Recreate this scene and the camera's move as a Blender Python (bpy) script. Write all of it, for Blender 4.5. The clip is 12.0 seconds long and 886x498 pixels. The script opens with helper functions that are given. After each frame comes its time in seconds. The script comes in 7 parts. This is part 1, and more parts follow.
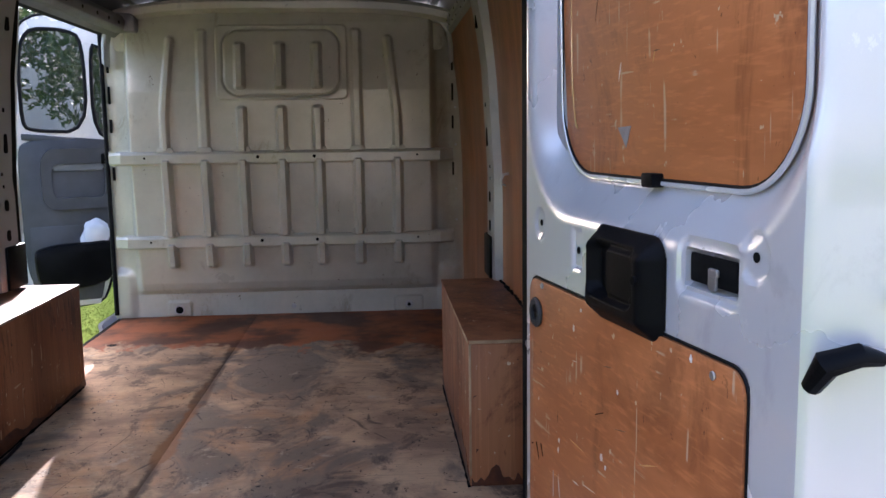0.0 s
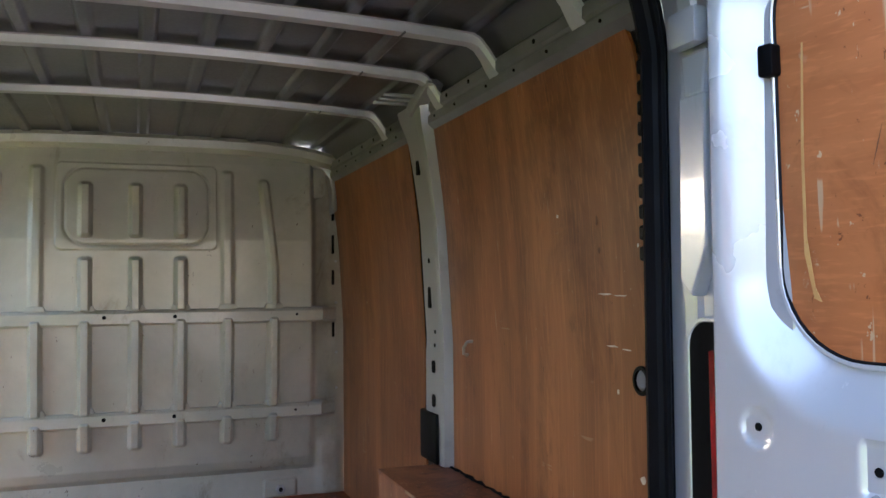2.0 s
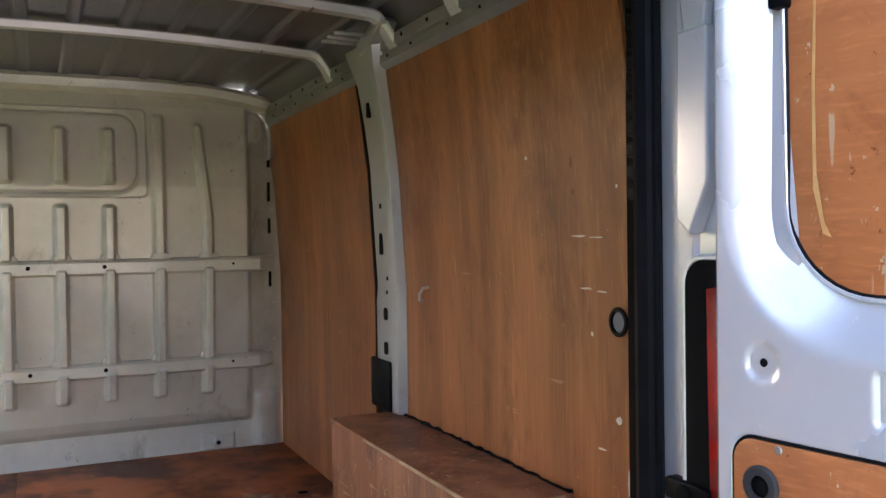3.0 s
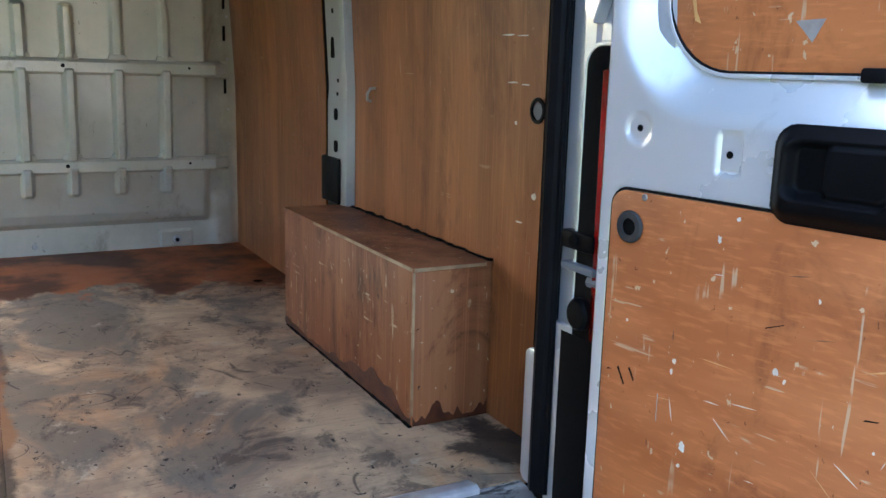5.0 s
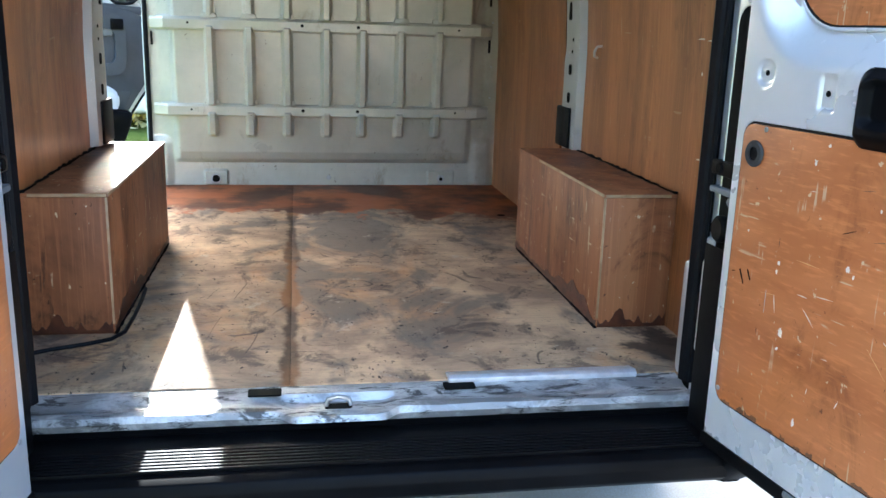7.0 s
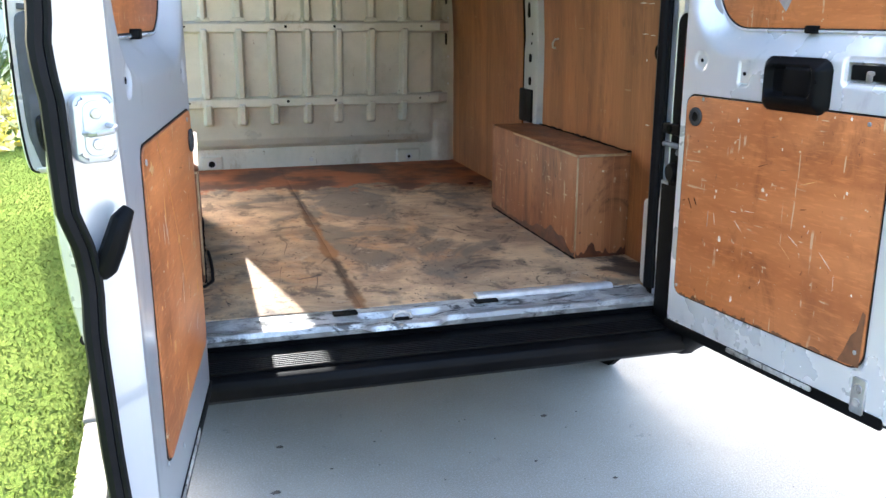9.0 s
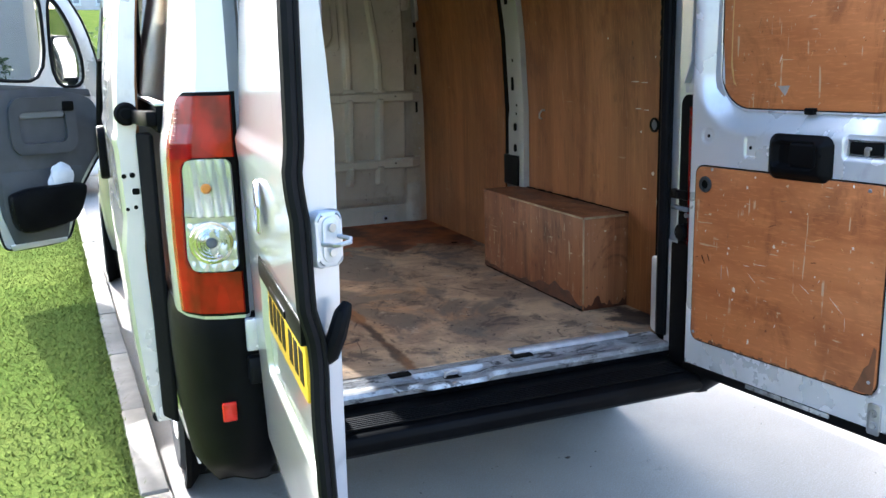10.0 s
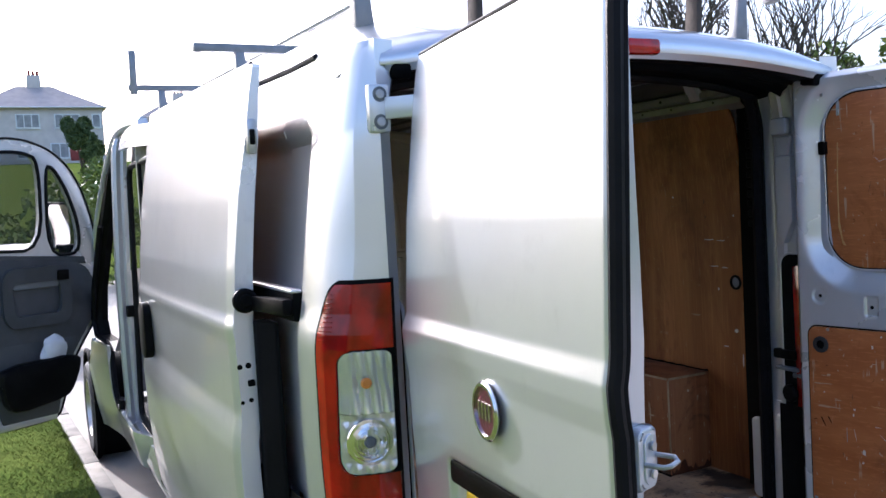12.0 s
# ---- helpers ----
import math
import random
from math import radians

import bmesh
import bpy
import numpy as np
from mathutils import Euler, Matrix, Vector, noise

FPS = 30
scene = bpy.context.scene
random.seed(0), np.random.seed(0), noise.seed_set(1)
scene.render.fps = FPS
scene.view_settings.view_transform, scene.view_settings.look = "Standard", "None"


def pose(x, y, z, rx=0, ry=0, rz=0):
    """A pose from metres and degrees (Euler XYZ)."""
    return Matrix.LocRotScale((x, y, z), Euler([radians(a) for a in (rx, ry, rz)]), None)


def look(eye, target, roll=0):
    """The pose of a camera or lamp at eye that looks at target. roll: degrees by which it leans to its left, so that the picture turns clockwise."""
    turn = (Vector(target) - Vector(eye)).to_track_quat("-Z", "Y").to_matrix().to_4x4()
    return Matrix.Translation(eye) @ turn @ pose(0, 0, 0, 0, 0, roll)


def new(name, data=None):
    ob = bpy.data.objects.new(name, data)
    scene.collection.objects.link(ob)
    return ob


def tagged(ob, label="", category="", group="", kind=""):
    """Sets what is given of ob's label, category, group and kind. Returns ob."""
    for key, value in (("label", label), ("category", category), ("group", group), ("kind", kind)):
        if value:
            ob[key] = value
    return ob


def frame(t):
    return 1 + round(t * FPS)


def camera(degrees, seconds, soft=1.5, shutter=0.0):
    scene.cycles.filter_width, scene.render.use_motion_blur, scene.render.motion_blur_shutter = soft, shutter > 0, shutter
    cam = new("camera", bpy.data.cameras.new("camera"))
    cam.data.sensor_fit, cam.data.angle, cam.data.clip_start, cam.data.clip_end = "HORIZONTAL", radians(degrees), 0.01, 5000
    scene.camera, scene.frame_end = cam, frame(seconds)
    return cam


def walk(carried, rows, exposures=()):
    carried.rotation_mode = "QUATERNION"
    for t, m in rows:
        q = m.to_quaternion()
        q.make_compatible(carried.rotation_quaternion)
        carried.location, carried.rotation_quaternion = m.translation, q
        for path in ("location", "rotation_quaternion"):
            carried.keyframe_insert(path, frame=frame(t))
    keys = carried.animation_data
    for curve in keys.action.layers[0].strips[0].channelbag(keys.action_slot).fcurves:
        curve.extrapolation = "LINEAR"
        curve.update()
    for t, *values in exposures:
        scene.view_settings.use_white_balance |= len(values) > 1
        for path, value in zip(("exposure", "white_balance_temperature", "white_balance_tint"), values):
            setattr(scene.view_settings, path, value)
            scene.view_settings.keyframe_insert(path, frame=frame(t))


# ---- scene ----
cam = camera(54.0, 12.0)
PATH = [
    (0, (0.47, -1.8, 1.506), (0.613, 0.178, 1.248), -0.8),
    (0.5, (0.295, -1.5, 1.505), (0.575, 0.47, 1.297), -1.2),
    (1, (0.14, -1.387, 1.526), (0.582, 0.558, 1.374), -1.2),
    (1.5, (-0.015, -1.337, 1.56), (0.586, 0.568, 1.5), -1.0),
    (2, (-0.03, -1.212, 1.543), (0.638, 0.672, 1.624), -0.5),
    (2.5, (-0.065, -1.118, 1.532), (0.678, 0.735, 1.643), -0.5),
    (3, (-0.122, -1.117, 1.525), (0.726, 0.694, 1.493), -0.8),
    (3.5, (-0.16, -1.181, 1.507), (0.776, 0.577, 1.329), -0.3),
    (3.7, (-0.15, -1.198, 1.495), (0.801, 0.548, 1.276), 0.1),
    (5.3, (-0.216, -1.411, 1.428), (0.689, 0.316, 0.981), 1.9),
    (5.5, (-0.187, -1.436, 1.429), (0.632, 0.323, 0.942), 1.5),
    (6, (-0.134, -1.548, 1.4), (0.435, 0.291, 0.857), 1.0),
    (6.5, (-0.159, -1.716, 1.408), (0.225, 0.174, 0.878), 1.4),
    (6.7, (-0.173, -1.798, 1.412), (0.155, 0.108, 0.904), 1.8),
    (8.3, (-0.347, -2.354, 1.41), (0.001, -0.44, 0.946), 1.7),
    (8.5, (-0.439, -2.414, 1.425), (-0.037, -0.516, 0.939), 1.2),
    (9, (-0.68, -2.564, 1.475), (-0.161, -0.703, 0.956), -0.0),
    (9.5, (-0.942, -2.651, 1.568), (-0.312, -0.82, 1.066), -1.1),
    (10, (-1.189, -2.668, 1.61), (-0.466, -0.85, 1.194), -1.5),
    (10.5, (-1.388, -2.654, 1.654), (-0.604, -0.856, 1.265), -2.0),
    (11, (-1.484, -2.533, 1.659), (-0.665, -0.736, 1.344), -2.5),
    (11.5, (-1.599, -2.41, 1.722), (-0.729, -0.617, 1.547), -3.1),
    (12, (-1.702, -2.277, 1.736), (-0.794, -0.498, 1.628), -3.2),
]
EXPOSURES = [(0, 2.5, 5850, 23), (0.6, 2.95, 5700, 16), (1.5, 3.05, 5700, 14), (2.5, 3.35, 5900, 19), (3.5, 3.6, 6200, 20), (5.5, 3.3, 5350, 5), (6.5, 3.45, 5500, 5), (8.5, 3.6, 5950, 5), (9.2, 3.35, 6000, 9), (10, 2.8, 5600, 9), (10.5, 2.7, 5650, 15), (11, 2.5, 5550, 16), (11.5, 2.05, 5600, 19), (12, 1.5, 5550, 19)]
walk(cam, [(t, look(eye, target, roll)) for t, eye, target, roll in PATH], EXPOSURES)

# ---- light ----
world = bpy.data.worlds.new("world")
scene.world = world
world.use_nodes = True
sky = world.node_tree.nodes.new("ShaderNodeTexSky")
sky.sky_type = "NISHITA"
sky.sun_disc = False
sky.sun_elevation, sky.sun_rotation = radians(27.5), radians(-11.5)
sky.air_density, sky.dust_density, sky.ozone_density = 1.0, 5.0, 1.0
world.node_tree.links.new(sky.outputs[0], world.node_tree.nodes["Background"].inputs[0])
world.node_tree.nodes["Background"].inputs[1].default_value = 0.15
sun = new("sun", bpy.data.lights.new("sun", "SUN"))
sun.data.energy, sun.data.angle, sun.data.color = 2.3, radians(0.5), (1.0, 0.955, 0.89)
sun.matrix_world = look((-1.77, 8.69, 4.62), (0, 0, 0))

# ---- materials ----


class Tree:
    """A small helper round one node material."""

    def __init__(self, name):
        self.mat = bpy.data.materials.new(name)
        self.mat.use_nodes = True
        self.t = self.mat.node_tree
        self.bsdf = self.t.nodes["Principled BSDF"]
        self.co = self.t.nodes.new("ShaderNodeTexCoord").outputs["Object"]

    def put(self, socket, value):
        if hasattr(value, "links"):
            self.t.links.new(value, socket)
        elif isinstance(value, (tuple, list)) and len(value) == 3 and len(socket.default_value) == 4:
            socket.default_value = (*value, 1)
        else:
            socket.default_value = value

    def scaled(self, stretch, turn=(0, 0, 0)):
        n = self.t.nodes.new("ShaderNodeMapping")
        n.inputs["Rotation"].default_value = turn
        self.put(n.inputs["Vector"], self.co)
        n.inputs["Scale"].default_value = stretch
        return n.outputs[0]

    def noise(self, scale, stretch=(1, 1, 1), detail=4, rough=0.55, warp=0.0, turn=(0, 0, 0)):
        n = self.t.nodes.new("ShaderNodeTexNoise")
        self.put(n.inputs["Vector"], self.scaled(stretch, turn))
        n.inputs["Scale"].default_value = scale
        n.inputs["Detail"].default_value = detail
        n.inputs["Roughness"].default_value = rough
        n.inputs["Distortion"].default_value = warp
        return n.outputs["Fac"]

    def ramp(self, fac, lo, hi):
        n = self.t.nodes.new("ShaderNodeMapRange")
        n.interpolation_type = "SMOOTHSTEP"
        self.put(n.inputs["Value"], fac)
        n.inputs["From Min"].default_value = lo
        n.inputs["From Max"].default_value = hi
        return n.outputs[0]

    def hairs(self, scale, stretch=(1, 1, 1), width=0.006, turn=(0, 0, 0)):
        """Fine curved lines where a slow noise crosses its middle value."""
        n = self.noise(scale, stretch, 1.5, 0.5, 0.3, turn)
        return self.ramp(self.math("ABSOLUTE", self.math("SUBTRACT", n, 0.5)), width, 0.0)

    def math(self, op, a, b=0.0):
        n = self.t.nodes.new("ShaderNodeMath")
        n.operation = op
        self.put(n.inputs[0], a)
        self.put(n.inputs[1], b)
        return n.outputs[0]

    def mix(self, fac, a, b):
        n = self.t.nodes.new("ShaderNodeMix")
        n.data_type = "RGBA"
        self.put(n.inputs[0], fac)
        self.put(n.inputs[6], a)
        self.put(n.inputs[7], b)
        return n.outputs[2]

    def axis(self, i):
        n = self.t.nodes.new("ShaderNodeSeparateXYZ")
        self.put(n.inputs[0], self.co)
        return n.outputs[i]

    def bump(self, height, strength=0.2, distance=0.01):
        n = self.t.nodes.new("ShaderNodeBump")
        n.inputs["Strength"].default_value = strength
        n.inputs["Distance"].default_value = distance
        self.put(n.inputs["Height"], height)
        self.put(self.bsdf.inputs["Normal"], n.outputs[0])

    def done(self, color=None, rough=0.5, metal=0.0, coat=0.0, spec=0.5, trans=0.0, ior=1.45, alpha=1.0):
        b = self.bsdf.inputs
        if color is not None:
            self.put(b["Base Color"], color)
        self.put(b["Roughness"], rough)
        self.put(b["Metallic"], metal)
        self.put(b["Coat Weight"], coat)
        b["Coat Roughness"].default_value = 0.06
        b["Specular IOR Level"].default_value = spec
        self.put(b["Transmission Weight"], trans)
        b["IOR"].default_value = ior
        self.put(b["Alpha"], alpha)
        return self.mat


def simple(name, c1, c2, rough, metal=0.0, scale=6.0, coat=0.0, bump=0.05, fine=90.0, spec=0.5):
    """A plain surface with blotches, fine grain and a little relief."""
    t = Tree(name)
    big = t.ramp(t.noise(scale, detail=5), 0.3, 0.7)
    grain = t.noise(fine, detail=2)
    col = t.mix(big, c1, c2)
    t.bump(t.math("ADD", grain, big), bump, 0.002)
    r = t.math("ADD", t.math("MULTIPLY", grain, 0.16), rough - 0.08)
    return t.done(col, r, metal, coat, spec)


def plywood(name, light, mid, dark, along="z", scratches=0.5, rough=0.42, grime=0.4, wear=0.0, rust=0.0):
    """Varnished plywood: long grain, darker stains, pale scratches and pin marks."""
    t = Tree(name)
    s = {"z": (1, 1, 0.06), "y": (1, 0.06, 1), "x": (0.06, 1, 1)}[along]
    fine = t.noise(70, s, 3, 0.6, 0.4)
    broad = t.noise(7, s, 3, 0.5, 1.2)
    blot = t.noise(1.7, (1, 1, 1), 6, 0.62, 0.3)
    tone = t.math("ADD", t.math("MULTIPLY", broad, 0.6), t.math("MULTIPLY", t.noise(2.6, s, 2, 0.5, 0.8), 0.4))
    col = t.mix(t.ramp(tone, 0.34, 0.66), light, mid)
    col = t.mix(t.math("MULTIPLY", t.ramp(fine, 0.45, 0.80), 0.13), col, dark)
    col = t.mix(t.math("MULTIPLY", t.ramp(blot, 0.50, 0.68), grime), col, dark)
    if rust:
        band = t.noise(8, tuple(1.0 if v == 1 else 0.02 for v in s), 2, 0.5, 0.1)
        col = t.mix(t.math("MULTIPLY", t.ramp(band, 0.44, 0.60), 0.45), col, tuple(c * 0.62 for c in mid))
        soak = t.noise(3.2, (1, 1, 0.55), 7, 0.68, 0.5)
        col = t.mix(t.math("MULTIPLY", t.ramp(soak, 0.53, 0.64), rust), col, (0.135, 0.036, 0.012))
        drip = t.noise(14, (1, 1, 0.22), 6, 0.7, 0.3)
        col = t.mix(t.math("MULTIPLY", t.ramp(drip, 0.60, 0.68), rust), col, (0.050, 0.018, 0.009))
    smear = t.noise(3.6, (1, 1, 0.45), 7, 0.72, 0.8)
    col = t.mix(t.math("MULTIPLY", t.ramp(smear, 0.52, 0.66), grime * 0.9), col, tuple(c * 0.8 for c in dark))
    marks = t.ramp(t.noise(19, (1, 1, 0.5), 7, 0.8, 0.6), 0.68 - wear, 0.73 - wear)
    short = t.ramp(t.noise(9, (1, 1, 1), 3, 0.6), 0.56, 0.62)
    other = t.ramp(t.noise(7, (1, 1.3, 0.8), 3, 0.6, 0, (1, 2, 0)), 0.57, 0.63)
    flat = t.ramp(t.noise(30, (1, 0.16, 2.4), 2, 0.5), 0.675 - wear, 0.71 - wear)
    upright = t.ramp(t.noise(26, (1.6, 2.4, 0.16), 2, 0.5), 0.69 - wear, 0.72 - wear)
    slant = t.ramp(t.noise(26, (1.6, 2.6, 0.14), 2, 0.5, 0, (0.7, 0, 0)), 0.69 - wear, 0.72 - wear)
    slant2 = t.ramp(t.noise(22, (1.6, 2.8, 0.14), 2, 0.5, 0, (-0.5, 0, 0)), 0.70 - wear, 0.73 - wear)
    lines = t.math("MAXIMUM", t.math("MAXIMUM", t.math("MULTIPLY", flat, other), t.math("MULTIPLY", upright, short)), t.math("MAXIMUM", t.math("MULTIPLY", slant, other), t.math("MULTIPLY", slant2, short)))
    spots = t.ramp(t.noise(55, (1, 1, 0.7), 3, 0.6), 0.715 - wear, 0.74 - wear)
    lines = t.math("MAXIMUM", t.math("MULTIPLY", lines, 0.8), spots)
    nick = t.math("MULTIPLY", t.ramp(t.noise(38, (1, 1.6, 1), 4, 0.7, 0.5, (0.5, 0.2, 0)), 0.69 - wear, 0.72 - wear), min(1.0, grime * 1.3))
    col = t.mix(nick, col, tuple(c * 0.3 for c in dark))
    fleck = t.noise(60, tuple(2.2 if v == 1 else 0.05 for v in s), 2, 0.6)
    col = t.mix(t.math("MULTIPLY", t.ramp(fleck, 0.50, 0.72), 0.28), col, tuple(min(1.0, c * 1.45) for c in light))
    pale = t.math("MULTIPLY", t.math("MAXIMUM", marks, lines), scratches)
    col = t.mix(pale, col, (0.55, 0.42, 0.27))
    t.bump(t.math("ADD", fine, t.math("MULTIPLY", pale, -1.0)), 0.08, 0.002)
    r = t.math("ADD", t.math("MULTIPLY", blot, 0.25), rough - 0.1)
    return t.done(col, r, spec=0.35)


def floor_ply():
    """Worn load floor: tan scuffed ply, dark stains, rust-brown towards the front and along the joint."""
    t = Tree("worn_floor_plywood")
    x, y = t.axis(0), t.axis(1)
    fine = t.noise(75, (0.10, 1, 1), 4, 0.7, 0.3)
    worn = t.noise(3.0, (1, 1, 1), 7, 0.66, 0.5)
    stain = t.noise(6.5, (1, 0.75, 1), 8, 0.72, 0.5)
    tile = t.noise(2.3, (1.2, 0.8, 1), 5, 0.65, 0.2)
    col = t.mix(t.ramp(worn, 0.36, 0.62), (0.62, 0.405, 0.225), (0.33, 0.215, 0.13))
    col = t.mix(t.math("MULTIPLY", t.ramp(tile, 0.48, 0.62), 0.55), col, (0.50, 0.25, 0.10))
    smudge = t.noise(2.6, (1, 0.7, 1), 6, 0.62, 0.6)
    col = t.mix(t.math("MULTIPLY", t.ramp(smudge, 0.47, 0.60), 0.8), col, (0.150, 0.126, 0.098))
    col = t.mix(t.math("MULTIPLY", t.ramp(fine, 0.48, 0.75), 0.4), col, (0.2, 0.135, 0.08))
    col = t.mix(t.math("MULTIPLY", t.ramp(stain, 0.52, 0.63), 0.72), col, (0.09, 0.062, 0.045))
    pale = t.ramp(t.noise(8, (1, 1, 1), 7, 0.75, 0.3), 0.60, 0.68)
    col = t.mix(t.math("MULTIPLY", pale, 0.55), col, (0.56, 0.44, 0.30))
    specks = t.ramp(t.noise(48, (1, 0.8, 1), 4, 0.7, 0.4), 0.63, 0.66)
    col = t.mix(t.math("MULTIPLY", specks, 0.95), col, (0.03, 0.024, 0.018))
    scuff = t.ramp(t.noise(9, (1, 6.0, 1), 5, 0.7, 0.8), 0.655, 0.68)
    col = t.mix(t.math("MULTIPLY", scuff, 0.6), col, (0.05, 0.036, 0.028))
    cuts = t.math("MAXIMUM", t.hairs(3.2, (1, 0.35, 1), 0.0035, (0, 0, 0.5)), t.hairs(2.6, (0.4, 1, 1), 0.0030, (0, 0, 0.25)))
    cuts = t.math("MULTIPLY", cuts, t.ramp(t.noise(4.5, detail=3), 0.52, 0.60))
    col = t.mix(t.math("MULTIPLY", cuts, 0.8), col, (0.06, 0.042, 0.03))
    # stain that has crept along the joint between the boards
    off = t.math("ABSOLUTE", t.math("ADD", x, 0.21))
    creep = t.math("SUBTRACT", t.math("MULTIPLY", t.noise(4.0, (1, 1, 1), 5, 0.7), 0.11), t.math("ADD", off, 0.026))
    col = t.mix(t.math("MULTIPLY", t.ramp(creep, 0.0, 0.02), 0.85), col, t.mix(t.ramp(t.noise(1.6), 0.45, 0.6), (0.06, 0.036, 0.022), (0.28, 0.12, 0.04)))
    # soaked, rust-brown front end
    edge = t.math("ADD", y, t.math("MULTIPLY", t.math("SUBTRACT", t.noise(4.0, (1, 0.6, 1), 6, 0.62, 0.4), 0.5), 1.15))
    edge = t.math("ADD", edge, t.math("MULTIPLY", x, 0.14))
    wet = t.ramp(edge, 2.14, 2.22)
    rust = t.mix(t.ramp(t.noise(3.2, (1, 1, 1), 5), 0.42, 0.62), (0.40, 0.110, 0.030), (0.10, 0.030, 0.011))
    col = t.mix(t.math("MULTIPLY", wet, 0.95), col, rust)
    # uneven darker brown patch in the corner by the rear jamb
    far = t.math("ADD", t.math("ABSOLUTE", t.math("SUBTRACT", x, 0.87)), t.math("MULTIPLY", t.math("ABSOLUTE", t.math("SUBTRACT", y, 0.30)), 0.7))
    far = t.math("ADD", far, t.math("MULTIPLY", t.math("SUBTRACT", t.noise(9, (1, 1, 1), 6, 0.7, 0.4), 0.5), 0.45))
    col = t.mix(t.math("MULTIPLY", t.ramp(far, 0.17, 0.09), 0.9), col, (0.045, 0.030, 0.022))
    t.bump(t.math("ADD", fine, t.math("MULTIPLY", stain, 2.0)), 0.22, 0.003)
    r = t.math("SUBTRACT", t.math("ADD", 0.55, t.math("MULTIPLY", worn, 0.25)), t.math("MULTIPLY", wet, 0.10))
    return t.done(col, r, spec=0.16)


def worn_metal():
    """Sill metal: pale scratched zinc and paint, black rubber scuffs and grime."""
    t = Tree("scuffed_sill_metal")
    a = t.noise(5, (1, 2, 1), 7, 0.7, 0.4)
    b = t.noise(18, (0.5, 2.2, 1), 6, 0.75, 0.6)
    col = t.mix(t.ramp(a, 0.40, 0.60), (0.60, 0.59, 0.56), (0.27, 0.262, 0.25))
    col = t.mix(t.math("MULTIPLY", t.ramp(b, 0.52, 0.61), 0.9), col, (0.05, 0.046, 0.042))
    col = t.mix(t.math("MULTIPLY", t.ramp(t.noise(11, (0.6, 1, 1), 5, 0.7), 0.66, 0.72), 0.7), col, (0.30, 0.20, 0.12))
    t.bump(b, 0.25, 0.003)
    return t.done(col, t.math("ADD", 0.3, t.math("MULTIPLY", b, 0.35)), 0.45)


def silver(name, base=(0.68, 0.69, 0.71), scuff=0.2, rough=0.25, metal=0.72, coat=0.9):
    """Silver car paint with metal flake, clear coat, small scuffs and dust."""
    t = Tree(name)
    flake = t.noise(900, detail=1)
    dust = t.noise(3.0, detail=5)
    marks = t.ramp(t.noise(22, (1, 1, 0.5), 5, 0.75, 0.5), 0.66, 0.72)
    grime = t.ramp(t.noise(9, (1, 1, 0.7), 6, 0.7, 0.4), 0.56, 0.70)
    col = t.mix(t.math("MULTIPLY", t.ramp(dust, 0.45, 0.8), 0.35), base, tuple(c * 0.82 for c in base))
    col = t.mix(t.math("MULTIPLY", flake, 0.15), col, tuple(min(1, c * 1.2) for c in base))
    col = t.mix(t.math("MULTIPLY", grime, scuff * 0.5), col, tuple(c * 0.55 for c in base))
    col = t.mix(t.math("MULTIPLY", marks, scuff), col, (0.85, 0.85, 0.83))
    t.bump(t.math("ADD", flake, marks), 0.03, 0.001)
    r = t.math("ADD", rough, t.math("MULTIPLY", dust, 0.12))
    return t.done(col, r, metal, coat)


def glassy(name, color, rough=0.03, alpha=1.0, trans=1.0, ior=1.45):
    t = Tree(name)
    return t.done(color, rough, 0.0, 0.0, 0.5, trans, ior, alpha)


def primer():
    """Beige-grey factory paint, rather glossy, with grime, brown stains and small chips."""
    t = Tree("beige_grey_primer")
    big = t.noise(2.2, (1, 1, 1), 6, 0.65, 0.3)
    grain = t.noise(120, detail=2)
    col = t.mix(t.ramp(big, 0.35, 0.65), (0.575, 0.55, 0.452), (0.465, 0.45, 0.362))
    col = t.mix(t.math("MULTIPLY", t.ramp(t.noise(5, (1, 1, 0.5), 7, 0.72, 0.6), 0.56, 0.70), 0.55), col, (0.25, 0.185, 0.11))
    col = t.mix(t.math("MULTIPLY", t.ramp(t.noise(30, (1, 1, 0.6), 5, 0.75, 0.4), 0.665, 0.70), 0.8), col, (0.10, 0.065, 0.04))
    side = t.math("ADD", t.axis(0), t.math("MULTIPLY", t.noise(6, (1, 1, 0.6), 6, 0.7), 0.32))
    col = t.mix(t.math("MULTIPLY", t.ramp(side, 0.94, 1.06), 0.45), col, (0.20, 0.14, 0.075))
    t.bump(t.math("ADD", t.math("MULTIPLY", grain, 0.3), big), 0.06, 0.004)
    return t.done(col, t.math("ADD", 0.22, t.math("MULTIPLY", big, 0.16)), 0.10, 0.45)


SILVER = silver("silver_paint")
SILVER_FLAT = silver("silver_paint_jamb", (0.53, 0.545, 0.57), 0.6, 0.24, 0.42, 0.6)
SILVER_IN = silver("silver_paint_inside", (0.69, 0.695, 0.70), 0.55, 0.22, 0.42, 0.6)
PRIMER = primer()
ROOF_IN = simple("grey_roof_primer", (0.085, 0.085, 0.088), (0.055, 0.055, 0.058), 0.32, 0.25, 3, 0.3)
PILLAR = silver("silver_paint_pillar", (0.40, 0.40, 0.385), 0.5, 0.30, 0.45, 0.3)
BOW = simple("pale_roof_bow_paint", (0.54, 0.54, 0.55), (0.45, 0.45, 0.46), 0.32, 0.2, 4, 0.2)
RAIL = simple("grey_rail_paint", (0.25, 0.25, 0.245), (0.18, 0.18, 0.175), 0.36, 0.25, 5, 0.2)
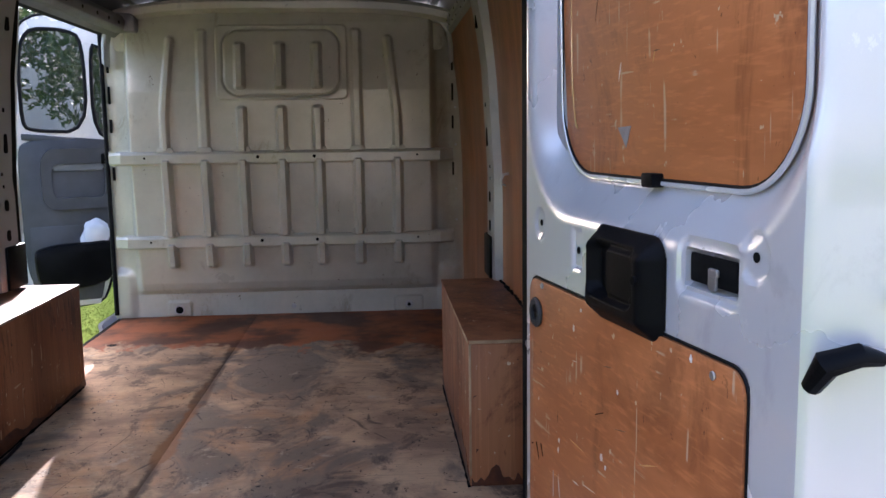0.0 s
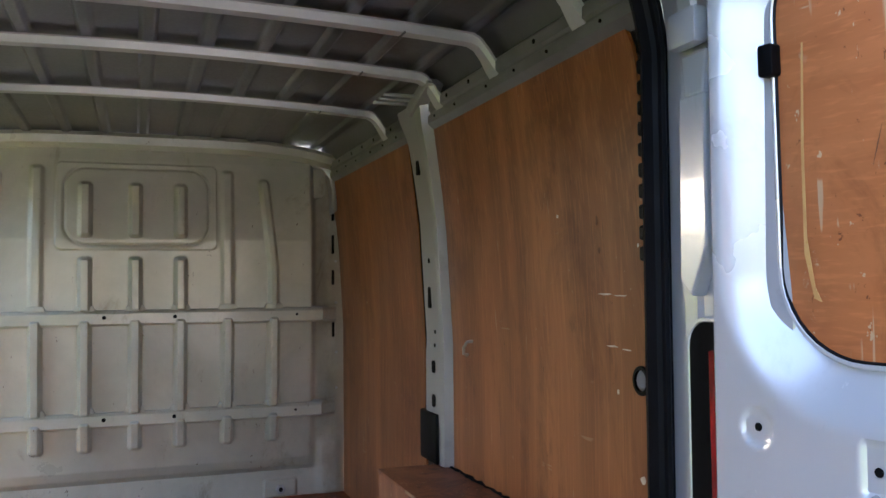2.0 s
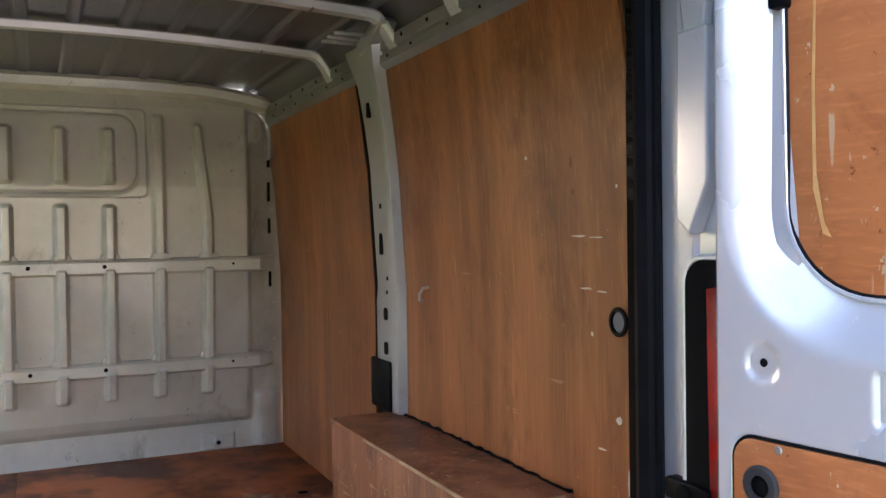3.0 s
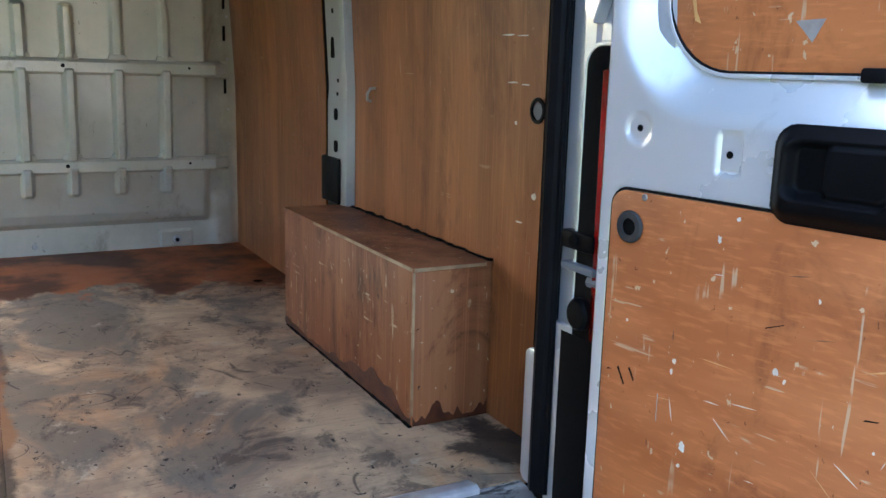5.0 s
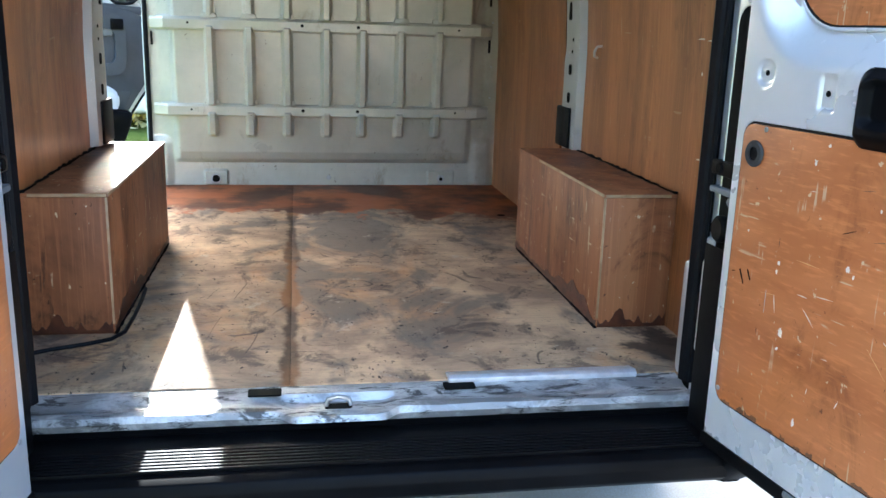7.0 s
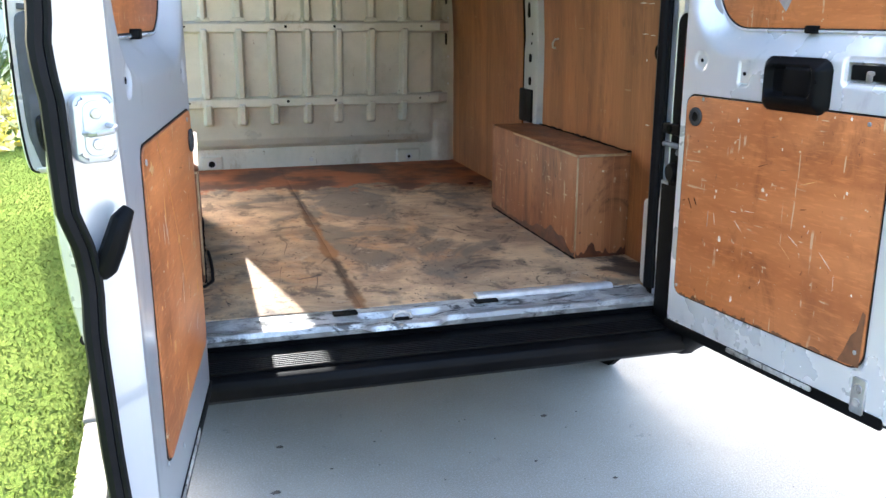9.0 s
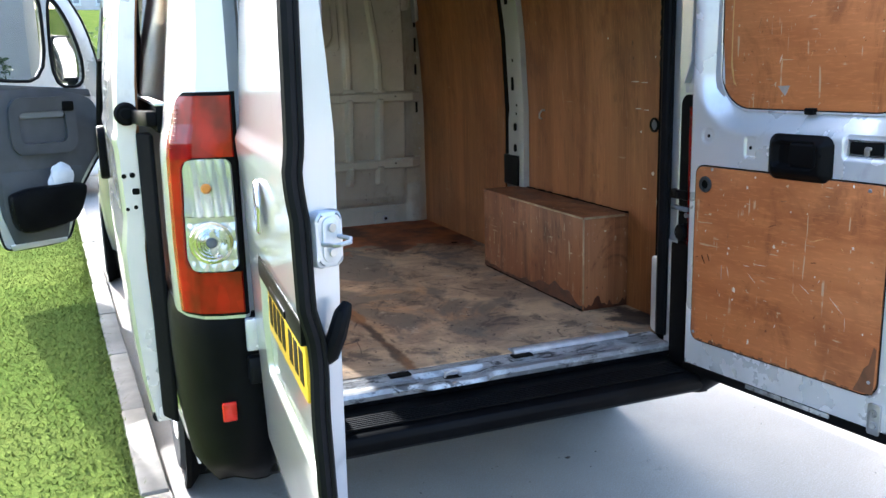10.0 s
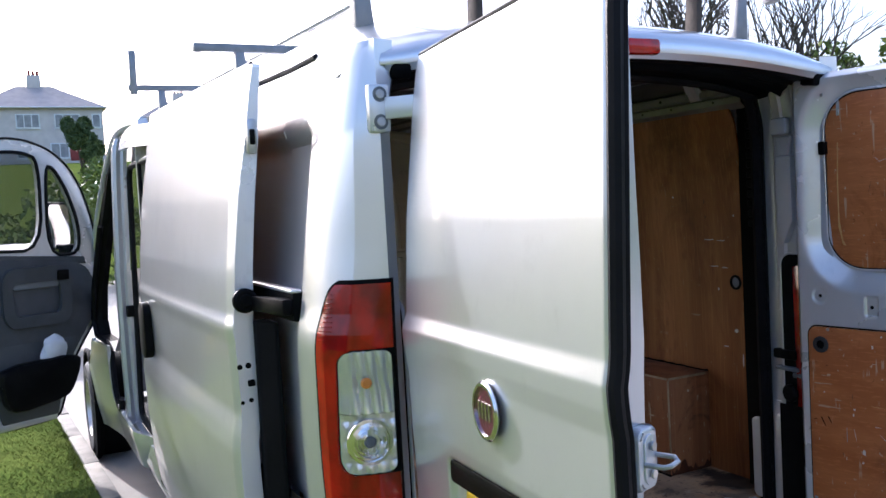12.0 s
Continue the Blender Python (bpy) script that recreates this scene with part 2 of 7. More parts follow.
PLY = plywood("varnished_wall_plywood", (0.43, 0.172, 0.058), (0.28, 0.100, 0.031), (0.115, 0.036, 0.014), "z", 0.35, 0.36, 0.45, 0.0, 0.30)
PLY_DOOR = plywood("scratched_door_plywood", (0.51, 0.184, 0.062), (0.38, 0.122, 0.038), (0.13, 0.039, 0.014), "y", 0.85, 0.40, 0.50, 0.028)
PLY_BOX = plywood("box_plywood", (0.35, 0.145, 0.060), (0.22, 0.080, 0.031), (0.060, 0.020, 0.009), "z", 0.9, 0.5, 0.9, 0.026, 0.75)
PLY_EDGE = simple("raw_ply_edge", (0.46, 0.33, 0.19), (0.26, 0.16, 0.08), 0.6, 0, 14)
FLOOR = floor_ply()
BLACK = simple("black_plastic", (0.002, 0.002, 0.0024), (0.0045, 0.0045, 0.005), 0.48, 0, 8, 0, 0.12, 300, 0.09)
RUBBER = simple("black_rubber", (0.0025, 0.003, 0.004), (0.006, 0.006, 0.008), 0.5, 0, 10, 0, 0.1, 90, 0.15)
GREYP = simple("grey_trim_plastic", (0.155, 0.165, 0.18), (0.125, 0.132, 0.145), 0.5, 0, 6, 0, 0.1, 250)
ALU = simple("worn_aluminium", (0.72, 0.72, 0.73), (0.52, 0.52, 0.53), 0.36, 0.45, 18)
METAL = simple("dull_zinc", (0.55, 0.55, 0.55), (0.38, 0.37, 0.36), 0.35, 0.8, 20)
WORN = worn_metal()
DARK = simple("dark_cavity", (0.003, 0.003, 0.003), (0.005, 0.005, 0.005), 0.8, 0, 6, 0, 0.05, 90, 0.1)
TRIM = simple("dark_grey_door_trim", (0.062, 0.067, 0.076), (0.045, 0.049, 0.056), 0.45, 0, 6, 0, 0.12, 250)
TYRE = simple("tyre_rubber", (0.018, 0.018, 0.019), (0.035, 0.034, 0.033), 0.7, 0, 12, 0, 0.25)


def lamp_red():
    """Deep red moulded plastic over a faceted reflector."""
    t = Tree("red_lamp_plastic")
    v = t.t.nodes.new("ShaderNodeTexVoronoi")
    v.inputs["Scale"].default_value = 34
    t.put(v.inputs["Vector"], t.scaled((1, 1, 0.6)))
    cell = t.t.nodes.new("ShaderNodeSeparateColor")
    t.put(cell.inputs[0], v.outputs["Color"])
    col = t.mix(t.ramp(t.noise(7, (1, 1, 0.7), 3), 0.38, 0.62), (0.50, 0.006, 0.003), (0.15, 0.0015, 0.001))
    col = t.mix(t.math("MULTIPLY", cell.outputs[0], 0.45), col, (0.20, 0.003, 0.002))
    t.bump(cell.outputs[1], 0.12, 0.002)
    return t.done(col, 0.10, 0.0, 0.5, 0.30)


RED = lamp_red()
RED_REFLECTOR = simple("red_reflector", (0.75, 0.03, 0.015), (0.6, 0.02, 0.01), 0.2, 0, 40)
CHROME = simple("chrome", (0.82, 0.82, 0.83), (0.72, 0.72, 0.74), 0.14, 1.0, 30, 0, 0.02)
CLEAR = glassy("clear_lamp_plastic", (0.05, 0.05, 0.05), 0.02, 0.10, 0.0)
BOWL = simple("lamp_reflector", (0.96, 0.955, 0.95), (0.88, 0.875, 0.86), 0.10, 0.62, 26, 0.8, 0.30, 55)
VARNISH = simple("yellowed_varnish", (0.60, 0.36, 0.13), (0.52, 0.29, 0.10), 0.3, 0, 30, 0.4)
CHIP = simple("pale_paint_chip", (0.72, 0.66, 0.58), (0.58, 0.50, 0.42), 0.7, 0, 40)
RAW = simple("raw_orange_wood", (0.62, 0.33, 0.12), (0.52, 0.26, 0.09), 0.7, 0, 40)
MARK = simple("grey_scuff", (0.30, 0.26, 0.23), (0.24, 0.20, 0.18), 0.7, 0, 40)
STAIN = simple("dark_brown_grime", (0.13, 0.055, 0.024), (0.19, 0.078, 0.032), 0.6, 0, 30)
DAMP = simple("damp_rust_stain", (0.045, 0.013, 0.006), (0.105, 0.030, 0.010), 0.45, 0, 18)
CRAYON = simple("red_crayon", (0.55, 0.05, 0.04), (0.45, 0.04, 0.03), 0.7, 0, 40)
AMBER = simple("amber_bulb", (0.65, 0.25, 0.05), (0.55, 0.2, 0.04), 0.25, 0, 30)
GLASS = glassy("window_glass", (0.012, 0.020, 0.020), 0.0, 0.38, 0.0)
MIRROR = glassy("mirror_glass", (0.9, 0.9, 0.9), 0.02, 1.0, 0.0)
MIRROR.node_tree.nodes["Principled BSDF"].inputs["Metallic"].default_value = 1.0
EMBLEM = simple("emblem_enamel", (0.09, 0.012, 0.03), (0.07, 0.01, 0.03), 0.2, 0, 30, 0.5)
YELLOW = simple("yellow_plate", (0.80, 0.52, 0.02), (0.74, 0.47, 0.02), 0.35, 0, 10, 0.2, 0.02)
PAPER = simple("white_paper", (0.78, 0.79, 0.82), (0.68, 0.70, 0.74), 0.7, 0, 12)
RACK = simple("galvanised_rack", (0.27, 0.28, 0.29), (0.20, 0.21, 0.22), 0.45, 0.5, 12)


def road_mat():
    t = Tree("pale_tarmac")
    stone = t.noise(160, detail=3, rough=0.7)
    patch = t.noise(1.1, detail=6, rough=0.6)
    stain = t.ramp(t.noise(7, detail=5, rough=0.7, warp=0.5), 0.64, 0.72)
    col = t.mix(t.ramp(patch, 0.35, 0.65), (0.355, 0.312, 0.255), (0.285, 0.250, 0.203))
    col = t.mix(t.math("MULTIPLY", t.ramp(stone, 0.42, 0.66), 0.5), col, (0.43, 0.425, 0.415))
    col = t.mix(t.math("MULTIPLY", stain, 0.35), col, (0.10, 0.10, 0.10))
    spots = t.ramp(t.noise(16, detail=5, rough=0.75, warp=0.6), 0.685, 0.72)
    col = t.mix(t.math("MULTIPLY", spots, 0.6), col, (0.09, 0.085, 0.08))
    grit = t.noise(70, detail=4, rough=0.75)
    col = t.mix(t.math("MULTIPLY", t.ramp(grit, 0.62, 0.68), 0.4), col, (0.62, 0.61, 0.59))
    col = t.mix(t.math("MULTIPLY", t.ramp(grit, 0.38, 0.33), 0.4), col, (0.14, 0.135, 0.13))
    t.bump(t.math("ADD", stone, grit), 0.5, 0.004)
    return t.done(col, 0.85)


def ground_mat():
    t = Tree("grass_and_soil")
    fine = t.noise(45, detail=4, rough=0.7)
    patch = t.noise(1.3, detail=5, rough=0.6)
    col = t.mix(t.ramp(patch, 0.35, 0.68), (0.085, 0.122, 0.026), (0.120, 0.148, 0.036))
    col = t.mix(t.math("MULTIPLY", t.ramp(fine, 0.4, 0.7), 0.45), col, (0.060, 0.100, 0.013))
    t.bump(fine, 0.5, 0.03)
    return t.done(col, 0.9, spec=0.0)


def leaf_mat(name, a, b, c, rough=0.55, spec=0.3):
    t = Tree(name)
    n = t.t.nodes.new("ShaderNodeNewGeometry")
    isl = n.outputs["Random Per Island"]
    col = t.mix(isl, a, b)
    col = t.mix(t.math("MULTIPLY", t.ramp(t.noise(2.5, detail=3), 0.45, 0.7), 0.6), col, c)
    return t.done(col, rough, spec=spec)


ROAD, GROUND = road_mat(), ground_mat()
BLADE = leaf_mat("grass_blades", (0.098, 0.132, 0.028), (0.150, 0.172, 0.045), (0.118, 0.148, 0.034), 0.9, 0.0)
KERB = simple("kerb_concrete", (0.29, 0.26, 0.215), (0.19, 0.168, 0.135), 0.85, 0, 5, 0, 0.4, 70)
# house wall and roof colours are lightened: the distance haze is mixed in
RENDERING = simple("hazed_grey_pebbledash", (0.68, 0.61, 0.555), (0.59, 0.525, 0.48), 0.9, 0, 1.2, 0, 0.5, 40)
SLATE = simple("hazed_grey_slate", (0.46, 0.40, 0.365), (0.38, 0.33, 0.305), 0.7, 0, 1.5, 0, 0.4, 12)
# for the unseen walls; its tone sets how much light they return
BACKWALL = simple("unseen_light_wall", (0.145, 0.145, 0.125), (0.11, 0.112, 0.095), 0.9, 0, 0.8, 0, 0.4, 8)
WHITE = simple("white_paint", (0.80, 0.80, 0.80), (0.74, 0.74, 0.73), 0.4, 0, 4)
WINDOW = simple("dark_window_glass", (0.34, 0.34, 0.35), (0.22, 0.225, 0.24), 0.08, 0, 2)
BRICKRED = simple("red_render", (0.30, 0.06, 0.05), (0.24, 0.05, 0.04), 0.8, 0, 3)
BARK = simple("grey_brown_bark", (0.10, 0.08, 0.065), (0.06, 0.05, 0.04), 0.9, 0, 9, 0, 0.5)
BUSH = leaf_mat("dark_bush_leaves", (0.05, 0.085, 0.03), (0.10, 0.14, 0.05), (0.065, 0.10, 0.035))
LEAF = leaf_mat("bright_shrub_leaves", (0.10, 0.15, 0.03), (0.20, 0.24, 0.06), (0.12, 0.17, 0.04))
YUCCA = leaf_mat("grey_green_spikes", (0.12, 0.17, 0.08), (0.22, 0.26, 0.14), (0.15, 0.19, 0.10))
FLOWER = leaf_mat("yellow_flower_heads", (0.75, 0.55, 0.04), (0.70, 0.68, 0.45), (0.60, 0.50, 0.05))

# ---- building helpers ----


def link(name, me, material, parent=None, label="", smooth=True, angle=35):
    if material is not None:
        me.materials.append(material)
    if smooth:
        me.polygons.foreach_set("use_smooth", [True] * len(me.polygons))
        me.set_sharp_from_angle(angle=radians(angle))
    ob = new(name, me)
    ob.parent = parent
    if label:
        tagged(ob, label)
    return ob


def part(name, bm, material, parent=None, label="", smooth=True, angle=35):
    """One mesh object from a bmesh, under a thing or a part."""
    bmesh.ops.recalc_face_normals(bm, faces=bm.faces)
    me = bpy.data.meshes.new(name)
    bm.to_mesh(me)
    bm.free()
    return link(name, me, material, parent, label, smooth, angle)


def thing(name, label, category, group="", at=(0, 0, 0), kind=""):
    ob = new(name)
    ob.location = at
    return tagged(ob, label, category, group, kind)


def add_box(bm, x0, x1, y0, y1, z0, z1, bevel=0.0, m=None, seg=2):
    vs = [bm.verts.new((x, y, z)) for x in (x0, x1) for y in (y0, y1) for z in (z0, z1)]
    fs = [bm.faces.new([vs[i] for i in q]) for q in ((0, 1, 3, 2), (4, 6, 7, 5), (0, 4, 5, 1), (2, 3, 7, 6), (0, 2, 6, 4), (1, 5, 7, 3))]
    out = vs
    if bevel:
        r = bmesh.ops.bevel(bm, geom=list({e for f in fs for e in f.edges}), offset=bevel, segments=seg, affect="EDGES", profile=0.5)
        out = list({v for f in r["faces"] for v in f.verts} | {v for v in vs if v.is_valid})
    if m is not None:
        bmesh.ops.transform(bm, matrix=m, verts=out)
    return bm


def box(x0, x1, y0, y1, z0, z1, bevel=0.004, m=None, seg=2):
    return add_box(bmesh.new(), x0, x1, y0, y1, z0, z1, bevel, m, seg)


def prism(poly, axis, a, b, bevel=0.0, m=None):
    """A polygon of (p, q) drawn out along an axis: x takes (y, z), y takes (x, z), z takes (x, y)."""
    bm = bmesh.new()
    spot = {"x": lambda p, q, s: (s, p, q), "y": lambda p, q, s: (p, s, q), "z": lambda p, q, s: (p, q, s)}[axis]
    lo = [bm.verts.new(spot(p, q, a)) for p, q in poly]
    hi = [bm.verts.new(spot(p, q, b)) for p, q in poly]
    n = len(poly)
    bm.faces.new(lo[::-1]), bm.faces.new(hi)
    for i in range(n):
        bm.faces.new((lo[i], lo[(i + 1) % n], hi[(i + 1) % n], hi[i]))
    if bevel:
        bmesh.ops.recalc_face_normals(bm, faces=bm.faces)
        bmesh.ops.bevel(bm, geom=bm.edges[:], offset=bevel, segments=2, affect="EDGES", profile=0.5)
    if m is not None:
        bmesh.ops.transform(bm, matrix=m, verts=bm.verts)
    return bm


def round_rect(u0, u1, v0, v1, r, n=6):
    """Corners counter-clockwise; r is one radius or four (low-low, high-low, high-high, low-high)."""
    rs = r if isinstance(r, (tuple, list)) else (r,) * 4
    out = []
    for (cu, cv, a), q in zip(((u0, v0, 180), (u1, v0, 270), (u1, v1, 0), (u0, v1, 90)), rs):
        su, sv = (1 if cu == u0 else -1), (1 if cv == v0 else -1)
        for k in range(n + 1):
            w = radians(a + 90 * k / n)
            out.append((cu + su * q + q * math.cos(w), cv + sv * q + q * math.sin(w)))
    return out


def tube(points, radius, sides=8, caps=True):
    """A round bar along points."""
    bm = bmesh.new()
    pts = [Vector(p) for p in points]
    rad = radius if isinstance(radius, (list, tuple)) else [radius] * len(pts)
    rings, ref = [], None
    for i, p in enumerate(pts):
        d = (pts[min(i + 1, len(pts) - 1)] - pts[max(i - 1, 0)]).normalized()
        if ref is None:
            ref = d.orthogonal().normalized()
        ref = (ref - d * ref.dot(d)).normalized()
        side = d.cross(ref)
        rings.append([bm.verts.new(p + rad[i] * (math.cos(2 * math.pi * k / sides) * ref + math.sin(2 * math.pi * k / sides) * side)) for k in range(sides)])
    for a, b in zip(rings, rings[1:]):
        for k in range(sides):
            bm.faces.new((a[k], a[(k + 1) % sides], b[(k + 1) % sides], b[k]))
    if caps:
        bm.faces.new(rings[0][::-1]), bm.faces.new(rings[-1])
    return bm


def disc(center, normal, radius, depth, sides=16, bevel=0.0, inner=0.0):
    """A short drum, or a ring when inner is given."""
    bm = bmesh.new()
    m = Matrix.Translation(center) @ Vector(normal).to_track_quat("Z", "Y").to_matrix().to_4x4()
    prof = [(inner, 0), (radius - bevel, 0), (radius, bevel), (radius, depth - bevel), (radius - bevel, depth), (inner, depth)]
    rings = [[bm.verts.new(m @ Vector((r * math.cos(2 * math.pi * k / sides), r * math.sin(2 * math.pi * k / sides), h))) for k in range(sides)] for r, h in prof if r > 0 or inner > 0]
    for a, b in zip(rings, rings[1:]):
        for k in range(sides):
            bm.faces.new((a[k], a[(k + 1) % sides], b[(k + 1) % sides], b[k]))
    if inner > 0:
        a, b = rings[-1], rings[0]
        for k in range(sides):
            bm.faces.new((a[k], a[(k + 1) % sides], b[(k + 1) % sides], b[k]))
    else:
        bm.faces.new(rings[0][::-1]), bm.faces.new(rings[-1])
    bmesh.ops.remove_doubles(bm, verts=bm.verts, dist=1e-6)
    return bm


def lathe(profile, axis_m, sides=40):
    """A profile of (radius, height) turned round local z."""
    bm = bmesh.new()
    rings = [[bm.verts.new(axis_m @ Vector((r * math.cos(2 * math.pi * k / sides), r * math.sin(2 * math.pi * k / sides), h))) for k in range(sides)] for r, h in profile]
    for a, b in zip(rings, rings[1:]):
        for k in range(sides):
            bm.faces.new((a[k], a[(k + 1) % sides], b[(k + 1) % sides], b[k]))
    return bm


def sheet(name, grid, material, parent=None, label="", keep=None, angle=40):
    """A surface from an (n, m, 3) array; keep: (n-1, m-1) mask of the quads that stay."""
    n, m = grid.shape[:2]
    i, j = np.meshgrid(np.arange(n - 1), np.arange(m - 1), indexing="ij")
    quads = np.stack([i * m + j, i * m + j + 1, (i + 1) * m + j + 1, (i + 1) * m + j], -1)
    quads = quads[keep] if keep is not None else quads.reshape(-1, 4)
    me = bpy.data.meshes.new(name)
    used, quads = np.unique(quads, return_inverse=True)
    me.from_pydata(grid.reshape(-1, 3)[used].tolist(), [], quads.reshape(-1, 4).tolist())
    me.update()
    return link(name, me, material, parent, label, True, angle)


def shell(name, inner, outer, material, parent=None, label="", keep=None, angle=40, flip=False):
    """Two matching surfaces closed along their borders, and round the holes of keep."""
    n, m = inner.shape[:2]
    k = np.ones((n - 1, m - 1), bool) if keep is None else keep
    idx = lambda i, j: i * m + j
    off = n * m
    faces = []
    for i, j in zip(*np.nonzero(k)):
        a, b, c, d = idx(i, j), idx(i, j + 1), idx(i + 1, j + 1), idx(i + 1, j)
        faces.append((a, b, c, d))
        faces.append((off + d, off + c, off + b, off + a))
        for (p, q), (ni, nj) in (((a, b), (i - 1, j)), ((b, c), (i, j + 1)), ((c, d), (i + 1, j)), ((d, a), (i, j - 1))):
            if not (0 <= ni < n - 1 and 0 <= nj < m - 1 and k[ni, nj]):
                faces.append((q, p, off + p, off + q))
    if flip:
        faces = [f[::-1] for f in faces]
    me = bpy.data.meshes.new(name)
    me.from_pydata(np.concatenate([inner.reshape(-1, 3), outer.reshape(-1, 3)]).tolist(), [], faces)
    me.update()
    return link(name, me, material, parent, label, True, angle)


def smooth(x, lo, hi):
    t = np.clip((x - lo) / (hi - lo), 0, 1)
    return t * t * (3 - 2 * t)


def rr_dist(u, v, u0, u1, v0, v1, r):
    """Signed distance to a rounded rectangle, negative inside."""
    qx = np.abs(u - (u0 + u1) / 2) - (u1 - u0) / 2 + r
    qy = np.abs(v - (v0 + v1) / 2) - (v1 - v0) / 2 + r
    return np.hypot(np.maximum(qx, 0), np.maximum(qy, 0)) + np.minimum(np.maximum(qx, qy), 0) - r


# the half width of the van's skin over its height
SKIN_Z = [0.28, 0.45, 0.80, 1.15, 1.38, 1.42, 1.47, 1.70, 1.98, 2.12, 2.19, 2.24, 2.275, 2.29]
SKIN_X = [0.96, 0.995, 1.015, 1.022, 1.020, 1.016, 1.004, 0.975, 0.935, 0.905, 0.875, 0.82, 0.70, 0.52]


def skin(z):
    return np.interp(z, SKIN_Z, SKIN_X)


FLOOR_Z, BULK_Y, WALL = 0.55, 2.97, 0.925


def lining_x(z):
    return np.interp(z, [0.5, 1.35, 1.75, 2.06, 2.2], [WALL, WALL, WALL - 0.022, WALL - 0.062, WALL - 0.085])


# ---- the van ----
van = thing("van", "silver panel van with ply-lined load space, all doors standing open", "van")


def load_floor():
    for name, x0, x1, y0 in (("floor_board", -0.93, -0.2104, 0.118), ("floor_board", -0.2096, 0.93, 0.118)):
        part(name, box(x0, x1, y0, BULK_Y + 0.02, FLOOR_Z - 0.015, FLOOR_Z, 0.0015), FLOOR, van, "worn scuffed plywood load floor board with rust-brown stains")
    part("floor_hole", disc((0.785, 2.11, FLOOR_Z), (0, 0, 1), 0.020, 0.0008, 14), DARK, van)
    part("floor_hole", disc((-0.80, 2.30, FLOOR_Z), (0, 0, 1), 0.022, 0.0008, 14), DARK, van)
    part("floor_pan", box(-0.98, 0.98, 0.13, BULK_Y + 0.05, FLOOR_Z - 0.09, FLOOR_Z - 0.018, 0.004), DARK, van)


def bulkhead():
    nx, nz = 440, 380
    x = np.linspace(-0.965, 0.93, nx)[None, :].repeat(nz, 0)
    z = np.linspace(0.55, 2.17, nz)[:, None].repeat(nx, 1)
    c = -0.028
    ax = np.abs(x - c)
    body = np.interp(z, [0.55, 0.675, 0.70, 0.74, 0.95, 1.40, 1.75, 2.10, 2.17], [0.0, 0.0, 0.035, 0.055, 0.10, 0.14, 0.14, 0.10, 0.08])
    edge = smooth(0.885 - ax + 0.05 * smooth(z, 1.35, 1.5) * smooth(-z, -1.46, -1.40), 0.0, 0.10)
    corner = smooth(rr_dist(x, z, c - 0.80, c + 0.80, 0.3, 2.30, 0.20) * -1, -0.02, 0.03)
    p = body * edge * (0.25 + 0.75 * corner)
    # swage ribs
    def rib(xc, z0, z1, w=0.020, h=0.050, lean=0.0):
        xl = x - xc - lean * np.maximum(z - 1.6, 0)
        d = rr_dist(xl, z, -w, w, z0, z1, 0.010)
        return h * smooth(-d, -0.012, 0.008)
    ribs = np.zeros_like(x)
    for k, xc in enumerate(np.array([-0.605, -0.403, -0.207, 0.0, 0.192, 0.398, 0.606]) * 0.985 + c):
        lean = {0: -0.03, 6: 0.0}.get(k, 0)
        ribs = np.maximum(ribs, rib(xc, 0.995, 1.40))
        ribs = np.maximum(ribs, rib(xc, 0.835, 0.96))
        if k in (2, 3, 4):
            ribs = np.maximum(ribs, rib(xc, 1.44, 1.665))
            ribs = np.maximum(ribs, rib(xc, 1.765, 1.99))
        elif k in (0, 6):
            bend = np.where(z > 1.62, (z - 1.62) * 0.10, 0) * (1 if k == 0 else -1)
            xl = x - xc - bend
            ribs = np.maximum(ribs, 0.030 * smooth(-rr_dist(xl, z, -0.022, 0.022, 1.44, 2.03, 0.02), -0.006, 0.012))
        else:
            ribs = np.maximum(ribs, rib(xc, 1.44, 2.06, 0.021, 0.021))
    p += ribs
    frame_d = rr_dist(x, z, c - 0.325, c + 0.345, 1.705, 2.085, 0.025)
    p += 0.009 * smooth(-frame_d, -0.003, 0.004)
    inner_d = rr_dist(x, z, c - 0.29, c + 0.31, 1.725, 2.065, 0.09)
    p -= 0.011 * np.exp(-(inner_d / 0.006) ** 2)
    # fixing bosses near the floor
    for xc, w in ((-0.625, 0.062), (0.62, 0.075)):
        p += 0.014 * smooth(-rr_dist(x, z, xc - w, xc + w, 0.552, 0.632, 0.012), -0.008, 0.006)
    p += 0.02 * smooth(-rr_dist(x, z, c + 0.83, c + 0.93, 0.55, 0.80, 0.03), -0.03, 0.02) + 0.02 * smooth(-rr_dist(x, z, c - 0.93, c - 0.84, 0.55, 0.80, 0.03), -0.03, 0.02)
    p += 0.0012 * np.sin(9 * x + 3 * z) * np.sin(7 * z)
    y = BULK_Y - 0.02 - p
    front = np.stack([x, y, z], -1)
    back = np.stack([x, np.full_like(y, BULK_Y + 0.02), z], -1)
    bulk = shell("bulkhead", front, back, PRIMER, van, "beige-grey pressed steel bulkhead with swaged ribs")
    for z0, y0, label in ((0.945, 2.822, ""), (1.385, 2.782, "")):
        h = 0.055
        prof = [(y0 + 0.06, z0 - 0.012), (y0 + 0.016, z0 - 0.010), (y0, z0), (y0 - 0.002, z0 + h - 0.012), (y0 + 0.008, z0 + h), (y0 + 0.05, z0 + h + 0.008)]
        xs = [c - 0.895, c - 0.855, c - 0.82, c + 0.82, c + 0.855, c + 0.895]
        off = [0.055, 0.03, 0.0, 0.0, 0.03, 0.055]
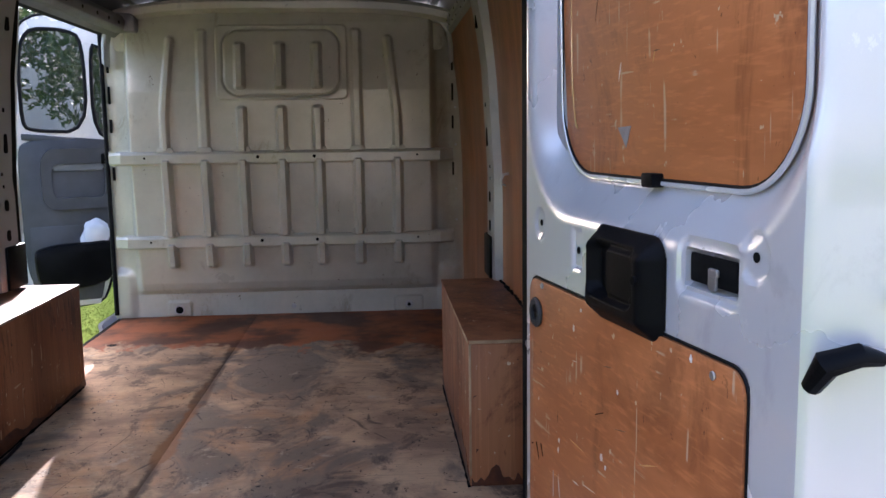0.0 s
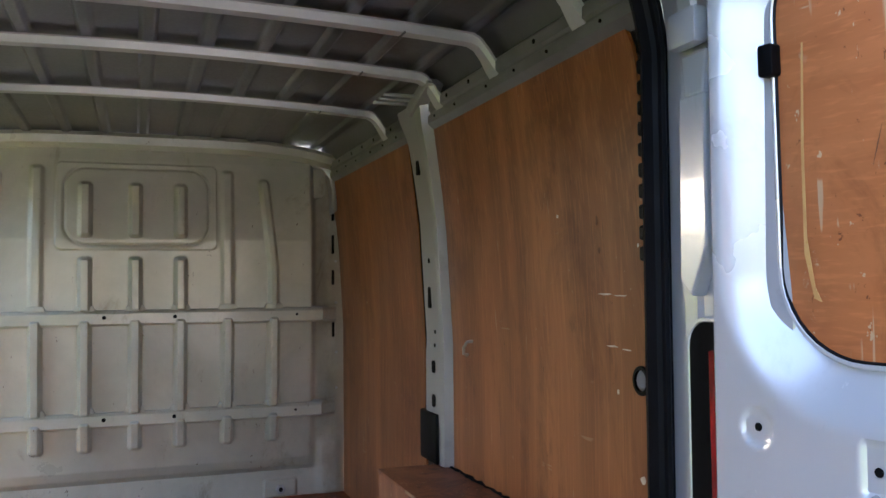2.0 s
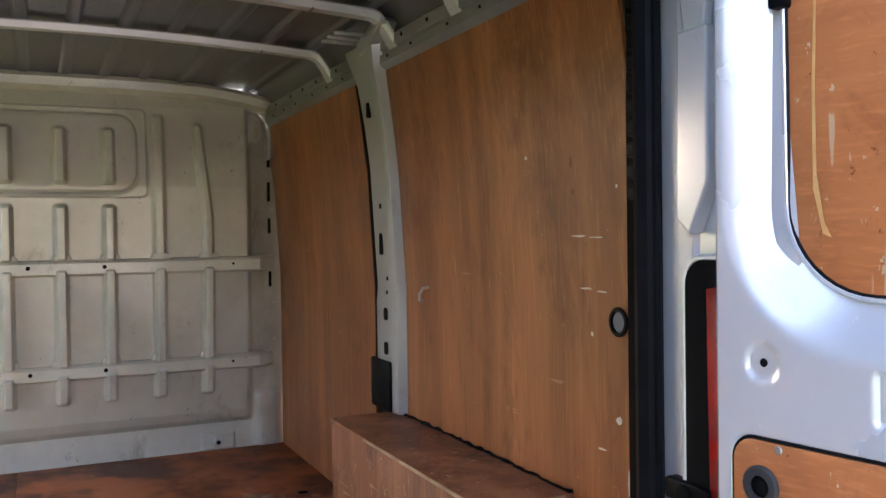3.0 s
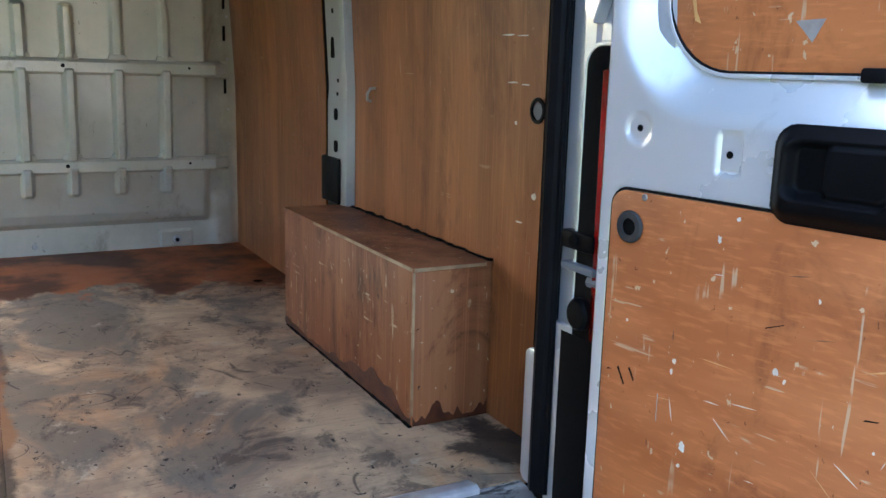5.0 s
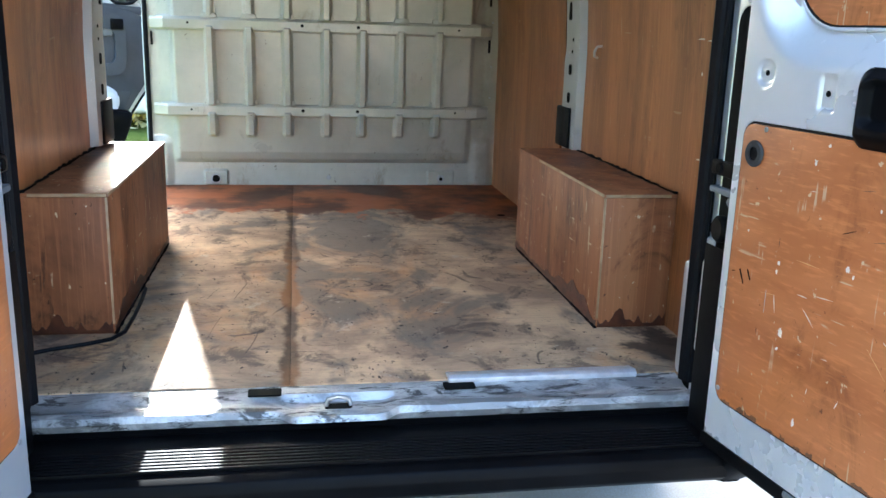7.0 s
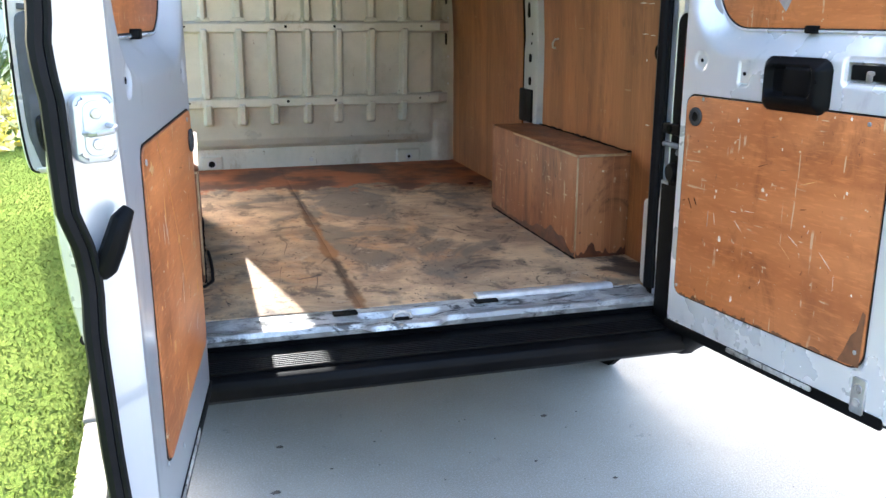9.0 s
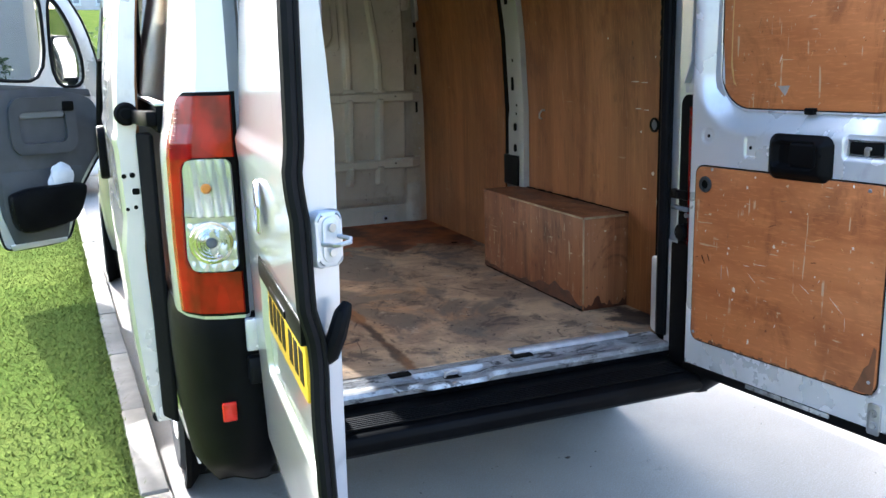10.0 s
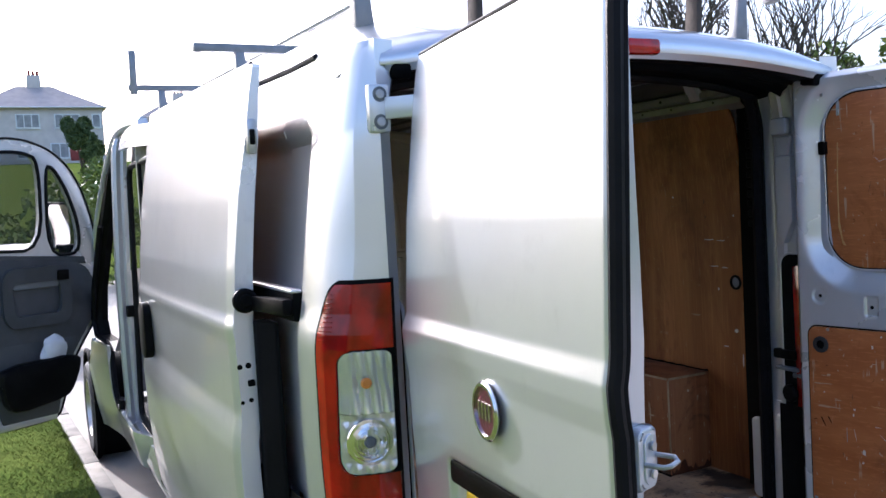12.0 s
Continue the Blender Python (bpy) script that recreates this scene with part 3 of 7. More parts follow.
        g = np.array([[(xx, py + (o if 1 <= i <= 4 else 0), pz) for i, (py, pz) in enumerate(prof)] for xx, o in zip(xs, off)])
        sheet("rail", g, PRIMER, bulk, angle=25)
        for xx in (c - 0.70, c - 0.125, c + 0.165, c + 0.70):
            part("bolt_hole", disc((xx, y0 - 0.002, z0 + 0.027), (0, -1, 0), 0.009 if abs(xx) < 0.3 else 0.006, 0.002, 10), DARK, bulk)
        # rail feet over each rib
        for xc in np.array([-0.605, -0.403, -0.207, 0.0, 0.192, 0.398, 0.606]) * 0.985 + c:
            part("rail_tab", prism([(xc - 0.043, z0 + h), (xc + 0.043, z0 + h), (xc + 0.034, z0 + h + 0.024), (xc - 0.034, z0 + h + 0.024)], "y", y0 + 0.002, y0 + 0.03, 0.004), PRIMER, bulk)
    for sx in (-1, 1):
        xx = c + sx * 0.902
        for zz, hh in ((1.90, 0.045), (1.74, 0.045), (1.58, 0.035), (1.33, 0.035)):
            part("slot", box(xx - 0.0045, xx + 0.0045, 2.925, 2.9465, zz - hh, zz + hh, 0.002), DARK, bulk)
        for zz in (0.75, 1.05, 1.22, 1.46, 1.66, 2.0):
            part("rivet", disc((c + sx * 0.918, 2.945, zz), (0, -1, 0), 0.007, 0.006, 8, 0.002), METAL, bulk)
    part("edge_seal", tube([(-0.957, 2.928, zz) for zz in np.linspace(0.57, 2.05, 20)], 0.012, 8), RUBBER, bulk, "black rubber seal down the edge of the bulkhead")
    y0 = BULK_Y - 0.036
    part("anchor_hole", disc((-0.625, y0, 0.588), (0, -1, 0), 0.021, 0.004, 20), DARK, bulk)
    part("anchor_ring", disc((-0.625, y0 + 0.001, 0.588), (0, -1, 0), 0.027, 0.006, 20, 0.002, 0.020), METAL, bulk)
    part("anchor_bolt", disc((0.62, y0, 0.588), (0, -1, 0), 0.024, 0.010, 6, 0.003), METAL, bulk)
    part("anchor_hole", disc((0.62, y0 - 0.010, 0.588), (0, -1, 0), 0.010, 0.002, 12), DARK, bulk)
    part("anchor_bolt", disc((-0.012, y0 + 0.016, 0.592), (0, -1, 0), 0.014, 0.008, 10, 0.003), METAL, bulk)
    # pressed corner brackets below the header
    for sx in (-1, 1):
        xx = c + sx * 0.86
        bend = [(xx - sx * 0.15, 2.138), (xx - sx * 0.06, 2.132), (xx - sx * 0.005, 2.112), (xx + sx * 0.03, 2.07), (xx + sx * 0.042, 2.0), (xx + sx * 0.045, 1.90)]
        strip = np.array([[(px, 2.862, pz), (px, 2.855, pz), (px - sx * 0.012, 2.852, pz - 0.012), (px - sx * 0.020, 2.857, pz - 0.018), (px - sx * 0.020, 2.93, pz - 0.018)] for px, pz in bend])
        sheet("corner_bracket", strip, PILLAR, bulk, angle=40)
        part("corner_recess", prism(round_rect(*sorted((xx - sx * 0.10, xx - sx * 0.0)), 1.96, 2.10, 0.035), "y", 2.90, 2.935, 0.004), PRIMER, bulk)
    # header across the top
    g = np.array([[(xx, yy, 2.185 - 0.075 * (xx / 0.9) ** 4 + dz) for yy, dz in ((2.97, -0.04), (2.84, -0.035), (2.80, -0.02), (2.79, 0.012), (2.80, 0.03), (2.97, 0.03))] for xx in np.linspace(-0.93, 0.9, 30)])
    sheet("header", g, PRIMER, bulk, angle=25)


def wall_linings():
    def lining(sx, y0, y1, cut=0.0, step=0.0, label=""):
        pts = [(y0, FLOOR_Z), (y1, FLOOR_Z), (y1, 2.055), (y0 + cut, 2.055)] + ([(y0 + cut * 0.4, 2.035), (y0 + cut * 0.1, 2.0), (y0, 1.95)] if cut else [])
        bm = prism(pts, "x", 0.0, 0.009)
        zs = np.linspace(FLOOR_Z, 2.055, 14)[1:-1]
        for zc in zs:
            bmesh.ops.bisect_plane(bm, geom=bm.verts[:] + bm.edges[:] + bm.faces[:], plane_co=(0, 0, zc), plane_no=(0, 0, 1))
        for w in bm.verts:
            w.co.x = sx * (float(lining_x(w.co.z)) + w.co.x)
        part("wall_panel", bm, PLY, van, label or "varnished plywood wall lining, scuffed and stained", angle=30)
    lining(1, 1.675, BULK_Y - 0.03)
    lining(1, 0.225, 1.405, 0.05)
    lining(-1, 0.225, 1.405, 0.05)
    for sx in (1, -1):
        # pressed steel pillar between the linings
        xw = sx * WALL
        y0, y1 = 1.405, 1.675
        zz = np.linspace(0.965, 2.12, 60)
        ys = np.array([y0 - 0.012, y0 - 0.010, y0 + 0.012, y0 + 0.02, y0 + 0.055, y1 - 0.13, y1 - 0.125, y1 - 0.10])
        dx = np.array([0.0, 0.030, 0.034, 0.034, 0.036, 0.036, 0.028, -0.02])
        g = np.zeros((len(zz), len(ys), 3))
        for i, z in enumerate(zz):
            flare = 0.06 * float(smooth(np.array(z), 2.00, 2.12)) + 0.02 * float(smooth(np.array(-z), -1.38, -1.30))
            lean = 0.05 * float(smooth(np.array(z), 1.85, 2.17))
            for j, (yv, d) in enumerate(zip(ys, dx)):
                stretch = flare * (j / (len(ys) - 1)) * (1 if z < 1.6 else 1.2)
                yj = yv + stretch - (0.03 * float(smooth(np.array(z), 2.03, 2.12)) if j < 3 else 0)
                g[i, j] = (sx * (float(lining_x(z)) - d - 0.25 * lean * (1 if j not in (0, 7) else 0)), yj, z)
        pil = sheet("pillar", g, PILLAR, van, "pressed silver steel side pillar with holes")
        part("pillar_gap", prism([(sx * (float(lining_x(z)) + dd), z) for z, dd in [(0.97, 0.002), (1.35, 0.002), (1.75, 0.002), (2.05, 0.002), (2.05, 0.018), (1.75, 0.018), (1.35, 0.018), (0.97, 0.018)]], "y", y1 - 0.11, y1 + 0.004), DARK, pil)
        part("pillar_cover", box(*sorted((xw - sx * 0.045, xw)), y0 + 0.035, y1 - 0.07, 0.965, 1.125, 0.006), BLACK, pil, "black plastic pillar cover")
        for zz0, hh, yy in ((1.275, 0.02, y0 + 0.075), (1.165, 0.02, y0 + 0.075), (1.50, 0.035, y0 + 0.085), (1.95, 0.05, y0 + 0.08), (1.39, 0.006, y0 + 0.05), (1.345, 0.006, y0 + 0.06), (1.62, 0.008, y0 + 0.07)):
            part("pillar_hole", prism(round_rect(yy - hh * 0.75 if hh < 0.03 else yy - 0.014, yy + hh * 0.75 if hh < 0.03 else yy + 0.014, zz0 - hh, zz0 + hh, min(hh * 0.5, 0.01), 3), "x", *sorted((sx * (float(lining_x(zz0)) - 0.0385), sx * (float(lining_x(zz0)) - 0.030)))), DARK, pil)
        # roof side rail
        ya, yb = 0.16, BULK_Y
        prof = [(0.875, 2.03), (0.858, 2.042), (0.846, 2.052), (0.843, 2.076), (0.850, 2.081), (0.850, 2.086), (0.842, 2.092), (0.840, 2.118), (0.848, 2.126), (0.90, 2.132)]
        g = np.array([[(sx * px, yy, pz) for px, pz in prof] for yy in np.linspace(ya, yb, 12)])
        rail = sheet("roof_rail", g, RAIL, van, "grey steel roof side rail with punched holes")
        for k in range(26):
            yy = 0.30 + 0.1 * k + 0.02 * (k % 3)
            if yy < BULK_Y - 0.1:
                part("rail_hole", disc((sx * (0.8425 if k % 2 else 0.845), yy, 2.105 if k % 2 else 2.066), (-sx, 0, 0), 0.006 if k % 2 else 0.004, 0.004, 8), DARK, rail)
    # deep beam over the side opening, closed by a bent box at the bulkhead
    beam = part("roof_beam", prism([(-0.905, 2.052), (-0.815, 2.045), (-0.790, 2.060), (-0.785, 2.100), (-0.800, 2.128), (-0.905, 2.140)], "y", 1.70, 2.82, 0.005), RAIL, van, "grey steel roof beam over the side opening")
    part("beam_end", prism([(-0.890, 2.050), (-0.745, 2.046), (-0.738, 2.056), (-0.738, 2.120), (-0.755, 2.138), (-0.890, 2.150)], "y", 2.78, 2.862, 0.008), RAIL, beam)
    for yy in (1.95, 2.15, 2.35, 2.52, 2.68):
        part("beam_hole", disc((-0.7865, yy, 2.082), (1, 0, 0), 0.008, 0.003, 10), DARK, beam)
    # pale scuffs and dark knocks on the lining
    rnd = random.Random(23)
    for yc, zc, ly, lz, mt in ((0.42, 1.519, 0.035, 0.003, CHIP), (0.36, 1.516, 0.03, 0.002, CHIP), (0.405, 1.409, 0.028, 0.003, CHIP), (0.35, 1.405, 0.02, 0.002, CHIP), (0.438, 1.678, 0.006, 0.014, STAIN), (0.436, 1.613, 0.005, 0.010, STAIN), (0.39, 1.315, 0.006, 0.008, CHIP), (0.254, 1.272, 0.005, 0.008, CHIP), (0.282, 1.617, 0.004, 0.006, CHIP), (0.30, 1.15, 0.012, 0.010, CHIP), (0.36, 1.08, 0.02, 0.003, CHIP), (0.27, 1.03, 0.004, 0.03, CHIP), (0.62, 1.70, 0.006, 0.006, CHIP)):
        pts = [(yc + ly * rnd.uniform(0.6, 1.0) * math.cos(a), zc + lz * rnd.uniform(0.5, 1.0) * math.sin(a)) for a in np.linspace(0, 2 * math.pi, 11)[:-1]]
        xs = float(lining_x(zc))
        part("scuff", prism(pts, "x", xs - 0.0006, xs + 0.001), mt, van)
    # hook and grommet on the lining
    hook = part("wall_hook", tube([(WALL - 0.002, 1.220, 1.372), (WALL - 0.02, 1.220, 1.37), (WALL - 0.03, 1.222, 1.352), (WALL - 0.028, 1.225, 1.335), (WALL - 0.012, 1.235, 1.33)], 0.005, 6), METAL, van, "bent steel hook")
    g = part("grommet", disc((WALL - 0.004, 0.29, 1.348), (-1, 0, 0), 0.030, 0.007, 20, 0.002, 0.022), BLACK, van, "black cable grommet in the lining")
    part("grommet_plug", disc((WALL - 0.002, 0.29, 1.348), (-1, 0, 0), 0.021, 0.006, 12, 0.003), GREYP, g)


def roof():
    ny, nx = 40, 480
    x = np.linspace(-0.90, 0.90, nx)[None, :].repeat(ny, 0)
    y = np.linspace(0.07, 3.1, ny)[:, None].repeat(nx, 1)
    wave = smooth(np.cos(x / 0.155 * 2 * np.pi), 0.55, 0.90)
    z = 2.225 - 0.035 * (x / 0.9) ** 2 - 0.14 * smooth(np.abs(x), 0.80, 0.93) - 0.013 * wave
    sheet("roof_lining", np.stack([x, y, z], -1), ROOF_IN, van, "bare grey ribbed steel roof skin seen from inside")
    xo = np.concatenate([-np.array(SKIN_X[9:]), np.linspace(-0.40, 0.40, 9), np.array(SKIN_X[9:][::-1])])
    zo = np.concatenate([SKIN_Z[9:], 2.302 - 0.045 * np.linspace(-0.40, 0.40, 9) ** 2, SKIN_Z[9:][::-1]])
    g = []
    lip = 2.132
    for yy, k in [(-0.300, 0.02), (-0.303, 0.15), (-0.294, 0.29), (-0.268, 0.42), (-0.20, 0.58), (-0.10, 0.75), (0.05, 0.90)] + [(v, 1.0) for v in np.linspace(0.30, 3.1, 15)]:
        fade = min(1.0, max(0.0, (0.05 - yy) / 0.33))
        g.append([(px, yy + fade * (0.035 * (px / 0.9) ** 2 + 0.10 * float(smooth(np.array(abs(px)), 0.83, 0.91))), (lip + (pz - lip) * k if pz > lip else pz) - fade * 0.050 * min(1.0, abs(px) / 0.8) ** 2 + float(climb(yy))) for px, pz in zip(xo, zo)])
    g = np.array(g)
    sheet("roof_skin", g, SILVER, van, "silver painted roof skin", angle=50)
    for y0 in (0.40, 0.86, 1.29, 1.90):
        g = []
        for xx in np.linspace(-0.858, 0.858, 90):
            drop = 0.036 * (xx / 0.9) ** 2 + 0.085 * float(smooth(np.array(abs(xx)), 0.77, 0.865)) ** 1.6
            zc = 2.188 - drop
            w = 0.024 + 0.012 * float(smooth(np.array(abs(xx)), 0.80, 0.87))
            g.append([(xx, y0 - w - 0.012, zc + 0.022), (xx, y0 - w, zc + 0.02), (xx, y0 - w + 0.004, zc), (xx, y0 + w - 0.004, zc), (xx, y0 + w, zc + 0.02), (xx, y0 + w + 0.012, zc + 0.022)])
        bow = sheet("roof_bow", np.array(g), BOW, van, "pale painted steel roof bow", angle=25)
        for sx in (-1, 1):
            part("bow_seam", box(sx * 0.60 - 0.002, sx * 0.60 + 0.002, y0 - 0.026, y0 + 0.026, 2.168, 2.1735, 0), GREYP, bow)
    for sx in (-1, 1):
        br = part("roof_bracket", prism([(1.25, 2.150), (1.275, 2.170), (1.33, 2.168), (1.46, 2.135), (1.50, 2.105), (1.46, 2.085), (1.40, 2.10), (1.30, 2.135)], "x", *sorted((sx * 0.80, sx * 0.868)), 0.006), PILLAR, van, "pressed grey bracket joining pillar and roof bow")
        for yy in (1.39, 1.45, 1.51):
            part("bracket_bar", box(*sorted((sx * 0.70, sx * 0.82)), yy - 0.010, yy + 0.010, 2.132, 2.142, 0.003), PILLAR, br)


def wheel_box(sx, y0, y1, z1):
    wheel_case = new("wheel_box")
    wheel_case.parent = van
    tagged(wheel_case, "stained plywood box over the wheel arch")
    xi, xo = sx * 0.70, sx * (WALL - 0.002)
    part("side_panel", box(*sorted((xi, xi + sx * 0.012)), y0 + 0.013, y1, FLOOR_Z + 0.002, z1 - 0.012, 0.0012), PLY_BOX, wheel_case)
    part("end_panel", box(*sorted((xi, xo)), y0, y0 + 0.012, FLOOR_Z + 0.002, z1 - 0.012, 0.0012), PLY_BOX, wheel_case)
    part("end_panel", box(*sorted((xi + sx * 0.012, xo)), y1 - 0.012, y1 - 0.001, FLOOR_Z + 0.002, z1 - 0.012, 0.0012), PLY_BOX, wheel_case)
    part("top_panel", box(*sorted((xi - sx * 0.003, xo)), y0 - 0.003, y1 + 0.002, z1 - 0.011, z1, 0.0012), PLY_BOX, wheel_case)
    part("edge_strip", box(*sorted((xi - sx * 0.0015, xi + sx * 0.005)), y0 - 0.002, y0 + 0.005, FLOOR_Z + 0.03, z1 - 0.012, 0.002), PLY_EDGE, wheel_case, "bare pale plywood corner edge")
    part("edge_strip", box(*sorted((xi - sx * 0.0045, xi + sx * 0.001)), y0, y1 - 0.3, z1 - 0.010, z1 - 0.001, 0.001), PLY_EDGE, wheel_case, "bare pale plywood corner edge")
    part("edge_strip", box(*sorted((xi, xo - sx * 0.02)), y0 - 0.0045, y0 - 0.001, z1 - 0.010, z1 - 0.001, 0.001), PLY_EDGE, wheel_case, "bare pale plywood corner edge")
    # damp, rust-brown line soaked up from the floor
    rnd = random.Random(8)
    for axis, a, b in (("x", y0 + 0.004, y1), ("y", min(xi, xo) + 0.004, max(xi, xo) - 0.004)):
        run = np.linspace(a, b, 70)
        h, tops = 0.03, []
        for _ in run:
            h = min(0.085, max(0.010, h + rnd.uniform(-0.018, 0.018)))
            tops.append(h)
        for _ in range(2):
            tops = tops[:1] + [(p + 2 * q + r) / 4 for p, q, r in zip(tops, tops[1:], tops[2:])] + tops[-1:]
        pts = [(a, FLOOR_Z + 0.003), (b, FLOOR_Z + 0.003)] + [(q, FLOOR_Z + 0.003 + w) for q, w in zip(run[::-1], tops)]
        if axis == "x":
            part("damp_line", prism(pts, "x", *sorted((xi - sx * 0.0012, xi + sx * 0.001))), DAMP, wheel_case, "dark rust-brown damp line")
        else:
            part("damp_line", prism(pts, "y", y0 - 0.0012, y0 + 0.001), DAMP, wheel_case, "dark rust-brown damp line")
    # ragged sealant where the box meets the wall and the floor
    rnd = random.Random(5)
    n = 40
    pts = [(xo - sx * 0.008 * rnd.random(), y0 + (y1 - y0 - 0.05) * k / n, z1 + 0.002) for k in range(n)]
    part("sealant", tube(pts, [0.003 + 0.005 * rnd.random() ** 2 for _ in pts], 6), DARK, wheel_case)
    pts = [(xi - sx * 0.002, y0 + (y1 - y0) * k / n, FLOOR_Z + 0.002) for k in range(n)]
    part("sealant", tube(pts, [0.003 + 0.004 * rnd.random() ** 2 for _ in pts], 6), DARK, wheel_case)


def rear_sill():
    prof = [(0.125, 0.525), (0.12, 0.546), (0.075, 0.543), (0.062, 0.535), (0.034, 0.533), (0.014, 0.540), (-0.002, 0.536), (-0.010, 0.522), (-0.006, 0.505), (0.004, 0.470), (0.05, 0.45)]
    xs = np.linspace(-0.80, 0.80, 220)
    g = []
    for xx in xs:
        dish = float(smooth(np.array(0.15 - abs(xx + 0.095)), 0.0, 0.05))
        row = []
        for k, (yy, zz) in enumerate(prof):
            if 3 <= k <= 7:
                yy -= 0.028 * dish * (k >= 5)
                zz -= (0.010 if k <= 4 else 0.004) * dish
            row.append((xx, yy, zz + 0.0012 * math.sin(xx * 31) * (k in (5, 6))))
        g.append(row)
    s = sheet("rear_sill", np.array(g)[:, :9], WORN, van, "scuffed bare metal rear sill", angle=30)
    sheet("sill_face", np.array(g)[:, 8:], BLACK, s, "black face below the sill", angle=30)
    part("striker_plate", prism(round_rect(-0.165, -0.025, 0.002, 0.052, 0.02), "z", 0.515, 0.5295, 0.002), WORN, s)
    part("latch_hole", prism(round_rect(-0.128, -0.062, 0.010, 0.042, 0.010), "z", 0.528, 0.5303), DARK, s)
    part("striker", tube([(-0.125, 0.026, 0.532), (-0.12, 0.026, 0.548), (-0.095, 0.026, 0.555), (-0.07, 0.026, 0.548), (-0.065, 0.026, 0.532)], 0.006, 8), METAL, s)
    for xx in (-0.27, 0.21):
        part("drain_slot", prism(round_rect(xx - 0.040, xx + 0.040, 0.066, 0.106, 0.006, 3), "z", 0.543, 0.5475), DARK, s)
    part("floor_strip", prism([(0.100, 0.545), (0.152, 0.5505), (0.152, 0.556), (0.112, 0.563), (0.100, 0.558)], "x", 0.186, 0.686, 0.001), ALU, van, "worn aluminium floor edging strip")


def rear_bumper():
    b = part("rear_bumper", prism([(0.03, 0.45), (0.025, 0.484), (-0.075, 0.491), (-0.20, 0.486), (-0.222, 0.478), (-0.23, 0.455), (-0.225, 0.425), (-0.20, 0.405), (-0.06, 0.41)], "x", -0.79, 0.79, 0.004), BLACK, van, "black plastic rear step bumper with ribbed tread")
    for k in range(7):
        yy = -0.095 - 0.0145 * k
        part("tread_rib", box(-0.74, 0.74, yy - 0.004, yy + 0.004, 0.486, 0.4945, 0.0015), BLACK, b)
    for sx in (-1, 1):
        zz = np.linspace(0.40, 0.945, 14)
        g = []
        for z in zz:
            out = np.interp(z, [0.40, 0.44, 0.60, 0.90, 0.945], [-0.02, 0.0, 0.012, 0.006, -0.004])
            xo = float(skin(z)) + out
            ry = -0.275 - out
            low = 0.06 * float(smooth(np.array(-z), -0.50, -0.40))
            yf = float(np.interp(z, [0.40, 0.50, 0.66, 0.70, 0.945], [-0.05, 0.10, 0.34, 0.40, 0.42]))
            pts = [(xo, yf), (xo, min(0.10, yf - 0.02)), (xo - 0.004, -0.05), (xo - 0.03, -0.15), (xo - 0.075, ry + 0.045), (xo - 0.13, ry), (0.80, ry - 0.0), (0.775, ry + 0.02), (0.765, -0.05)]
            g.append([(sx * px, py + low * (k >= 4), z) for k, (px, py) in enumerate(pts)])
        corner = sheet("bumper_corner", np.array(g), BLACK, van, "black plastic bumper corner", angle=50)
        part("corner_base", prism([(sx * px, py) for px, py, _ in [(abs(q[0]), q[1], 0) for q in g[0]]], "z", 0.396, 0.402), BLACK, corner)
        part("reflector", box(*sorted((sx * 0.885, sx * 0.925)), -0.296, -0.282, 0.635, 0.69, 0.004), RED_REFLECTOR, corner, "small red rear reflector")
        part("buffer", box(*sorted((sx * 0.80, sx * 0.845)), -0.315, -0.27, 0.74, 0.82, 0.01), RUBBER, corner)


def lamp_path(z, sx, grow=0.0):
    X = float(skin(z))
    return [(sx * (X - 0.006 + grow), -0.03), (sx * (X - 0.010 + grow), -0.12), (sx * (X - 0.03 + grow), -0.195 - grow), (sx * (X - 0.07 + grow * 0.7), -0.25 - grow), (sx * (X - 0.12), -0.272 - grow), (sx * 0.84, -0.282 - grow), (sx * 0.815, -0.280 - grow)]


def along(path, a, b, n):
    """Points between the shares a and b of a path's length."""
    p = np.array(path)
    s = np.r_[0, np.cumsum(np.hypot(*(p[1:] - p[:-1]).T))]
    t = np.linspace(a, b, n) * s[-1]
    return np.stack([np.interp(t, s, p[:, 0]), np.interp(t, s, p[:, 1])], -1)


def recess(z):
    """Share of the pressed recess in which the sliding door runs, over the height."""
    z = np.asarray(z, float)
    return smooth(z, 0.60, 0.70) * smooth(-z, -1.97, -1.90)


def lamp_left(z):
    """Share of the lamp's outline at its outer side, chamfered towards the top."""
    return 0.335 + 0.26 * (1 - np.sqrt(1 - np.clip((z - 1.352) / 0.205, 0, 1) ** 2)) + 0.03 * np.clip((1.12 - z) / 0.2, 0, 1) ** 2


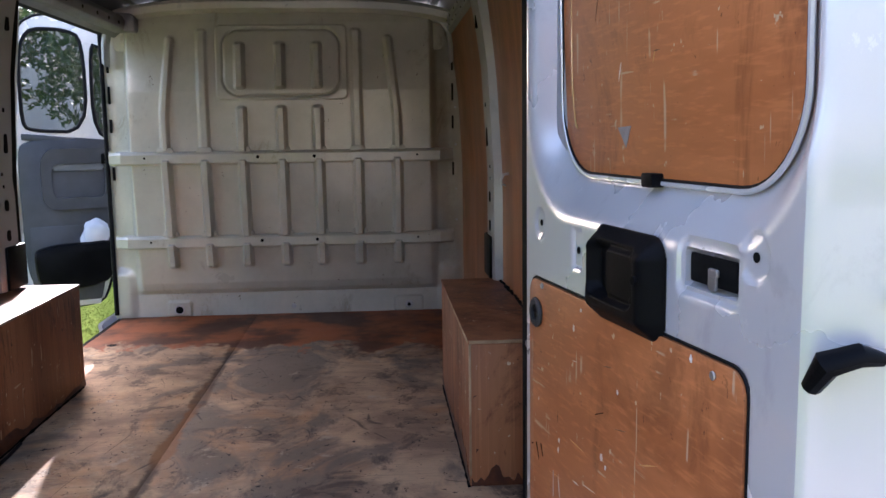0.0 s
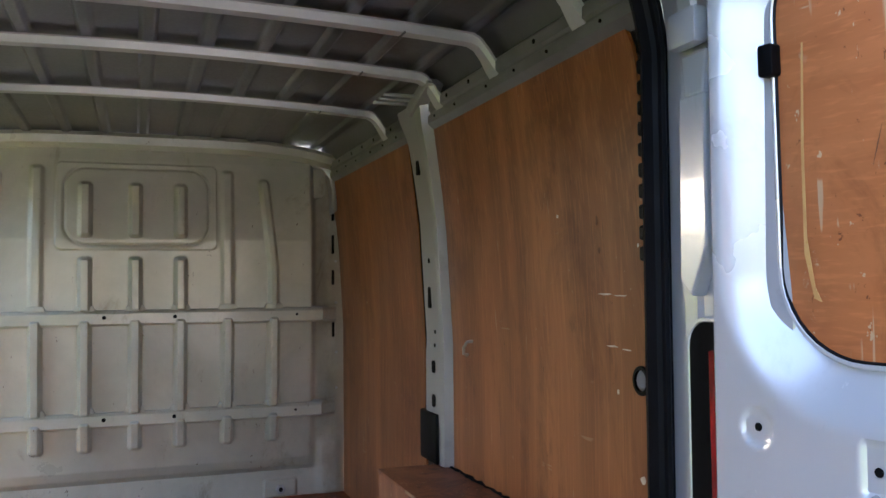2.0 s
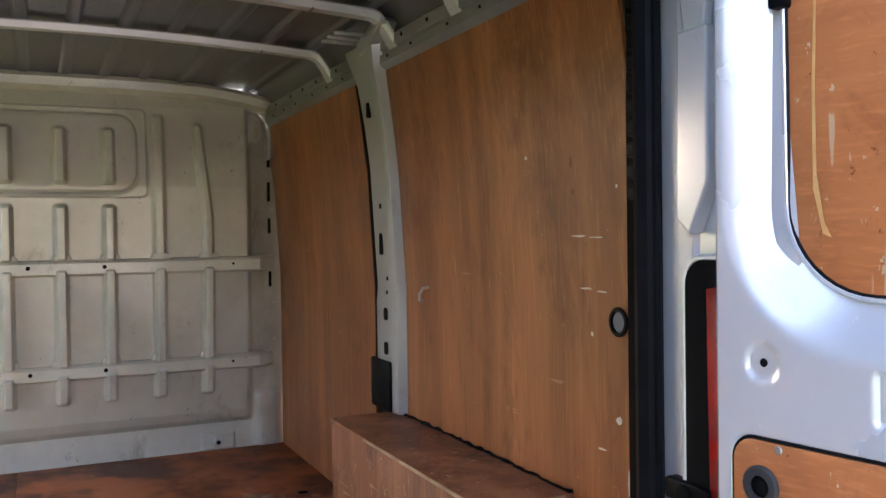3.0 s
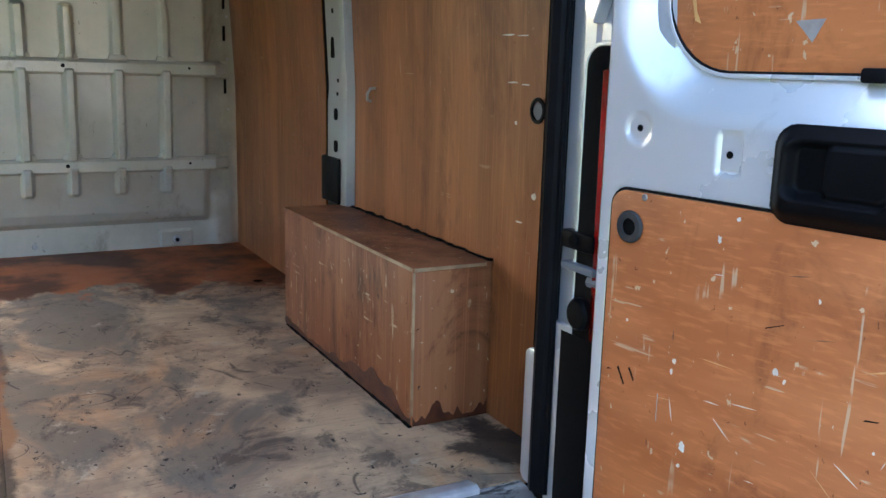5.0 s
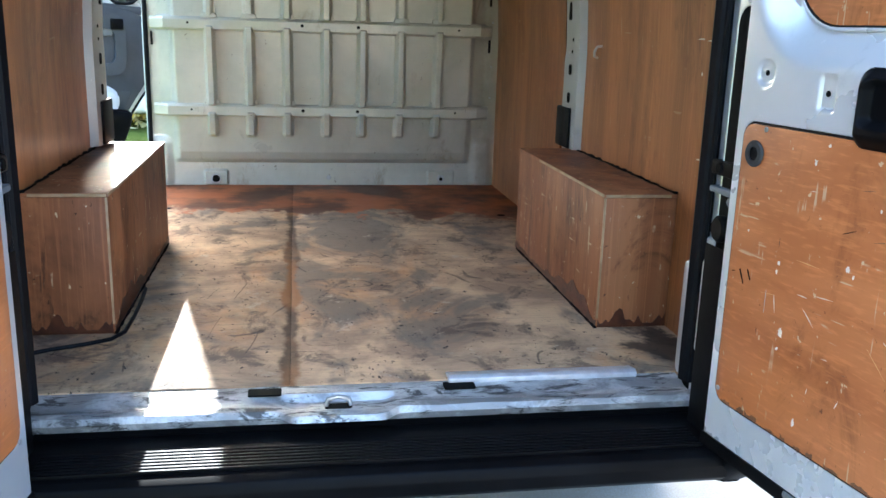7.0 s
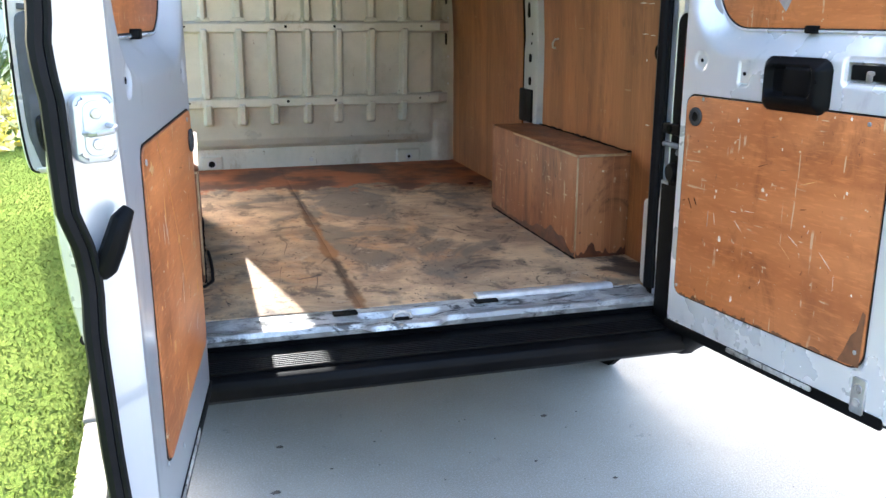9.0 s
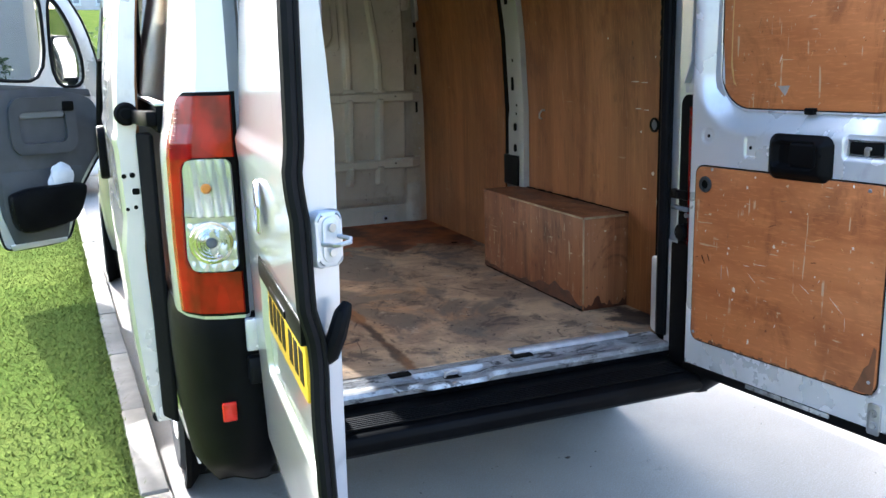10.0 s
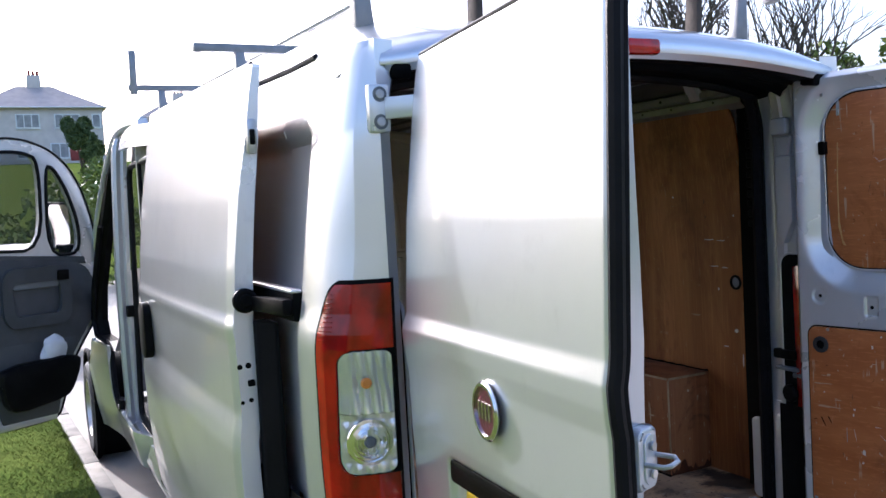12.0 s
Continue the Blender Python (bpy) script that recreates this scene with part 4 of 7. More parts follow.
def tail_lamp(sx):
    lamp = new("tail_lamp")
    lamp.parent = van
    tagged(lamp, "tall red and clear tail lamp in a black surround")

    def patch(name, z0, z1, left, right, grow, material, label="", depth=0.006, nz=60, ns=30, wave=None):
        rows = []
        for z in np.linspace(z0, z1, nz):
            p = np.array(lamp_path(z, sx, grow))
            q = np.r_[0, np.cumsum(np.hypot(*(p[1:] - p[:-1]).T))]
            share = np.linspace(left(z), right(z), ns)
            t = share * q[-1]
            lift = wave(share, z) if wave else 0.0
            rows.append(np.stack([np.interp(t, q, p[:, 0]) + sx * 0.4 * lift, np.interp(t, q, p[:, 1]) - lift, np.full(ns, z)], -1))
        g = np.array(rows)
        back = g.copy()
        back[..., 0] -= sx * depth * 0.8
        back[..., 1] += depth
        return shell(name, g, back, material, lamp, label, flip=sx > 0)

    def arc(z, z0, z1, r):
        d = max(r - min(z - z0, z1 - z), 0.0)
        return (r - math.sqrt(max(r * r - d * d, 0.0))) / 0.36

    C0, C1 = 1.070, 1.378
    c_left = lambda z: 0.535 + arc(z, C0, C1, 0.038) + 0.02 * (z - C0) / (C1 - C0)
    c_right = lambda z: 0.912 - arc(z, C0, C1, 0.022)
    edge = lambda z: lamp_left(z) + 0.028
    crown = lambda sh, z: 0.006 * np.minimum(1.0, np.maximum(sh - lamp_left(z), 0) / 0.10) ** 0.5
    patch("surround", 0.940, 1.554, lamp_left, lambda z: 0.945, 0.004, BLACK, "black lamp surround", 0.022)
    patch("red_lens", C1 + 0.004, 1.544, edge, lambda z: 0.930, 0.007, RED, "ribbed red upper lens", wave=crown)
    patch("red_lens", 0.950, C0 - 0.004, edge, lambda z: 0.930, 0.007, RED, "red lower lens", wave=crown)
    patch("red_lens", C0 - 0.004, C1 + 0.004, edge, lambda z: c_left(min(max(z, C0), C1)) - 0.012, 0.007, RED, "red side lens", wave=crown)
    flute = lambda sh, z: 0.009 * np.abs(np.sin((sh + 0.25 * (z - 1.3)) * 46)) * np.clip((sh - 0.60) / 0.05, 0, 1) + 0.004 - 0.003 * np.cos((z - 1.30) * 30)
    patch("reflector_bowl", 1.222, C1, c_left, c_right, 0.006, BOWL, wave=flute)
    patch("reflector_bowl", C0, 1.220, c_left, c_right, 0.006, BOWL, wave=lambda sh, z: 0.003 + 0.006 * np.abs(np.sin(sh * 40)) * np.abs(np.sin(z * 60)))
    c = np.array(along(lamp_path(1.1, sx, 0.013), 0.745, 0.75, 2))[0]
    out = Vector((sx * 0.18, -1, 0)).normalized()
    m = Matrix.Translation((c[0], c[1], 1.150)) @ out.to_track_quat("Z", "Y").to_matrix().to_4x4()
    prof = [(0.060, 0.0), (0.058, 0.005), (0.050, 0.006), (0.049, 0.002), (0.041, 0.004), (0.040, 0.0), (0.032, 0.003), (0.031, -0.001), (0.024, 0.002), (0.0235, -0.002), (0.016, 0.0)]
    part("reversing_bowl", lathe(prof, m, 40), CHROME, lamp, "ringed chrome reversing lamp bowl", angle=20)
    part("bulb", disc((c[0], c[1], 1.150), tuple(out), 0.015, 0.007, 16, 0.004), GREYP, lamp)
    part("bulb", disc((c[0] + sx * 0.004, c[1] - 0.004, 1.300), tuple(out), 0.014, 0.009, 14, 0.004), AMBER, lamp)
    patch("clear_lens", C0, C1, c_left, c_right, 0.020, CLEAR, "clear indicator and reversing lens", 0.002)
    for zc in np.linspace(1.405, 1.520, 11):
        part("lens_ridge", tube([(q[0], q[1], zc) for q in along(lamp_path(zc, sx, 0.0125), float(edge(zc)) + 0.03, 0.52, 5)], 0.0016, 5), RED, lamp)


def rear_corner(sx):
    """Painted corner post with the door jamb and its seal."""
    zz = np.concatenate([np.linspace(0.93, 1.57, 24), np.linspace(1.575, 1.60, 6), np.linspace(1.63, 2.0, 14), np.linspace(2.02, 2.15, 8)])
    g = []
    for z in zz:
        inn = 0.025 * float(smooth(np.array(z), 1.95, 2.12))
        tuck = 0.010 * float(smooth(np.array(z), 1.9, 2.15))
        X = float(skin(z))
        p = lamp_path(z, sx, 0.0)[:6]
        k = float(smooth(np.array(z), 1.60, 1.98))
        crisp = {2: (sx * (X - 0.022), -0.205), 3: (sx * (X - 0.043), -0.252), 4: (sx * (X - 0.052), -0.2595)}
        sink = 0.034 * float(recess(z)) if sx < 0 else 0.0
        row = [(sx * (X - sink), 0.205), (sx * (X - sink), -0.012), (sx * (X - sink * 0.6), -0.030), (sx * (X - 0.007), -0.045)]
        for i, q in list(enumerate(p))[1:]:
            if i in crisp:
                q = (q[0] + (crisp[i][0] - q[0]) * k, q[1] + (crisp[i][1] - q[1]) * k)
            row.append((q[0], q[1] + tuck))
        row.append((sx * (0.806 - inn), -0.262 + tuck))
        g.append([(px, py, z) for px, py in row])
    post = sheet("corner_post", np.array(g), SILVER, van, "silver painted rear corner post", angle=28)
    # pressed door jamb on the inner side
    g = []
    for z in np.linspace(0.93, 2.10, 50):
        inn = 0.025 * float(smooth(np.array(z), 1.95, 2.12))
        path = [(0.806, -0.262), (0.794, -0.235), (0.790, -0.185), (0.792, -0.13), (0.800, -0.115), (0.802, -0.075), (0.796, -0.066), (0.795, -0.035), (0.806, -0.022), (0.812, 0.028), (0.800, 0.036)]
        g.append([(sx * (px - inn), py, z) for px, py in path])
    sheet("jamb", np.array(g), SILVER_FLAT, post, "bright silver pressed door jamb", angle=25)
    # body seal on the jamb flange, with its ribbed inner lip
    pts = [(sx * 0.80, 0.045, z) for z in np.linspace(0.56, 1.93, 24)] + [(sx * (0.80 - 0.03 * k / 5 - 0.01 * (k / 5) ** 2), 0.045, 1.93 + 0.135 * math.sin(k / 5 * 1.4)) for k in range(1, 6)]
    seal = part("body_seal", tube(pts, 0.025, 8), RUBBER, post, "black rubber door seal")
    part("seal_bead", tube([(p[0] - sx * 0.004, p[1] - 0.026, p[2]) for p in pts], 0.007, 6), RUBBER, post)
    part("seal_bead", tube([(p[0] + sx * 0.010, p[1] + 0.030, p[2]) for p in pts[:24]], 0.006, 6), RUBBER, post)
    bm = bmesh.new()
    for z in np.linspace(1.58, 1.98, 12):
        add_box(bm, *sorted((sx * 0.796, sx * 0.812)), 0.070, 0.100, z, z + 0.026, 0.005)
    part("seal_teeth", bm, RUBBER, post, smooth=False)
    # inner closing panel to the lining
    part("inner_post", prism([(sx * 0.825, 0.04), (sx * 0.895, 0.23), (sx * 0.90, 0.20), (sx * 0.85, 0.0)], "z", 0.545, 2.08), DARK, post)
    part("foot_plate", prism(round_rect(0.045, 0.115, 0.555, 0.86, 0.02), "x", *sorted((sx * 0.795, sx * 0.81)), 0.004, ), SILVER_FLAT, post, "silver metal foot of the rear jamb")
    part("jamb_lower", prism([(sx * 0.80, 0.03), (sx * 0.79, -0.20), (sx * 0.93, -0.22), (sx * 0.95, 0.2)], "z", 0.50, 0.94), SILVER_FLAT, post)
    part("lamp_cavity", prism(round_rect(-0.235, -0.060, 0.86, 1.483, 0.040), "x", *sorted((sx * 0.7835, sx * 0.79)), 0.001), DARK, post, "black cavity behind the tail lamp")
    rim = [(sx * 0.786, y, z) for y, z in round_rect(-0.238, -0.057, 0.857, 1.486, 0.043)]
    part("cavity_rim", tube(rim + rim[:1], 0.005, 6), SILVER_FLAT, post)
    part("lamp_edge", prism([(-0.205, 0.90), (-0.118, 0.90), (-0.112, 1.440), (-0.205, 1.455)], "x", *sorted((sx * 0.779, sx * 0.784)), 0.002), RED, post, "red lamp edge showing in the cavity")
    part("lamp_edge", box(*sorted((sx * 0.777, sx * 0.785)), -0.148, -0.140, 0.90, 1.44, 0.002), DARK, post)
    part("jamb_pressing", prism([(-0.125, 1.60), (-0.085, 1.52), (-0.055, 1.545), (-0.060, 1.83), (-0.125, 1.83)], "x", *sorted((sx * 0.772, sx * 0.80)), 0.004), SILVER_FLAT, post, smooth=False)
    part("jamb_pressing", prism([(-0.110, 1.83), (-0.060, 1.83), (-0.050, 1.90), (-0.120, 1.90)], "x", *sorted((sx * 0.782, sx * 0.80)), 0.006), SILVER_FLAT, post, smooth=False)
    part("check_strap", tube([(sx * 0.79, -0.10, 1.05), (sx * 0.785, -0.17, 1.055), (sx * 0.80, -0.22, 1.05)], 0.012, 8), GREYP, post)
    part("strap_bracket", box(*sorted((sx * 0.768, sx * 0.80)), -0.13, -0.03, 1.065, 1.080, 0.004), GREYP, post)
    part("jamb_buffer", disc((sx * 0.80, -0.09, 0.985), (-sx, 0, 0), 0.032, 0.035, 16, 0.006), BLACK, post)
    part("jamb_bracket", box(*sorted((sx * 0.772, sx * 0.80)), -0.12, -0.02, 1.105, 1.14, 0.006), BLACK, post)
    part("bracket_bolt", disc((sx * 0.772, -0.07, 1.125), (-sx, 0, 0), 0.013, 0.008, 10, 0.002), DARK, post)
    part("jamb_bracket", box(*sorted((sx * 0.772, sx * 0.80)), -0.10, -0.02, 0.66, 0.90, 0.012), SILVER_FLAT, post)
    part("jamb_slot", prism(round_rect(-0.075, -0.045, 0.70, 0.84, 0.012), "x", *sorted((sx * 0.7715, sx * 0.776))), GREYP, post)
    part("jamb_bracket", box(*sorted((sx * 0.760, sx * 0.79)), -0.12, -0.045, 1.905, 1.965, 0.010), SILVER_FLAT, post)


def rear_header():
    prof = [(-0.298, 2.140), (-0.285, 2.118), (-0.275, 2.114), (-0.20, 2.124), (-0.185, 2.112), (-0.17, 2.126), (-0.12, 2.136), (-0.105, 2.120), (-0.085, 2.140), (-0.05, 2.142), (-0.03, 2.130), (0.06, 2.128), (0.09, 2.16), (0.09, 2.20)]
    g = []
    for xx in np.linspace(-0.81, 0.81, 50):
        d = 0.050 * (xx / 0.8) ** 2
        deep = 0.035 * (xx / 0.8) ** 6
        g.append([(xx, yy + (0.035 * (xx / 0.9) ** 2 if yy < -0.1 else 0), zz - d - (deep if yy > -0.13 else 0)) for yy, zz in prof])
    g = np.array(g)
    h = sheet("rear_header", g[:, :2], SILVER, van, "silver roof rear header", angle=30)
    sheet("header_underside", g[:, 1:], BLACK, h, "black rubber-clad underside of the header", angle=30)
    part("header_seal", tube([(xx, 0.03, 2.122 - 0.045 * (xx / 0.78) ** 2 - 0.03 * (xx / 0.78) ** 6) for xx in np.linspace(-0.775, 0.775, 36)], 0.018, 8), RUBBER, h, "black rubber door seal")
    for sx in (-1, 1):
        part("header_block", prism([(-0.272, 2.10), (-0.215, 2.104), (-0.205, 2.06), (-0.262, 2.052)], "x", *sorted((sx * 0.735, sx * 0.795)), 0.008), BLACK, h, "black buffer at the corner of the header")
    part("brake_lamp", box(-0.10, 0.04, -0.322, -0.285, 2.125, 2.172, 0.012), RED, h, "red high-level brake lamp")


def rear_door(sx, origin, way, win, ply, end_in, end_out):
    """A rear door in its open pose. u runs to the free edge, v from the lining out to the skin."""
    u_dir = Vector((*way, 0)).normalized()
    v_dir = Vector((sx * abs(u_dir.y), u_dir.x * sx, 0))
    o = Vector(origin)
    spot = lambda u, v, z: o + u_dir * u + v_dir * v + Vector((0, 0, z))

    def arr(u, v, z):
        return np.stack([o.x + u_dir.x * u + v_dir.x * v, o.y + u_dir.y * u + v_dir.y * v, z + 0 * u], -1)

    def deep(zq):
        """Depth of the blanked window behind the inner panel."""
        return 0.050 - 0.02 * (zq - 1.44)

    def plate(name, poly, v0, v1, material, parent, label="", bevel=0.0015, sunk=False):
        bm = prism(poly, "y", v0, v1, bevel)
        for w in bm.verts:
            lean = deep(w.co.z) if sunk else 0.06 * (0.56 - w.co.x) if sx < 0 and v0 > 0.06 else 0.0
            w.co = spot(w.co.x, w.co.y + lean, w.co.z)
        return part(name, bm, material, parent, label)

    Z0, Z1 = 0.485, 2.095
    nz, nu = 330, 210
    s = np.linspace(0, 1, nu)[None, :].repeat(nz, 0)
    z = np.linspace(Z0, Z1, nz)[:, None].repeat(nu, 1)
    rnd = lambda r: r - np.sqrt(np.maximum(r * r - np.maximum(r - np.minimum(z - Z0, Z1 - z), 0) ** 2, 0))
    # the left door's free edge: the fold of the inner panel and the line of the weather seal
    u_fold = lambda q: np.interp(q, [0.485, 0.80, 1.10, 1.30, 1.45, 1.60, 1.75, 2.095], [0.865, 0.875, 0.893, 0.925, 0.932, 0.945, 0.962, 0.970])
    v_fold = lambda q: np.interp(q, [0.485, 1.50, 1.62, 1.75, 2.095], [-0.006, -0.006, 0.002, 0.014, 0.022])
    u_seal = lambda q: np.interp(q, [0.485, 0.60, 0.80, 1.00, 1.08, 1.14, 1.20, 1.36, 1.44, 1.70, 2.095], [0.915, 0.935, 0.948, 0.952, 0.948, 0.956, 0.968, 0.970, 0.972, 0.985, 0.990])
    v_seal = lambda q: np.interp(q, [0.485, 0.60, 0.80, 1.00, 1.08, 1.14, 1.20, 1.36, 1.40, 1.44, 1.48, 1.70, 2.00, 2.095], [0.030, 0.046, 0.055, 0.061, 0.058, 0.062, 0.077, 0.080, 0.086, 0.088, 0.082, 0.080, 0.070, 0.063])
    end_z = u_fold(z) if sx < 0 else end_in
    ui = 0.004 + rnd(0.05) + s * (end_z - 0.008 - 1.0 * rnd(0.05) - rnd(0.09))
    body_top = smooth(z, 1.55, 2.05)
    vi = 0.05 * body_top * 0 + 0.0 * ui
    du, dz = np.minimum(ui, end_in - ui), np.minimum(z - Z0, Z1 - z)
    du = du if sx > 0 else ui
    vi = vi + 0.022 * (1 - smooth(np.minimum(du, dz * 1.0), -0.002, 0.022))
    if sx < 0:
        vi = vi + v_fold(z) * smooth(ui, end_z - 0.06, end_z)
    wd = rr_dist(ui, z, win[0], win[1], win[2], win[3], 0.12)
    vi = vi + (deep(z) + 0.004) * smooth(-wd, -0.085, 0.012)
    pd = rr_dist(ui, z, ply[0], ply[1], ply[2], ply[3], 0.03)
    vi = vi + 0.006 * smooth(-pd, -0.004, 0.004)
    for uu, zz, r in ((0.092, 1.347, 0.026), (0.765, 1.372, 0.028)):
        vi = vi + 0.005 * smooth(r - np.hypot(ui - uu, z - zz), -0.003, 0.004) 
    if sx > 0:
        vi = vi + 0.006 * smooth(-rr_dist(ui, z, 0.248, 0.290, 1.288, 1.352, 0.006), -0.003, 0.003)
        lock = rr_dist(ui, z, 0.61, 0.73, 1.318, 1.366, 0.006)
        vi = vi + 0.006 * smooth(-lock, -0.014, -0.006) + 0.05 * smooth(-lock, 0.0, 0.004)
    far = u_seal(z) if sx < 0 else end_out
    uo = 0.07 + rnd(0.03) + s * (far - 0.07 - rnd(0.03) - rnd(0.06))
    vo = np.interp(z, [0.485, 0.52, 0.60, 1.0, 1.33, 1.40, 1.435, 1.47, 1.70, 1.95, 2.05, 2.095], [0.075, 0.092, 0.108, 0.122, 0.128, 0.136, 0.138, 0.124, 0.108, 0.076, 0.060, 0.048])
    vo = vo - 0.022 * (1 - smooth(np.minimum(uo - 0.07, far - uo if sx > 0 else 1.0), -0.002, 0.03))
    if sx < 0:
        vo = vo * (1 - uo / far) + v_seal(z) * uo / far - 0.010 * (1 - smooth(far - uo, -0.001, 0.016))
        rec = rr_dist(uo, z, 0.30, 0.955, 0.86, 1.165, 0.03)
        vo = vo - 0.014 * smooth(-rec, -0.008, 0.012)
    door = shell("rear_door", arr(ui, vi, z), arr(uo, vo, z), SILVER_IN if sx > 0 else SILVER_FLAT, van, "silver steel rear door standing open, lined with scratched plywood", flip=sx < 0, angle=30)
    skin_o = arr(uo, vo + 0.0008, z)
    sheet("outer_skin", skin_o if sx > 0 else skin_o[:, ::-1], SILVER, door, "glossy silver outer door skin")
    # linings
    plate("lower_lining", round_rect(ply[0] + 0.003, ply[1] - 0.003, ply[2] + 0.003, ply[3] - 0.003, (0.03, 0.045, 0.03, 0.03)), -0.004, 0.004, PLY_DOOR, door, "scratched orange-brown plywood door lining")
    plate("window_lining", round_rect(win[0], win[1], win[2], win[3], 0.12, 10), -0.006, 0.002, PLY_DOOR, door, "orange-brown plywood blanking the door window", sunk=True)
    # soft black line round the blanked window
    ring = [spot(u, deep(zz) - 0.007, zz) for u, zz in round_rect(win[0] - 0.004, win[1] + 0.004, win[2] - 0.004, win[3] + 0.004, 0.124, 10)]
    part("window_lip", tube(ring + ring[:1], 0.004, 6), SILVER_IN, door)
    ring = [spot(u, deep(zz) - 0.006, zz) for u, zz in round_rect(win[0], win[1], win[2], win[3], 0.12, 10)]
    part("window_gasket", tube(ring + ring[:1], 0.003, 6), RUBBER, door)
    ring = [spot(u, 0.001, zz) for u, zz in round_rect(ply[0], ply[1], ply[2], ply[3], (0.033, 0.048, 0.033, 0.033))]
    part("lining_edge", tube(ring + ring[:1], 0.0022, 6), RUBBER, door)
    for u, zz, w in ((0.46, win[2], 0.017), (win[0] - 0.004, 1.845, 0.012), (win[1] - 0.0, 1.845, 0.012)):
        plate("clip", round_rect(u - w, u + w, zz - (0.010 if w > 0.015 else 0.022), zz + (0.010 if w > 0.015 else 0.022), 0.004, 3), -0.024, -0.004, BLACK, door, sunk=True)
    # handle bowl
    hu0, hu1, hz0, hz1 = 0.345, 0.575, 1.225, 1.372
    n = 100
    hs, hz = np.meshgrid(np.linspace(hu0, hu1, n), np.linspace(hz0, hz1, n))
    hd = rr_dist(hs, hz, hu0, hu1, hz0, hz1, 0.034)
    hv = -0.030 * smooth(-hd, -0.004, 0.034)
    bowl = rr_dist(hs, hz, hu0 + 0.03, hu1 - 0.045, hz0 + 0.045, hz1 - 0.022, 0.02)
    hv = hv + 0.023 * smooth(-bowl, -0.005, 0.012)
    grip = rr_dist(hs, hz, hu0 + 0.085, hu1 - 0.05, hz0 + 0.05, hz1 - 0.027, 0.012)
    hv = hv - 0.016 * smooth(-grip, -0.004, 0.006)
    if sx > 0:
        keep = rr_dist((hs[1:, 1:] + hs[:-1, :-1]) / 2, (hz[1:, 1:] + hz[:-1, :-1]) / 2, hu0, hu1, hz0, hz1, 0.034) < 0
        sheet("door_handle", arr(hs, hv, hz), BLACK, door, "black plastic inner door handle", keep=keep)
        bm = disc(spot(hu1 - 0.022, -0.034, 1.315), -v_dir, 0.006, 0.004, 10)
        part("handle_screw", bm, DARK, door)
        plate("lock_hole", round_rect(0.618, 0.722, 1.324, 1.360, 0.004, 3), 0.009, 0.013, DARK, door)
        plate("lock_lever", round_rect(0.665, 0.682, 1.320, 1.345, 0.004, 3), 0.005, 0.010, METAL, door)
        plate("lock_lever", round_rect(0.668, 0.688, 1.337, 1.347, 0.003, 3), 0.003, 0.008, METAL, door)
    # grommet in the lower lining, dimple holes, screws
    c = spot(0.094, -0.004, 1.182)
    part("grommet", disc(c, -v_dir, 0.028, 0.008, 20, 0.003, 0.015), TYRE, door, "dark grey rubber grommet")
    part("grommet_plug", disc(c, -v_dir, 0.017, 0.004, 14), BLACK, door)
    part("grommet_hole", disc(spot(0.097, -0.0085, 1.181), -v_dir, 0.008, 0.001, 10), DARK, door)
    for uu, zz in ((0.092, 1.347), (0.765, 1.372), (0.268, 1.318))[:3 if sx > 0 else 2]:
        part("dimple_hole", disc(spot(uu, 0.0046, zz), -v_dir, 0.006, 0.001, 10), DARK, door)
    for uu, zz in ((0.12, 1.235), (0.70, 1.225), (0.74, 0.66), (0.06, 0.645), (0.12, 2.02), (0.55, 0.60)):
        part("screw", disc(spot(uu, -0.0042 if zz < 1.3 else 0.002, zz), -v_dir, 0.006, 0.003, 8, 0.001), METAL, door)
    # latch plate at the foot, rubber along the bottom edge
    plate("foot_latch", round_rect(end_in - 0.125, end_in - 0.085, 0.505, 0.60, 0.006, 3), -0.007, 0.004, METAL, door)
    part("foot_bolt", disc(spot(end_in - 0.105, -0.007, 0.572), -v_dir, 0.013, 0.004, 12, 0.001), WORN, door)
    part("foot_bolt", disc(spot(end_in - 0.105, -0.007, 0.535), -v_dir, 0.012, 0.004, 12, 0.001), WORN, door)
    part("bottom_seal", tube([spot(u, 0.05, 0.488) for u in np.linspace(0.02, end_out - 0.03, 12)], 0.015, 8), RUBBER, door, "black rubber seal")
    plate("bottom_flange", round_rect(0.012, end_in - 0.03, 0.487, 0.519, 0.008, 3), -0.0035, 0.004, BLACK, door, "black rubber strip along the door foot")
    plate("bottom_plate", round_rect(0.30, 0.62, 0.503, 0.518, 0.004, 3), -0.006, 0.003, WORN, door)
    if sx > 0:
        part("edge_latch", tube([spot(end_in + 0.005, -0.004, 1.262), spot(end_in + 0.03, -0.008, 1.290), spot(end_in + 0.036, 0.022, 1.298), spot(end_in + 0.036, 0.048, 1.292)], [0.010, 0.014, 0.012, 0.007], 10), BLACK, door, "black latch on the door edge")
        for zz in (1.35, 1.12, 0.95):
            part("screw", disc(spot(end_in + 0.04, 0.055, zz), u_dir, 0.009, 0.003, 10, 0.001), METAL, door)
    else:
        # weather seal down the free edge, striker and lever on the edge flange
        ez = np.linspace(0.50, 2.085, 60)
        ev, eu = v_seal(ez), u_seal(ez)
        part("edge_seal", tube([spot(e + 0.004, a - 0.010, b) for e, a, b in zip(eu, ev, ez)], 0.0135, 8), RUBBER, door, "black rubber edge seal")
        part("edge_seal_lip", tube([spot(e + 0.006, a - 0.026, b) for e, a, b in zip(eu, ev, ez)], 0.006, 6), RUBBER, door)
